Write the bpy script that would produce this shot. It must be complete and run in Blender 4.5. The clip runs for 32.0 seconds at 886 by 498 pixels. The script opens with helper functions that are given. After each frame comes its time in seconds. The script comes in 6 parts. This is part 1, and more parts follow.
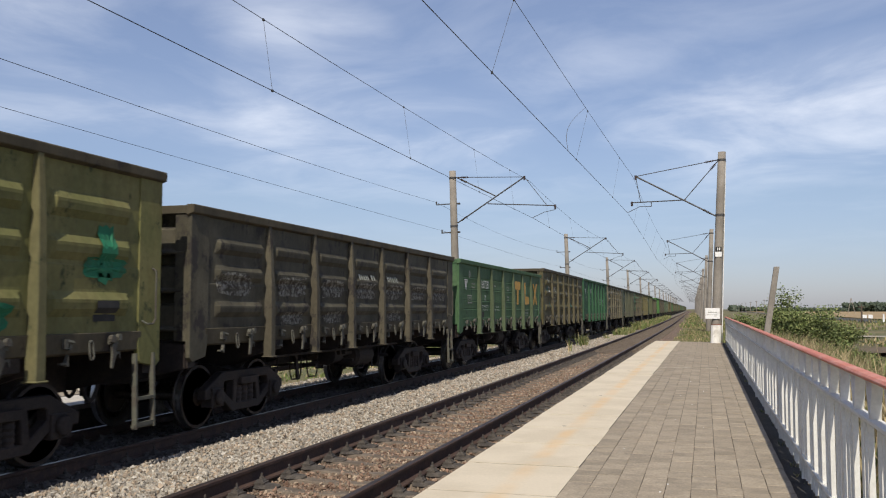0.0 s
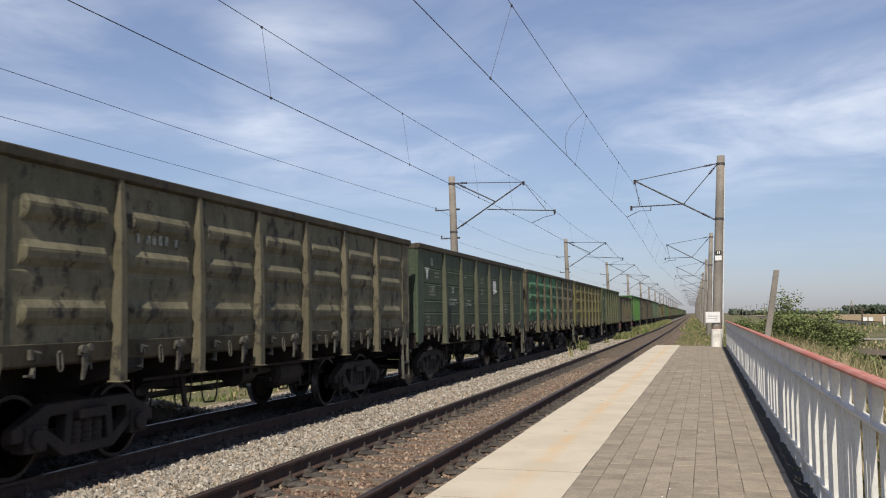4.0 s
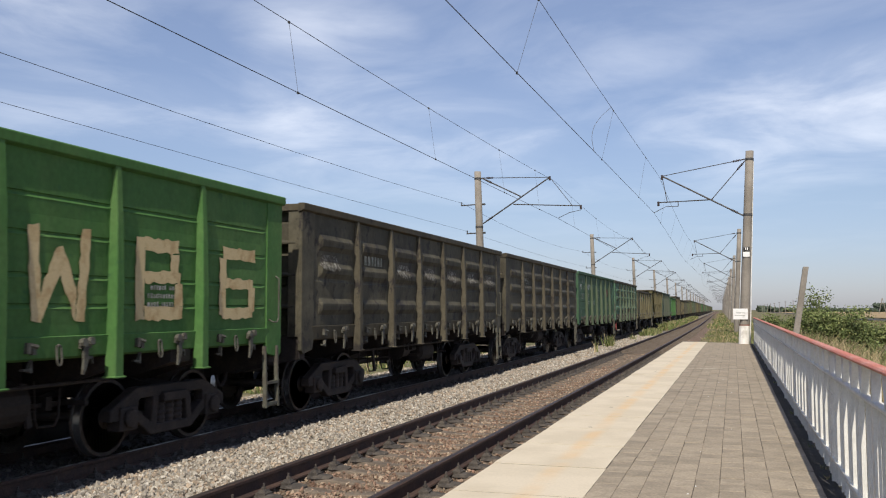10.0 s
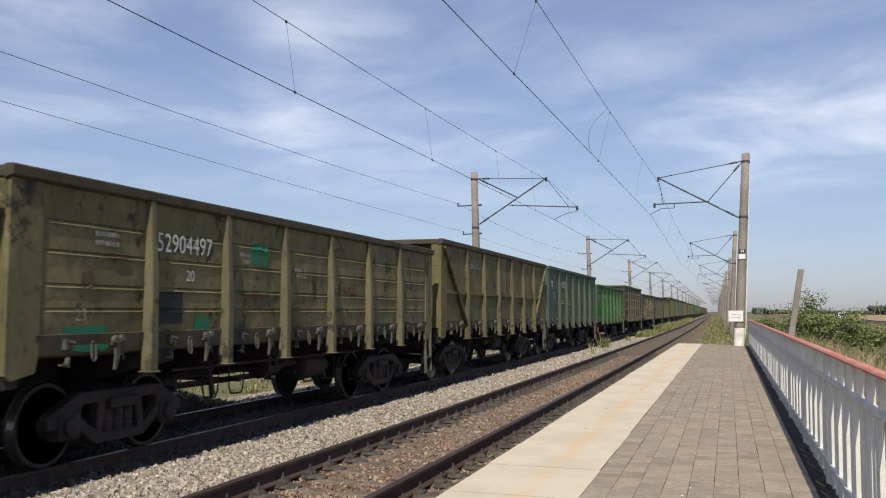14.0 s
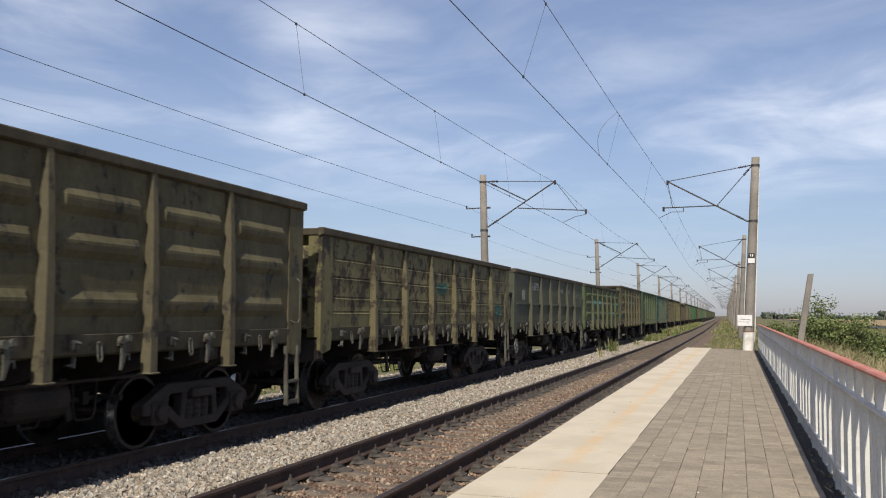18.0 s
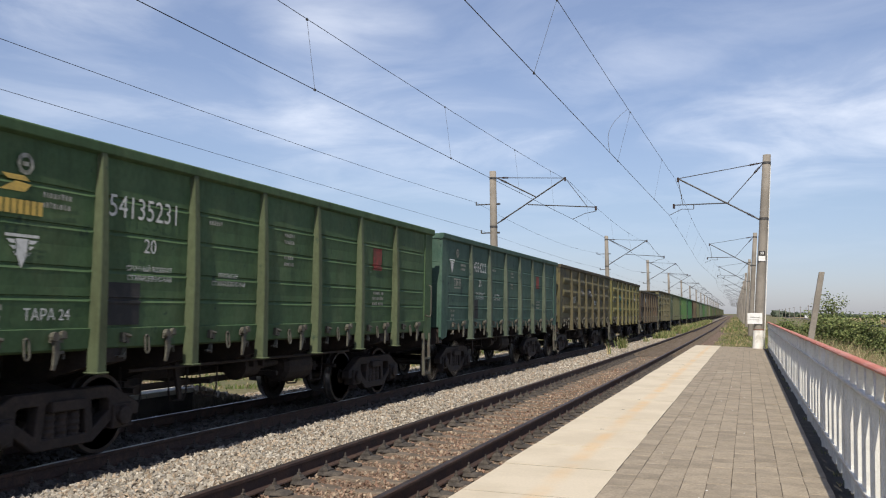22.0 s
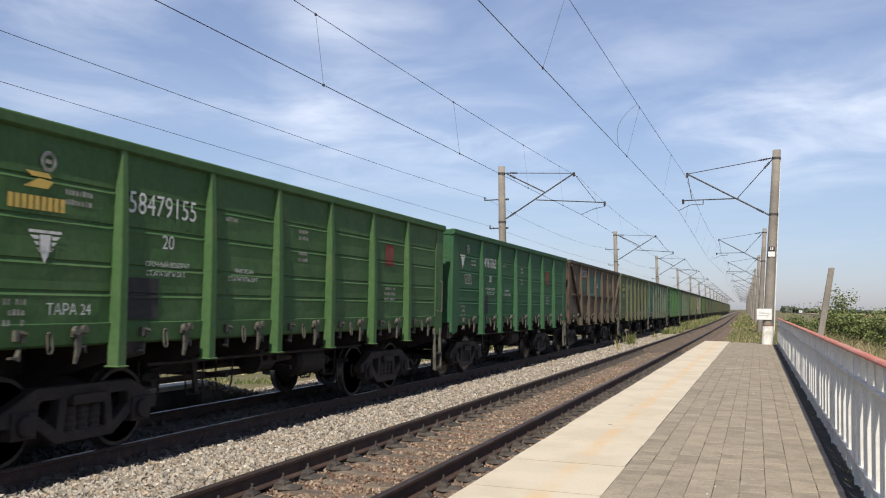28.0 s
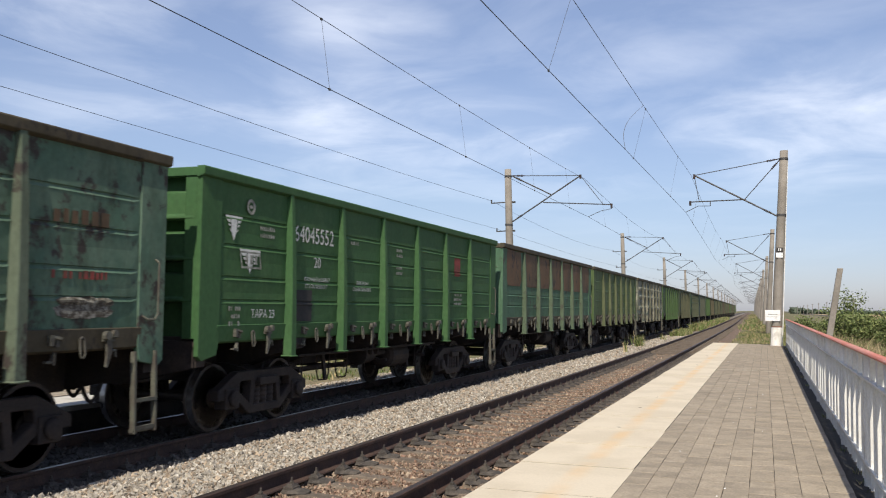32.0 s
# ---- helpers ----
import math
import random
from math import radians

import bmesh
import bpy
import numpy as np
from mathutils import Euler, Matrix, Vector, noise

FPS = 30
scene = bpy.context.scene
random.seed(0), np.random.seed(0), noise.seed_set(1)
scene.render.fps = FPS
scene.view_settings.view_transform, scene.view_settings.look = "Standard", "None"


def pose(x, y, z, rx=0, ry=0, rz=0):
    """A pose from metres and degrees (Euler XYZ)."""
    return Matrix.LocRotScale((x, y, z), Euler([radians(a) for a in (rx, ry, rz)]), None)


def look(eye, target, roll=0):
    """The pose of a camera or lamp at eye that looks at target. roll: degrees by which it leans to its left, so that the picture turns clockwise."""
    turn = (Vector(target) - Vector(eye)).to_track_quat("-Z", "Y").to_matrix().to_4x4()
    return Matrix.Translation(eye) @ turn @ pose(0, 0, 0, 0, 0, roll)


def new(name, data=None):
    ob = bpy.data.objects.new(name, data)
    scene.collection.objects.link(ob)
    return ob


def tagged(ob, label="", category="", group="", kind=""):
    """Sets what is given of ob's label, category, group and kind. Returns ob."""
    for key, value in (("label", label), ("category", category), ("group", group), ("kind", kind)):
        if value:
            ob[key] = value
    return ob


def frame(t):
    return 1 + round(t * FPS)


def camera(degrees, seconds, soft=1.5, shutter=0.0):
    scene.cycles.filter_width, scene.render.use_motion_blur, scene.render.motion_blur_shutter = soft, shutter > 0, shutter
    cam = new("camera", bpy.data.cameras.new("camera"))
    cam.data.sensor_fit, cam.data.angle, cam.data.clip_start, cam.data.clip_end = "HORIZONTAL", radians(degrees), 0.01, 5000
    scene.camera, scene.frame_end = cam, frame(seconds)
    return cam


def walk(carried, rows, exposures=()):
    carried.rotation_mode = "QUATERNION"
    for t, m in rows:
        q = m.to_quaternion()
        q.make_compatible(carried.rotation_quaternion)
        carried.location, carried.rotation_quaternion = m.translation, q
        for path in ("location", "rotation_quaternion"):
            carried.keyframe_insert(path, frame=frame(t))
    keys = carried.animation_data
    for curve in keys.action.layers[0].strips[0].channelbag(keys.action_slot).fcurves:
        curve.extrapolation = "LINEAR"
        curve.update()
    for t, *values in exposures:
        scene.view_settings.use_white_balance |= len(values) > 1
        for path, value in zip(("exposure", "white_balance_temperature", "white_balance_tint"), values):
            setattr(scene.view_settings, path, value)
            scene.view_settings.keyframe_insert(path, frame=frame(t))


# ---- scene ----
cam = camera(52.58, 32.0, soft=1.1, shutter=0.07)
EYE = Vector((0.0, 0.0, 1.532))


def aim(yaw, pitch, roll):
    """Camera pose at the standpoint: yaw to the left of the track, pitch upwards."""
    a, b = radians(yaw), radians(pitch)
    way = Vector((-math.sin(a) * math.cos(b), math.cos(a) * math.cos(b), math.sin(b)))
    return look(EYE, EYE + way * 10, roll)


walk(cam, [(t, aim(a, b, c)) for t, a, b, c in (
    (0.0, 16.27, 3.81, -0.00), (0.5, 16.25, 4.00, -0.13), (1.0, 16.31, 4.17, -0.29), (1.5, 16.30, 4.29, -0.36),
    (2.0, 16.17, 4.32, -0.39), (2.5, 16.14, 4.29, -0.38), (3.0, 16.12, 4.24, -0.25), (3.5, 16.16, 4.24, -0.36),
    (5.5, 16.63, 3.90, -0.44), (6.0, 16.85, 3.88, -0.45), (6.5, 17.10, 3.88, -0.56), (7.0, 17.30, 3.89, -0.65),
    (7.5, 17.41, 3.84, -0.60), (8.0, 17.43, 3.83, -0.39), (8.5, 17.48, 3.76, -0.14), (9.0, 17.59, 3.73, -0.09),
    (9.5, 17.73, 3.80, -0.14), (10.0, 17.89, 3.86, -0.05), (10.5, 17.98, 3.86, 0.10), (11.0, 18.06, 3.85, 0.31),
    (11.5, 18.04, 3.83, 0.42), (12.0, 18.00, 3.88, 0.52), (12.5, 17.88, 4.00, 0.45), (13.0, 17.78, 4.02, 0.32),
    (13.5, 17.70, 3.98, 0.43), (14.0, 17.64, 3.89, 0.26), (14.5, 17.43, 3.89, 0.10), (16.5, 17.81, 3.85, 0.66),
    (17.0, 17.95, 3.85, 0.74), (17.5, 18.07, 3.93, 0.80), (18.0, 18.18, 4.05, 0.60), (18.5, 18.32, 4.07, 0.56),
    (19.0, 18.45, 4.10, 0.56), (19.5, 18.63, 4.05, 0.69), (20.0, 18.80, 4.00, 0.71), (20.5, 18.84, 3.96, 0.57),
    (21.0, 18.78, 3.95, 0.91), (21.5, 18.71, 3.89, 1.02), (22.0, 18.78, 3.79, 0.96), (22.5, 18.95, 3.70, 0.89),
    (23.0, 19.15, 3.69, 0.76), (23.5, 19.27, 3.64, 0.56), (24.0, 19.26, 3.60, 0.56), (24.5, 19.20, 3.57, 0.67),
    (25.0, 19.12, 3.51, 0.78), (25.5, 19.18, 3.51, 0.77), (27.5, 19.31, 3.48, 1.06), (28.0, 19.32, 3.48, 1.05),
    (28.5, 19.34, 3.54, 0.86), (29.0, 19.40, 3.52, 0.92), (29.5, 19.53, 3.48, 1.03), (30.0, 19.63, 3.46, 1.06),
    (30.5, 19.72, 3.43, 1.00), (31.0, 19.84, 3.49, 0.84), (31.5, 19.84, 3.59, 0.78), (32.0, 19.77, 3.68, 0.69),
)], exposures=[(0.0, 0.27), (2.0, 0.23), (6.0, 0.29), (10.0, 0.36), (12.0, 0.40), (14.0, 0.31), (17.0, 0.30), (19.0, 0.30), (21.0, 0.34), (23.0, 0.42), (28.0, 0.45), (30.0, 0.43), (32.0, 0.50)])

# ---- light ----
SUN = Vector((0.112, -0.66, 0.73)).normalized()
world = bpy.data.worlds.new("sky")
scene.world = world
world.use_nodes = True
wn, wl = world.node_tree.nodes, world.node_tree.links
wn.clear()
sky = wn.new("ShaderNodeTexSky")
sky.sky_type, sky.sun_disc = "NISHITA", False
sky.sun_elevation = math.asin(SUN.z)
sky.sun_rotation = math.atan2(SUN.x, SUN.y)
sky.air_density, sky.dust_density, sky.ozone_density = 1.0, 0.35, 3.0
coord = wn.new("ShaderNodeTexCoord")
# thin cirrus on a flat layer: direction divided by its height
sep = wn.new("ShaderNodeSeparateXYZ")
wl.new(coord.outputs["Generated"], sep.inputs[0])
up = wn.new("ShaderNodeMath"); up.operation = "MAXIMUM"; up.inputs[1].default_value = 0.04
wl.new(sep.outputs["Z"], up.inputs[0])
lift = wn.new("ShaderNodeMath"); lift.operation = "ADD"; lift.inputs[1].default_value = 0.10
wl.new(up.outputs[0], lift.inputs[0])
flat = wn.new("ShaderNodeCombineXYZ")
for k in ("X", "Y"):
    d = wn.new("ShaderNodeMath"); d.operation = "DIVIDE"
    wl.new(sep.outputs[k], d.inputs[0]); wl.new(lift.outputs[0], d.inputs[1])
    wl.new(d.outputs[0], flat.inputs[k])
turn = wn.new("ShaderNodeMapping")
turn.inputs["Rotation"].default_value = (0, 0, radians(25))
turn.inputs["Scale"].default_value = (0.95, 1.05, 1)
turn.inputs["Location"].default_value = (3.1, 1.7, 0)
wl.new(flat.outputs[0], turn.inputs[0])
cloud = wn.new("ShaderNodeTexNoise")
cloud.inputs["Scale"].default_value, cloud.inputs["Detail"].default_value = 1.5, 12
cloud.inputs["Roughness"].default_value, cloud.inputs["Distortion"].default_value = 0.58, 0.5
wl.new(turn.outputs[0], cloud.inputs["Vector"])
ramp = wn.new("ShaderNodeValToRGB")
ramp.color_ramp.elements[0].position, ramp.color_ramp.elements[1].position = 0.45, 0.85
ramp.color_ramp.elements[0].color, ramp.color_ramp.elements[1].color = (0.0, 0.0, 0.0, 1), (0.62, 0.62, 0.62, 1)
wl.new(cloud.outputs["Fac"], ramp.inputs[0])
wmix = wn.new("ShaderNodeMixRGB")
wmix.inputs["Color2"].default_value = (9.2, 9.4, 9.9, 1)
tint = wn.new("ShaderNodeMixRGB"); tint.blend_type = "MULTIPLY"; tint.inputs["Fac"].default_value = 1.0
# hazy blue towards the horizon, clearer above
haze = wn.new("ShaderNodeValToRGB")
for pos, c in ((0.0, (0.485, 0.51, 0.71, 1)), (0.12, (0.785, 0.708, 0.75, 1)), (0.35, (1.23, 1.0, 0.95, 1))):
    e = haze.color_ramp.elements.new(pos) if pos else haze.color_ramp.elements[0]
    e.color = c
haze.color_ramp.elements[-1].color = (1.30, 1.04, 0.965, 1)
wl.new(sep.outputs["Z"], haze.inputs[0]); wl.new(haze.outputs[0], tint.inputs["Color2"])
wl.new(sky.outputs[0], tint.inputs["Color1"])
thin = wn.new("ShaderNodeMapRange")
thin.inputs["From Min"].default_value, thin.inputs["From Max"].default_value = 0.03, 0.18
wl.new(sep.outputs["Z"], thin.inputs["Value"])


def sky_node(operation, a, b, clamp=False):
    """A maths node between two sockets or values."""
    m = wn.new("ShaderNodeMath")
    m.operation, m.use_clamp = operation, clamp
    for k, q in enumerate((a, b)):
        if isinstance(q, (int, float)):
            m.inputs[k].default_value = q
        else:
            wl.new(q, m.inputs[k])
    return m.outputs[0]


def cloud_bank(yaw, pitch, wide, high, tilt, amount):
    """Soft edge of one bank of cirrus: 1 in its middle, 0 outside; angles in degrees, yaw to the left of the track."""
    a, b, c = radians(yaw), radians(pitch), radians(tilt)
    ahead = Vector((-math.sin(a) * math.cos(b), math.cos(a) * math.cos(b), math.sin(b)))
    right = Vector((math.cos(a), math.sin(a), 0))
    above = right.cross(ahead)
    terms = []
    for axis, size in ((right * math.cos(c) + above * math.sin(c), wide), (above * math.cos(c) - right * math.sin(c), high)):
        dot = wn.new("ShaderNodeVectorMath")
        dot.operation = "DOT_PRODUCT"
        dot.inputs[1].default_value = axis / math.sin(radians(size))
        wl.new(coord.outputs["Generated"], dot.inputs[0])
        shift = sky_node("SUBTRACT", dot.outputs["Value"], ahead.dot(axis) / math.sin(radians(size)))
        terms.append(sky_node("MULTIPLY", shift, shift))
    far_off = sky_node("SUBTRACT", 1.0, sky_node("ADD", terms[0], terms[1]), True)
    return sky_node("MULTIPLY", far_off, amount)


banks = None
for bank in ((25.5, 17.4, 6.5, 2.6, 0, 0.36), (27.0, 13.4, 3.8, 5.4, 8, 0.20), (21.0, 10.0, 15.0, 3.6, -4, 0.22), (17.8, 12.8, 9.5, 1.8, -12, 0.26),
             (-7.0, 11.6, 15.0, 4.6, 9, 0.46), (8.5, 14.8, 9.0, 1.8, 12, 0.16), (42.0, 17.2, 6.0, 2.6, 5, 0.24), (39.0, 12.0, 12.0, 2.6, 0, 0.20)):
    value = cloud_bank(*bank)
    banks = value if banks is None else sky_node("ADD", banks, value)
fibre = wn.new("ShaderNodeMapRange")
fibre.inputs["From Min"].default_value, fibre.inputs["From Max"].default_value = 0.36, 0.72
fibre.inputs["To Min"].default_value, fibre.inputs["To Max"].default_value = 0.12, 1.0
wl.new(cloud.outputs["Fac"], fibre.inputs["Value"])
banked = sky_node("MULTIPLY", banks, fibre.outputs[0])
loose = sky_node("MULTIPLY", ramp.outputs[0], 0.34)
veil = wn.new("ShaderNodeMath"); veil.operation = "MULTIPLY"
wl.new(sky_node("ADD", banked, loose, True), veil.inputs[0]); wl.new(thin.outputs[0], veil.inputs[1])
wl.new(veil.outputs[0], wmix.inputs["Fac"]); wl.new(tint.outputs[0], wmix.inputs["Color1"])
back = wn.new("ShaderNodeBackground")
back.inputs["Strength"].default_value = 0.105
out = wn.new("ShaderNodeOutputWorld")
wl.new(wmix.outputs[0], back.inputs[0]); wl.new(back.outputs[0], out.inputs[0])
sun = new("sun", bpy.data.lights.new("sun", "SUN"))
sun.data.energy, sun.data.angle, sun.data.color = 3.7, radians(0.5), (1.0, 0.93, 0.81)
sun.matrix_world = look(SUN * 60, (0, 0, 0))


# ---- materials ----
def material(name, base, rough=0.8, metal=0.0, other=None, amount=0.5, scale=2.0, fine=30.0, vary=0.25, bump=0.3, depth=0.01,
             stretch=(1, 1, 1), local=True, spec=0.3, third=None, third_amount=0.35, streak=0.0, piece=0.0):
    """A noisy surface: base and other mixed by patches, value varied by grain, fine relief. local: texture fixed to the object, shifted at random."""
    m = bpy.data.materials.new(name)
    m.use_nodes = True
    n, l = m.node_tree.nodes, m.node_tree.links
    bsdf = n["Principled BSDF"]
    tex = n.new("ShaderNodeTexCoord")
    if local:
        info = n.new("ShaderNodeObjectInfo")
        mul = n.new("ShaderNodeMath"); mul.operation = "MULTIPLY"; mul.inputs[1].default_value = 57.0
        l.new(info.outputs["Random"], mul.inputs[0])
        add = n.new("ShaderNodeVectorMath")
        l.new(tex.outputs["Object"], add.inputs[0]); l.new(mul.outputs[0], add.inputs[1])
        src = add.outputs[0]
    else:
        geo = n.new("ShaderNodeNewGeometry")
        src = geo.outputs["Position"]
    mp = n.new("ShaderNodeMapping"); mp.inputs["Scale"].default_value = stretch
    l.new(src, mp.inputs[0])

    def noise_tex(sc, det, rgh=0.6):
        t = n.new("ShaderNodeTexNoise")
        t.inputs["Scale"].default_value, t.inputs["Detail"].default_value, t.inputs["Roughness"].default_value = sc, det, rgh
        l.new(mp.outputs[0], t.inputs["Vector"])
        return t

    big, small = noise_tex(scale, 6, 0.65), noise_tex(fine, 4)

    def stop(tex_node, lo, hi):
        r = n.new("ShaderNodeMapRange")
        r.inputs["From Min"].default_value, r.inputs["From Max"].default_value = lo, hi
        l.new(tex_node.outputs["Fac"], r.inputs["Value"])
        return r.outputs[0]

    col = n.new("ShaderNodeMixRGB")
    c2 = other or tuple(min(1, c * 0.75) for c in base)
    col.inputs["Color1"].default_value, col.inputs["Color2"].default_value = (*base, 1), (*c2, 1)
    mid = 0.68 - 0.36 * amount
    l.new(stop(big, mid - 0.06, mid + 0.09), col.inputs["Fac"])
    last = col.outputs[0]
    if third:
        spot = noise_tex(scale * 2.7, 8, 0.72)
        c3 = n.new("ShaderNodeMixRGB")
        c3.inputs["Color2"].default_value = (*third, 1)
        mid3 = 0.70 - 0.36 * third_amount
        l.new(stop(spot, mid3 - 0.02, mid3 + 0.05), c3.inputs["Fac"])
        l.new(last, c3.inputs["Color1"])
        last = c3.outputs[0]
    if streak:
        run_map = n.new("ShaderNodeMapping"); run_map.inputs["Scale"].default_value = (3.2, 3.2, 0.8)
        l.new(src, run_map.inputs[0])
        dirt = n.new("ShaderNodeTexNoise")
        dirt.inputs["Scale"].default_value, dirt.inputs["Detail"].default_value, dirt.inputs["Roughness"].default_value = 1.0, 7, 0.7
        l.new(run_map.outputs[0], dirt.inputs["Vector"])
        c4 = n.new("ShaderNodeMixRGB"); c4.blend_type = "MULTIPLY"
        c4.inputs["Color2"].default_value = (0.48, 0.42, 0.36, 1)
        st = n.new("ShaderNodeMapRange")
        st.inputs["From Min"].default_value, st.inputs["From Max"].default_value, st.inputs["To Max"].default_value = 0.47, 0.68, streak
        l.new(dirt.outputs["Fac"], st.inputs["Value"]); l.new(st.outputs[0], c4.inputs["Fac"])
        l.new(last, c4.inputs["Color1"])
        last = c4.outputs[0]
    if piece:
        geo2, info2 = n.new("ShaderNodeNewGeometry"), n.new("ShaderNodeObjectInfo")
        both = n.new("ShaderNodeMath")
        l.new(geo2.outputs["Random Per Island"], both.inputs[0]); l.new(info2.outputs["Random"], both.inputs[1])
        wrap = n.new("ShaderNodeMath"); wrap.operation = "FRACT"
        l.new(both.outputs[0], wrap.inputs[0])
        pv = n.new("ShaderNodeMapRange")
        pv.inputs["To Min"].default_value, pv.inputs["To Max"].default_value = 1 - piece, 1 + piece
        l.new(wrap.outputs[0], pv.inputs["Value"])
        ps = n.new("ShaderNodeVectorMath"); ps.operation = "SCALE"
        l.new(last, ps.inputs[0]); l.new(pv.outputs[0], ps.inputs["Scale"])
        last = ps.outputs[0]
    gain = n.new("ShaderNodeMapRange")
    gain.inputs["From Min"].default_value, gain.inputs["From Max"].default_value = 0.3, 0.7
    gain.inputs["To Min"].default_value, gain.inputs["To Max"].default_value = 1 - vary, 1 + vary
    l.new(small.outputs["Fac"], gain.inputs["Value"])
    tone = n.new("ShaderNodeVectorMath"); tone.operation = "SCALE"
    l.new(last, tone.inputs[0]); l.new(gain.outputs[0], tone.inputs["Scale"])
    l.new(tone.outputs[0], bsdf.inputs["Base Color"])
    bsdf.inputs["Metallic"].default_value = metal
    bsdf.inputs["Specular IOR Level"].default_value = spec
    rr = n.new("ShaderNodeMapRange")
    rr.inputs["To Min"].default_value, rr.inputs["To Max"].default_value = max(0, rough - 0.12), min(1, rough + 0.12)
    l.new(big.outputs["Fac"], rr.inputs["Value"]); l.new(rr.outputs[0], bsdf.inputs["Roughness"])
    if bump:
        b = n.new("ShaderNodeBump")
        b.inputs["Strength"].default_value, b.inputs["Distance"].default_value = bump, depth
        l.new(small.outputs["Fac"], b.inputs["Height"]); l.new(b.outputs[0], bsdf.inputs["Normal"])
    return m


SOOT = (0.035, 0.03, 0.026)
M_STEEL = material("black_underframe", (0.032, 0.0255, 0.0225), 0.75, 0.1, (0.052, 0.039, 0.032), 0.4, 3, 30)
M_WHEEL = material("wheel_steel", (0.055, 0.045, 0.04), 0.55, 0.5, (0.09, 0.07, 0.055), 0.4, 5, 40)
M_TREAD = material("polished_tread", (0.45, 0.44, 0.43), 0.3, 0.9, (0.3, 0.28, 0.27), 0.4, 6, 60, bump=0.05)
M_RAIL = material("rail_side", (0.058, 0.037, 0.030), 0.75, 0.1, (0.085, 0.052, 0.038), 0.5, 4, 40, local=False)
M_RAILTOP = material("rail_top", (0.30, 0.28, 0.26), 0.42, 0.9, (0.12, 0.09, 0.075), 0.4, 3, 30, bump=0.05, local=False)
M_RAILOLD = material("rail_top_dull", (0.075, 0.058, 0.052), 0.5, 0.4, (0.055, 0.043, 0.038), 0.5, 3, 30, bump=0.05, local=False)
M_SLEEPER = material("sleeper_concrete", (0.165, 0.132, 0.10), 0.9, 0, (0.115, 0.09, 0.068), 0.5, 3, 40)
M_FAST = material("fastener_iron", (0.06, 0.052, 0.045), 0.9, 0.1, (0.10, 0.085, 0.07), 0.5, 8, 60)
# ballast with the train's shade put into its colour
M_SHADE_BED = material("shade_toned_ballast_bed", (0.065, 0.058, 0.052), 0.95, 0, (0.095, 0.085, 0.075), 0.5, 5, 34, 0.5, 1.0, 0.03, local=False)
M_BALLAST = material("ballast_bed", (0.22, 0.19, 0.148), 0.95, 0, (0.15, 0.127, 0.098), 0.5, 9, 38, 0.5, 1.0, 0.03, local=False)
M_DIRTY = material("dirty_ballast_bed", (0.195, 0.135, 0.095), 0.95, 0, (0.125, 0.09, 0.064), 0.5, 7, 34, 0.5, 1.0, 0.03, local=False)
M_GROUND = material("dry_grass_soil", (0.115, 0.115, 0.05), 0.95, 0, (0.20, 0.16, 0.085), 0.5, 0.35, 9, 0.35, 0.8, 0.05, local=False)
M_CONC = material("platform_concrete", (0.52, 0.49, 0.43), 0.85, 0, (0.42, 0.39, 0.34), 0.4, 1.2, 60, 0.08, 0.15, local=False)
M_GREY = material("grey_paver", (0.325, 0.27, 0.198), 0.9, 0, (0.265, 0.222, 0.165), 0.5, 3.5, 45, 0.22, 0.35, 0.004, piece=0.10, third=(0.40, 0.355, 0.28), third_amount=0.10)
M_JOINT = material("joint_sand", (0.10, 0.083, 0.064), 0.95, 0, None, 0.5, 5, 60, local=False)
M_FENCE = material("grey_fence_paint", (0.66, 0.645, 0.59), 0.5, 0, (0.57, 0.555, 0.505), 0.4, 2, 40, 0.08, 0.1)
M_HANDRAIL = material("pink_red_handrail", (0.52, 0.17, 0.11), 0.6, 0, (0.55, 0.25, 0.19), 0.5, 2.5, 40, 0.1, 0.1)
M_POLE = material("pole_concrete", (0.26, 0.232, 0.195), 0.9, 0, (0.205, 0.182, 0.152), 0.5, 1.2, 40, 0.15, 0.3)
M_FOOT = material("limewashed_foot", (0.80, 0.78, 0.73), 0.85, 0, (0.60, 0.57, 0.51), 0.30, 3, 40, 0.12, 0.2)
M_BAND = material("reddish_band", (0.26, 0.13, 0.10), 0.85, 0, (0.2, 0.12, 0.09), 0.5, 4, 40)
M_WHITE = material("white_paint", (0.76, 0.75, 0.72), 0.7, 0, (0.62, 0.60, 0.56), 0.35, 3, 40, 0.06, 0.1)
M_WIRE = material("dark_wire", (0.085, 0.085, 0.09), 0.7, 0.0)
M_ARM = material("galvanised_arm", (0.085, 0.082, 0.08), 0.6, 0.3, (0.06, 0.055, 0.05), 0.4, 6, 40)
M_INSUL = material("brown_insulator", (0.05, 0.035, 0.03), 0.3, 0)
M_STENCIL = material("white_stencil", (0.62, 0.62, 0.58), 0.8, 0, (0.40, 0.42, 0.38), 0.35, 9, 60, 0.1, 0.0)
M_STENCIL_DULL = material("dull_stencil", (0.33, 0.33, 0.28), 0.85, 0, (0.17, 0.18, 0.14), 0.5, 9, 60, 0.15, 0.0)
M_YELLOW = material("yellow_stencil", (0.58, 0.40, 0.10), 0.8, 0, (0.4, 0.3, 0.1), 0.3, 9, 60, 0.1, 0.0)
M_RED = material("red_patch", (0.25, 0.052, 0.043), 0.8, 0, (0.15, 0.055, 0.04), 0.5, 5, 50, 0.1, 0.0)
M_CREAM = material("cream_graffiti", (0.56, 0.44, 0.24), 0.85, 0, (0.44, 0.31, 0.15), 0.4, 5, 50, 0.1, 0.0)
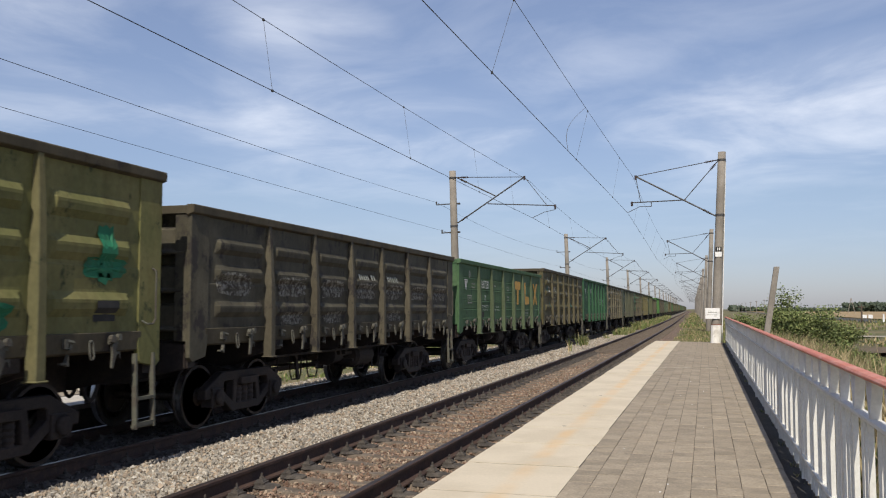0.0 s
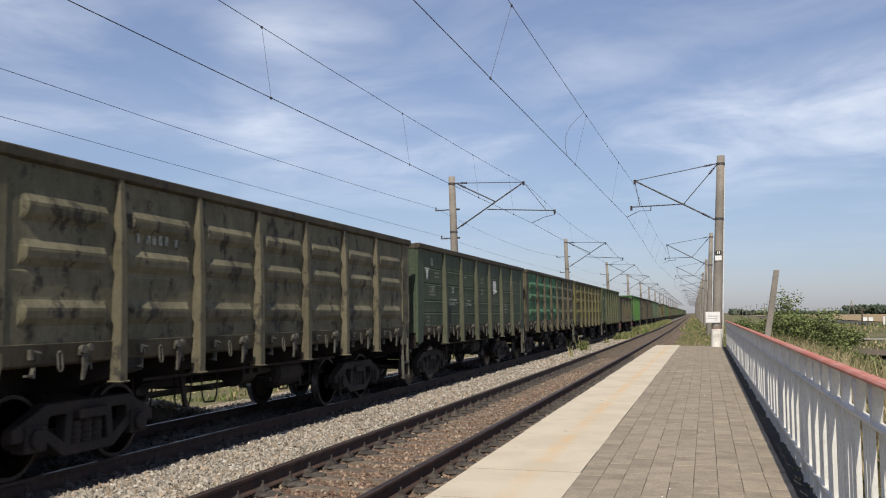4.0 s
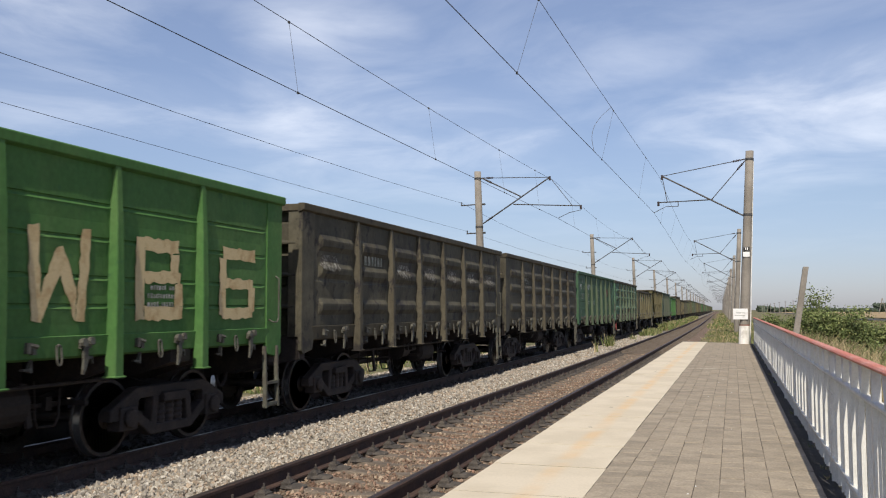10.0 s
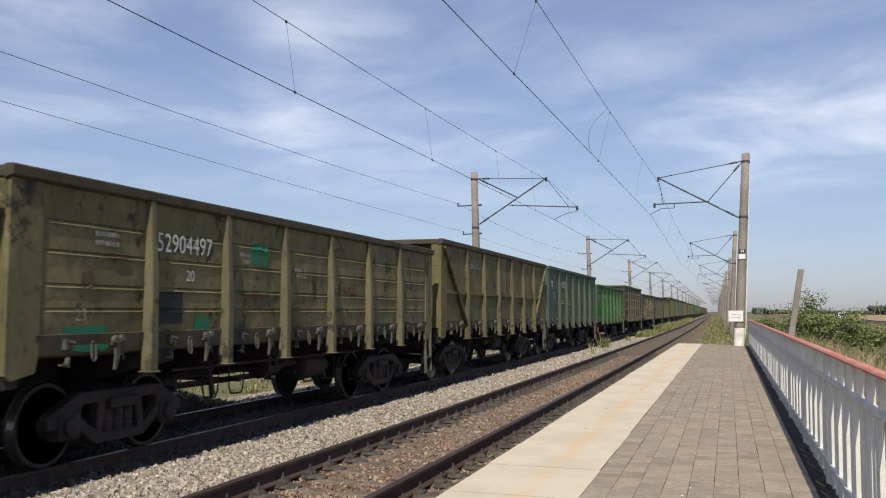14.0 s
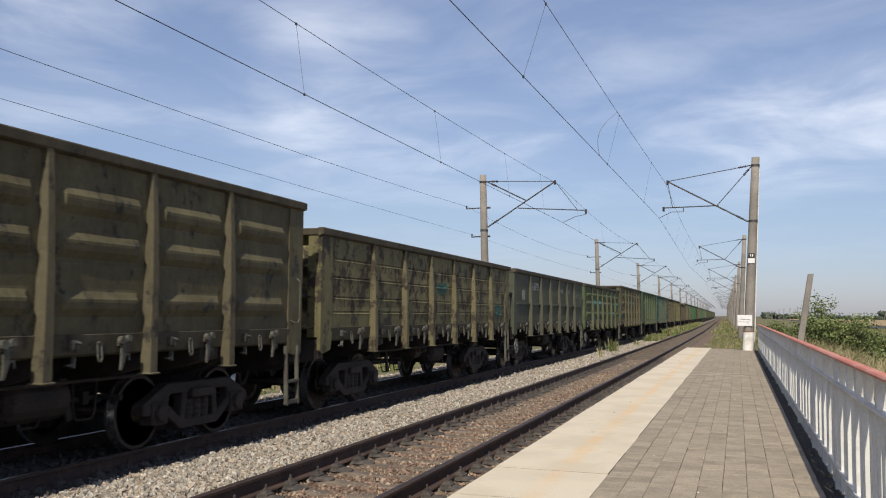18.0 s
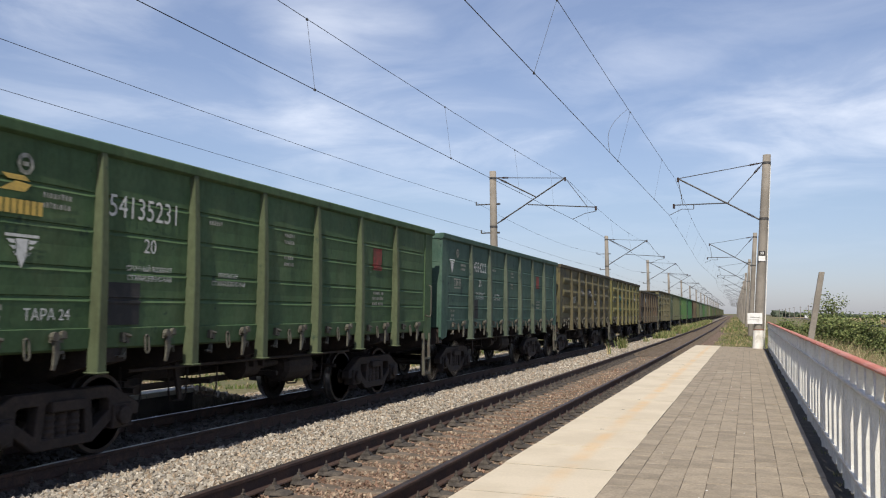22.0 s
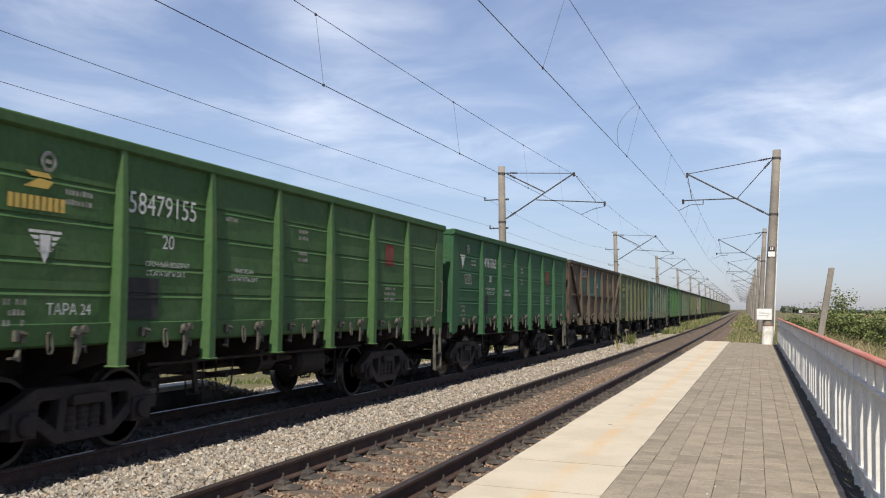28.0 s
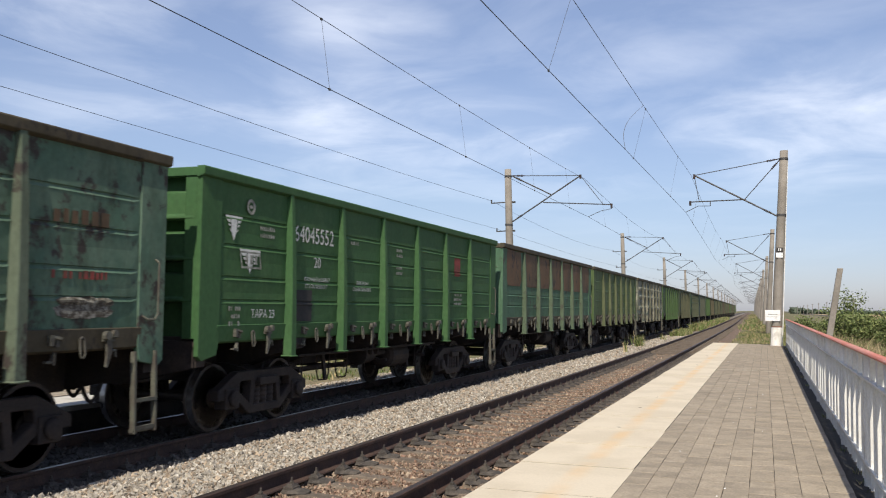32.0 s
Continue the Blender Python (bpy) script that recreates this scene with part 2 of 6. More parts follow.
M_ORANGE = material("orange_graffiti", (0.55, 0.31, 0.07), 0.85, 0, (0.45, 0.30, 0.12), 0.4, 5, 50, 0.1, 0.0)
M_TURQ = material("turquoise_patch", (0.034, 0.118, 0.094), 0.8, 0, (0.045, 0.085, 0.066), 0.45, 4, 50, 0.2, 0.0, third=(0.07, 0.055, 0.042), third_amount=0.42)
M_TURQ_PALE = material("pale_turquoise_patch", (0.085, 0.22, 0.20), 0.8, 0, (0.05, 0.13, 0.11), 0.5, 3, 50, 0.2, 0.0, third=(0.25, 0.27, 0.24), third_amount=0.30)
M_PALEP = material("pale_square", (0.34, 0.31, 0.29), 0.8, 0, (0.28, 0.26, 0.23), 0.4, 4, 50, 0.1, 0.0)
M_TEALP = material("teal_repaint", (0.028, 0.105, 0.082), 0.75, 0, (0.04, 0.085, 0.068), 0.5, 2.5, 40, 0.15, 0.0, third=(0.05, 0.06, 0.05), third_amount=0.2)
M_DARKP = material("dark_patch", (0.030, 0.030, 0.029), 0.8, 0, (0.045, 0.042, 0.04), 0.4, 5, 50, 0.1, 0.0)
M_HANDWHEEL = material("red_handwheel_paint", (0.24, 0.055, 0.048), 0.6, 0)
M_HANDGREY = material("grey_handwheel_paint", (0.15, 0.15, 0.13), 0.7, 0)
M_LADDER = material("worn_ladder_paint", (0.095, 0.095, 0.072), 0.75, 0, (0.07, 0.06, 0.048), 0.5, 5, 40)
M_LATCH = material("latch_iron", (0.10, 0.098, 0.078), 0.7, 0.1, (0.07, 0.062, 0.05), 0.5, 9, 60)


# ---- mesh tools ----
class Solid:
    """Collects faces for one mesh."""

    def __init__(self):
        self.v, self.f, self.m = [], [], []

    def add(self, verts, faces, mi=0):
        k = len(self.v)
        self.v += [tuple(p) for p in verts]
        self.f += [tuple(i + k for i in q) for q in faces]
        self.m += [mi] * len(faces)
        return self

    def box(self, x0, x1, y0, y1, z0, z1, mi=0):
        return self.add([(x0, y0, z0), (x1, y0, z0), (x1, y1, z0), (x0, y1, z0), (x0, y0, z1), (x1, y0, z1), (x1, y1, z1), (x0, y1, z1)],
                        [(3, 2, 1, 0), (4, 5, 6, 7), (0, 1, 5, 4), (1, 2, 6, 5), (2, 3, 7, 6), (3, 0, 4, 7)], mi)

    def loft(self, rings, mi=0, cap=True):
        """Closed rings with equally many points, joined one to the next."""
        n = len(rings[0])
        verts = [p for r in rings for p in r]
        faces = [(i * n + j, i * n + (j + 1) % n, (i + 1) * n + (j + 1) % n, (i + 1) * n + j) for i in range(len(rings) - 1) for j in range(n)]
        if cap:
            faces += [tuple(reversed(range(n))), tuple(range((len(rings) - 1) * n, len(rings) * n))]
        return self.add(verts, faces, mi)

    def bar(self, a, b, r, sides=6, mi=0, r2=None):
        a, b = Vector(a), Vector(b)
        d = (b - a).normalized()
        s = d.orthogonal().normalized()
        t = d.cross(s)
        ring = lambda c, q: [c + (s * math.cos(2 * math.pi * i / sides) + t * math.sin(2 * math.pi * i / sides)) * q for i in range(sides)]
        return self.loft([ring(a, r), ring(b, r if r2 is None else r2)], mi)

    def strut(self, a, b, w, h, up_dir=(0, 0, 1), mi=0):
        """A rectangular bar from a to b, w wide and h high."""
        a, b = Vector(a), Vector(b)
        d = (b - a).normalized()
        s = d.cross(Vector(up_dir))
        s = s.normalized() if s.length > 1e-4 else d.orthogonal().normalized()
        t = s.cross(d).normalized()
        ring = lambda c: [c + s * w / 2 * i + t * h / 2 * j for i, j in ((-1, -1), (1, -1), (1, 1), (-1, 1))]
        return self.loft([ring(a), ring(b)], mi)

    def lathe(self, profile, sides, axis="x", centre=(0, 0, 0), mi=0):
        """profile: (along the axis, radius)."""
        rings = []
        for u, r in profile:
            ring = []
            for i in range(sides):
                a = 2 * math.pi * i / sides
                p = {"x": (u, r * math.cos(a), r * math.sin(a)), "y": (r * math.sin(a), u, r * math.cos(a)), "z": (r * math.cos(a), r * math.sin(a), u)}[axis]
                ring.append((p[0] + centre[0], p[1] + centre[1], p[2] + centre[2]))
            rings.append(ring)
        return self.loft(rings, mi)

    def prism(self, outline, x0, x1, mi=0):
        """An outline in (y, z), pulled along x."""
        return self.loft([[(x0, y, z) for y, z in outline], [(x1, y, z) for y, z in outline]], mi)

    def mesh(self, name, mats, bevel=0.0, smooth=False):
        me = bpy.data.meshes.new(name)
        me.from_pydata(self.v, [], self.f)
        for m in mats if isinstance(mats, (list, tuple)) else [mats]:
            me.materials.append(m)
        me.polygons.foreach_set("material_index", self.m)
        bm = bmesh.new()
        bm.from_mesh(me)
        bmesh.ops.recalc_face_normals(bm, faces=bm.faces)
        if bevel:
            edges = [e for e in bm.edges if len(e.link_faces) == 2 and e.calc_face_angle(0) > 0.6]
            bmesh.ops.bevel(bm, geom=edges, offset=bevel, segments=1, affect="EDGES", clamp_overlap=True)
        bm.to_mesh(me)
        bm.free()
        if smooth:
            me.polygons.foreach_set("use_smooth", [True] * len(me.polygons))
        me.update()
        return me


def part(name, me, parent, at=(0, 0, 0), label="", mat=None, rot=None):
    """Links a mesh as one part under a thing; mat: the part's own paint in the first slot."""
    ob = new(name, me)
    ob.parent = parent
    ob.location = at
    if rot:
        ob.rotation_euler = rot
    if mat:
        ob.material_slots[0].link = "OBJECT"
        ob.material_slots[0].material = mat
    if label:
        ob["label"] = label
    return ob


def thing(name, me, label, category, at=(0, 0, 0), group="", kind=""):
    ob = new(name, me)
    ob.location = at
    return tagged(ob, label, category, group, kind)


def stamp(outlines, name, mat, x=0.0, apart=0.0004):
    """Flat paint on a wall that faces +x: outlines of (along, up), each one face."""
    s = Solid()
    for i, o in enumerate(outlines):
        s.add([(x + apart * (i % 12), u, w) for u, w in o], [tuple(range(len(o)))])
    me = bpy.data.meshes.new(name)
    me.from_pydata(s.v, [], s.f)
    me.materials.append(mat)
    if not apart:
        bm = bmesh.new()
        bm.from_mesh(me)
        bmesh.ops.remove_doubles(bm, verts=bm.verts, dist=0.0005)
        bm.to_mesh(me)
        bm.free()
    return me


def rect(u0, u1, w0, w1):
    return [(u0, w0), (u1, w0), (u1, w1), (u0, w1)]


def lettering(text, size, mat, squeeze=1.0):
    """Characters in the built-in font as a flat mesh that faces +x, starting at the origin."""
    cu = bpy.data.curves.new("lettering", "FONT")
    cu.body, cu.size = text, size
    cu.resolution_u = 3
    ob = bpy.data.objects.new("lettering", cu)
    scene.collection.objects.link(ob)
    me = bpy.data.meshes.new_from_object(ob.evaluated_get(bpy.context.evaluated_depsgraph_get()))
    bpy.data.objects.remove(ob)
    bpy.data.curves.remove(cu)
    co = np.zeros(len(me.vertices) * 3)
    me.vertices.foreach_get("co", co)
    co = co.reshape(-1, 3)
    me.vertices.foreach_set("co", np.stack([co[:, 2] * 0, co[:, 0] * squeeze, co[:, 1]], 1).ravel())
    me.materials.clear()
    me.materials.append(mat)
    me.update()
    return me


# ---- the line's plan ----
NEAR, FAR = -4.0145, -8.1925       # track axes at the platform
RAIL_NEAR, RAIL_FAR = -0.20, -0.275
BEND, BEND0, BEND1 = 1.08e-4, 20.0, 140.0


def bend(y):
    """Sideways shift of the line as it curves to the left."""
    u = min(max(y, BEND0), BEND1) - BEND0
    return -(BEND * u * u / 2 + BEND * (BEND1 - BEND0) * max(y - BEND1, 0))


def heading(y):
    return BEND * (min(max(y, BEND0), BEND1) - BEND0)


def stations(y0, y1, near=2.0):
    ys, y = [], y0
    while y < y1:
        ys.append(y)
        y += near if y < 160 else 25.0 if y < 900 else 400.0
    return ys + [y1]


def sweep(outline, ys, mi=0, x=0.0, z=0.0, closed=True):
    """An outline (x, z) drawn along the line."""
    s = Solid()
    rings = [[(x + bend(y) + u, y, z + w) for u, w in outline] for y in ys]
    if closed:
        s.loft(rings, mi)
    else:
        n = len(outline)
        s.add([p for r in rings for p in r], [(i * n + j, i * n + j + 1, (i + 1) * n + j + 1, (i + 1) * n + j) for i in range(len(rings) - 1) for j in range(n - 1)], mi)
    return s


# ---- ground ----
def surface(name, s, mats, label, category, kind="structure", smooth=False):
    ob = new(name, s.mesh(name, mats, smooth=smooth))
    return tagged(ob, label, category, kind=kind)


GROUND = [(-3500, -4.0), (-400, -3.0), (-60, -2.0), (-24, -1.2), (-16.5, -0.9), (-13.6, -0.72), (-12.2, -0.62), (-11, -0.62), (-2.4, -0.62), (-1.6, -0.52),
          (0.6, -0.50), (1.1, -0.40), (1.7, -0.25), (2.6, -0.3), (3.8, -0.7), (6.5, -1.25), (10, -1.3), (16, -0.95), (24, -0.85), (60, -0.8), (400, -0.9), (3500, -1.2)]
s = sweep(GROUND, [-600, -200, -80, -40] + stations(-20, 3500, 4.0), closed=False)
rnd = random.Random(3)
s.v = [(x, y, z + (noise.noise((x * 0.23, y * 0.23, 0)) * 0.22 + noise.noise((x * 0.9, y * 0.9, 5)) * 0.05 if abs(x) > 1.7 and not -12 < x < 1.7 else 0)) for x, y, z in s.v]
ground = surface("ground", s, M_GROUND, "dry summer grass and soil beside the railway", "ground", smooth=True)

bed = sweep([(-6.95, -0.455), (-6.5, -0.44), (-5.6, -0.40), (-5.25, -0.40)], stations(-40, 900), closed=False)
bed_left = sweep([(-11.6, -0.70), (-10.6, -0.47), (-9.9, -0.46)], stations(-40, 900), closed=False)
# shade-coloured strip, as wide as the train's shadow
bed_shade = sweep([(-9.9, -0.46), (-6.95, -0.455)], stations(-40, 900), closed=False)
bed_near = sweep([(-5.25, -0.40), (-4.95, -0.43), (-4.6, -0.455), (-4.0, -0.45), (-3.4, -0.455), (-3.0, -0.45), (-2.6, -0.44), (-2.2, -0.52), (-1.75, -0.66)], stations(-40, 900), closed=False)
surface("ballast_bed", bed, M_BALLAST, "light grey crushed stone between the tracks", "ballast")
surface("ballast_bed", bed_left, M_BALLAST, "light grey crushed stone shoulder of the far track", "ballast")
surface("ballast_bed", bed_shade, M_SHADE_BED, "crushed stone under the train, toned dark for the train's shade", "ballast")
surface("ballast_bed", bed_near, M_DIRTY, "brown dirty crushed stone under the near track", "ballast")


def stones(name, count, where, size, mats, label, seed, weights=None):
    """Loose angular stones scattered over a strip: where(rng, n) gives x, y, z."""
    rng = np.random.default_rng(seed)
    base = np.array([(1, 0, 0), (-1, 0, 0), (0, 1, 0), (0, -1, 0), (0, 0, 1), (0, 0, -1)], float)
    tris = np.array([(0, 2, 4), (2, 1, 4), (1, 3, 4), (3, 0, 4), (2, 0, 5), (1, 2, 5), (3, 1, 5), (0, 3, 5)])
    p = where(rng, count)
    v = base[None] * rng.uniform(0.65, 1.25, (count, 6, 1)) + rng.normal(0, 0.22, (count, 6, 3))
    v *= (rng.uniform(size[0], size[1], (count, 1, 1)) * rng.uniform(0.7, 1.2, (count, 1, 3)))
    q = rng.normal(size=(count, 4))
    q /= np.linalg.norm(q, axis=1)[:, None]
    w, x, y, z = q.T
    r = np.stack([1 - 2 * (y * y + z * z), 2 * (x * y - z * w), 2 * (x * z + y * w), 2 * (x * y + z * w), 1 - 2 * (x * x + z * z), 2 * (y * z - x * w),
                  2 * (x * z - y * w), 2 * (y * z + x * w), 1 - 2 * (x * x + y * y)], 1).reshape(-1, 3, 3)
    v = np.einsum("nij,nkj->nki", r, v) + p[:, None]
    me = bpy.data.meshes.new(name)
    me.from_pydata(v.reshape(-1, 3).tolist(), [], (tris[None] + 6 * np.arange(count)[:, None, None]).reshape(-1, 3).tolist())
    for m in mats:
        me.materials.append(m)
    me.polygons.foreach_set("material_index", np.repeat(rng.choice(len(mats), count, p=weights), 8))
    return tagged(new(name, me), label, "ballast", kind="stuff")


def stone_material(name, base):
    """Stone whose tone differs from piece to piece."""
    m = material(name, base, 0.9, 0, tuple(c * 0.8 for c in base), 0.5, 20, 90, 0.2, 0.2, 0.003, local=False)
    n, l = m.node_tree.nodes, m.node_tree.links
    geo, rng, mulv = n.new("ShaderNodeNewGeometry"), n.new("ShaderNodeMapRange"), n.new("ShaderNodeVectorMath")
    rng.inputs["To Min"].default_value, rng.inputs["To Max"].default_value = 0.6, 1.35
    l.new(geo.outputs["Random Per Island"], rng.inputs["Value"])
    mulv.operation = "SCALE"
    bsdf = n["Principled BSDF"]
    l.new(bsdf.inputs["Base Color"].links[0].from_socket, mulv.inputs[0])
    l.new(rng.outputs[0], mulv.inputs["Scale"])
    l.new(mulv.outputs[0], bsdf.inputs["Base Color"])
    return m


M_STONE = [stone_material("stone_grey", (0.341, 0.303, 0.248)), stone_material("stone_tan", (0.363, 0.286, 0.209)), stone_material("stone_pale", (0.44, 0.40, 0.335))]
M_STONEB = [stone_material("stone_brown", (0.264, 0.182, 0.127)), stone_material("stone_reddish", (0.231, 0.143, 0.099)), stone_material("stone_dusty", (0.341, 0.264, 0.187))]
# dark stone tones that carry the shade under the train
M_STONE_SHADE = [stone_material("stone_shade_dark", (0.075, 0.068, 0.06)), stone_material("stone_shade_mid", (0.12, 0.105, 0.09))]
BED_X, BED_Z = np.array([-11.6, -10.6, -9.7, -7.0, -6.5, -5.6, -5.25, -4.95, -4.6, -4.0, -3.4, -3.0, -2.6, -2.2, -1.75]), np.array([-0.70, -0.47, -0.46, -0.46, -0.44, -0.40, -0.40, -0.43, -0.455, -0.45, -0.455, -0.45, -0.44, -0.52, -0.66])


def strip(x0, x1, y0, y1, lift=0.0, fall=1.0):
    def where(rng, n):
        y = y0 + (y1 - y0) * rng.random(n) ** fall
        x = rng.uniform(x0, x1, n)
        z = np.interp(x, BED_X, BED_Z) + lift + rng.normal(0, 0.012, n)
        return np.stack([x + np.array([bend(v) for v in y]), y, z], 1)
    return where


stones("ballast_stones", 34000, strip(-6.95, -4.98, 5.5, 34, 0.0, 1.5), (0.018, 0.038), M_STONE, "light grey crushed stone between the two tracks", 11, [0.5, 0.25, 0.25])
stones("ballast_stones", 7000, strip(-6.9, -4.98, 30, 70, 0.005, 1.4), (0.03, 0.06), M_STONE, "light grey crushed stone between the two tracks", 12, [0.5, 0.25, 0.25])
stones("ballast_stones", 5000, strip(-11.4, -9.9, 14.8, 50, 0.0, 1.3), (0.025, 0.05), M_STONE, "grey crushed stone beyond the far track", 13, [0.6, 0.25, 0.15])
stones("stained_ballast_stones", 9000, strip(-9.9, -6.9, 7, 40, 0.0, 1.4), (0.025, 0.05), M_STONE_SHADE, "crushed stone under the train, toned dark for the train's shade", 16, [0.6, 0.4])
stones("dirty_ballast_stones", 32000, strip(-4.98, -2.1, 4.5, 30, 0.004, 1.5), (0.012, 0.034), M_STONEB, "brown crushed stone of the near track", 14, [0.45, 0.25, 0.3])
stones("dirty_ballast_stones", 3500, strip(-4.95, -2.0, 28, 60, -0.01, 1.3), (0.025, 0.05), M_STONEB, "brown crushed stone of the near track", 15, [0.45, 0.25, 0.3])

# ---- tracks ----
RAIL_OUT = [(-0.075, -0.18), (0.075, -0.18), (0.07, -0.165), (0.012, -0.15), (0.010, -0.05), (0.036, -0.038), (0.037, -0.008), (0.030, 0.0), (-0.030, 0.0), (-0.037, -0.008),
            (-0.036, -0.038), (-0.010, -0.05), (-0.012, -0.15), (-0.07, -0.165)]


def sleeper_mesh():
    s = Solid()
    xs = [-1.35, -0.95, -0.62, 0, 0.62, 0.95, 1.35]
    tops = [0.0, 0.0, -0.01, -0.045, -0.01, 0.0, 0.0]
    s.loft([[(x, -0.14, -0.2), (x, 0.14, -0.2), (x, 0.10, t), (x, -0.10, t)] for x, t in zip(xs, tops)])
    return s.mesh("sleeper", M_SLEEPER, 0.012)


def fastener_mesh():
    s = Solid()
    rr = random.Random(4)
    rings = []
    for w, q in ((-0.02, 1.0), (0.004, 0.85), (0.016, 0.5), (0.02, 0.1)):
        rings.append([(0.05 + 0.19 * q * math.cos(a) * rr.uniform(0.8, 1.15), 0.125 * q * math.sin(a) * rr.uniform(0.8, 1.15), w) for a in [2 * math.pi * i / 11 for i in range(11)]])
    s.loft(rings)
    s.box(-0.06, 0.06, -0.075, 0.075, 0, 0.035)
    s.loft([[(-0.05, -0.06, 0.03), (0.05, -0.06, 0.03), (0.05, 0.06, 0.03), (-0.05, 0.06, 0.03)], [(-0.035, -0.045, 0.062), (0.03, -0.045, 0.062), (0.03, 0.045, 0.062), (-0.035, 0.045, 0.062)]])
    s.lathe([(0.055, 0.027), (0.088, 0.026), (0.09, 0.013), (0.128, 0.012)], 6, "z")
    return s.mesh("fastener", M_FAST)


SLEEPER, FASTENER = sleeper_mesh(), fastener_mesh()


def track(axis, top, shine, label, near_y):
    base = thing("railway_track", None, label, "track", kind="structure")
    for side in (-1, 1):
        s = sweep(RAIL_OUT, stations(-40, 900), x=axis + side * 0.795, z=top)
        me = s.mesh("rail", [M_RAIL, shine])
        for p in me.polygons:
            if p.normal.z > 0.9 and p.center.z > top - 0.005:
                p.material_index = 1
        part("rail", me, base)
    far_s = Solid()
    y = -12.0
    while y < 300:
        c, z = axis + bend(y), top - 0.192
        jit = rnd.uniform(-0.02, 0.02)
        if near_y[0] < y < near_y[1]:
            sl = part("sleeper", SLEEPER, base, (c + jit, y, z), rot=(0, 0, rnd.uniform(-0.01, 0.01)))
            for u in (-0.795 - 0.135, -0.795 + 0.135, 0.795 - 0.135, 0.795 + 0.135):
                part("fastener", FASTENER, sl, (u, 0, 0.004), rot=(0, 0, rnd.uniform(-0.12, 0.12) + (math.pi if u > 0.5 and u < 0.8 or u < -0.8 else 0)))
        else:
            far_s.box(c - 1.35, c + 1.35, y - 0.11, y + 0.11, z - 0.15, z)
            if y < 90:
                for u in (-0.93, -0.66, 0.66, 0.93):
                    far_s.box(c + u - 0.06, c + u + 0.06, y - 0.06, y + 0.06, z, z + 0.09)
        y += 0.60
    ob = part("far_sleepers", far_s.mesh("far_sleepers", M_SLEEPER), base)
    ob["kind"] = "stuff"
    return base


track(NEAR, RAIL_NEAR, M_RAILOLD, "near railway track with brown rails on concrete sleepers", (4, 40))
track(FAR, RAIL_FAR, M_RAILTOP, "far railway track with worn shiny rails", (7, 26))

# ---- platform ----
EDGE, BORDER, RIM, END = -2.29, -1.205, 0.70, 43.7
START = -9.0
s = Solid().box(EDGE + 0.03, RIM, START, END, -1.1, -0.007)
platform = surface("platform", s, M_JOINT, "low railway platform of concrete slabs and grey pavers", "platform")
# soil strip whose dark colour also stands for the fence's shadow
M_SHADE_SOIL = material("shade_toned_soil", (0.05, 0.045, 0.04), 0.95, 0, (0.036, 0.033, 0.028), 0.5, 4, 40, 0.3, 0.6, 0.02, local=False)
verge = surface("verge", Solid().box(RIM + 0.002, 0.99, START, END, -1.0, -0.05), M_SHADE_SOIL, "soil strip under the fence, toned dark for the fence's shadow", "soil strip")
s = Solid().box(EDGE + 0.0, EDGE + 0.03, START, END, -1.0, -0.085)
part("kerb_wall", s.mesh("kerb_wall", M_CONC), platform)


def slab_material():
    """Pale slab with a worn orange line along the platform and dust."""
    m = material("edge_slab_concrete", (0.615, 0.535, 0.405), 0.85, 0, (0.55, 0.475, 0.355), 0.5, 0.9, 45, 0.06, 0.12, 0.004, local=False, third=(0.40, 0.33, 0.24), third_amount=0.10)
    n, l = m.node_tree.nodes, m.node_tree.links
    geo, sp = n.new("ShaderNodeNewGeometry"), n.new("ShaderNodeSeparateXYZ")
    l.new(geo.outputs["Position"], sp.inputs[0])
    off = n.new("ShaderNodeMath"); off.operation = "ADD"; off.inputs[1].default_value = 1.665
    l.new(sp.outputs["X"], off.inputs[0])
    ab = n.new("ShaderNodeMath"); ab.operation = "ABSOLUTE"
    l.new(off.outputs[0], ab.inputs[0])
    band = n.new("ShaderNodeMapRange")
    band.inputs["From Min"].default_value, band.inputs["From Max"].default_value = 0.13, 0.04
    l.new(ab.outputs[0], band.inputs["Value"])
    worn = n.new("ShaderNodeTexNoise")
    worn.inputs["Scale"].default_value, worn.inputs["Detail"].default_value = 1.6, 9
    l.new(geo.outputs["Position"], worn.inputs["Vector"])
    keep = n.new("ShaderNodeMapRange")
    keep.inputs["From Min"].default_value, keep.inputs["From Max"].default_value = 0.30, 0.66
    keep.inputs["To Max"].default_value = 0.62
    l.new(worn.outputs["Fac"], keep.inputs["Value"])
    fac = n.new("ShaderNodeMath"); fac.operation = "MULTIPLY"
    l.new(band.outputs[0], fac.inputs[0]); l.new(keep.outputs[0], fac.inputs[1])
    mx = n.new("ShaderNodeMixRGB"); mx.inputs["Color2"].default_value = (0.64, 0.42, 0.20, 1)
    bsdf = n["Principled BSDF"]
    l.new(fac.outputs[0], mx.inputs["Fac"])
    l.new(bsdf.inputs["Base Color"].links[0].from_socket, mx.inputs["Color1"])
    l.new(mx.outputs[0], bsdf.inputs["Base Color"])
    return m


M_SLAB = slab_material()
slab_solid = Solid().box(0, BORDER - EDGE + 0.03, 0.015, 1.405, -0.085, 0)
SLABS = [slab_solid.mesh("edge_slab", [M_SLAB, M_JOINT])] * 3
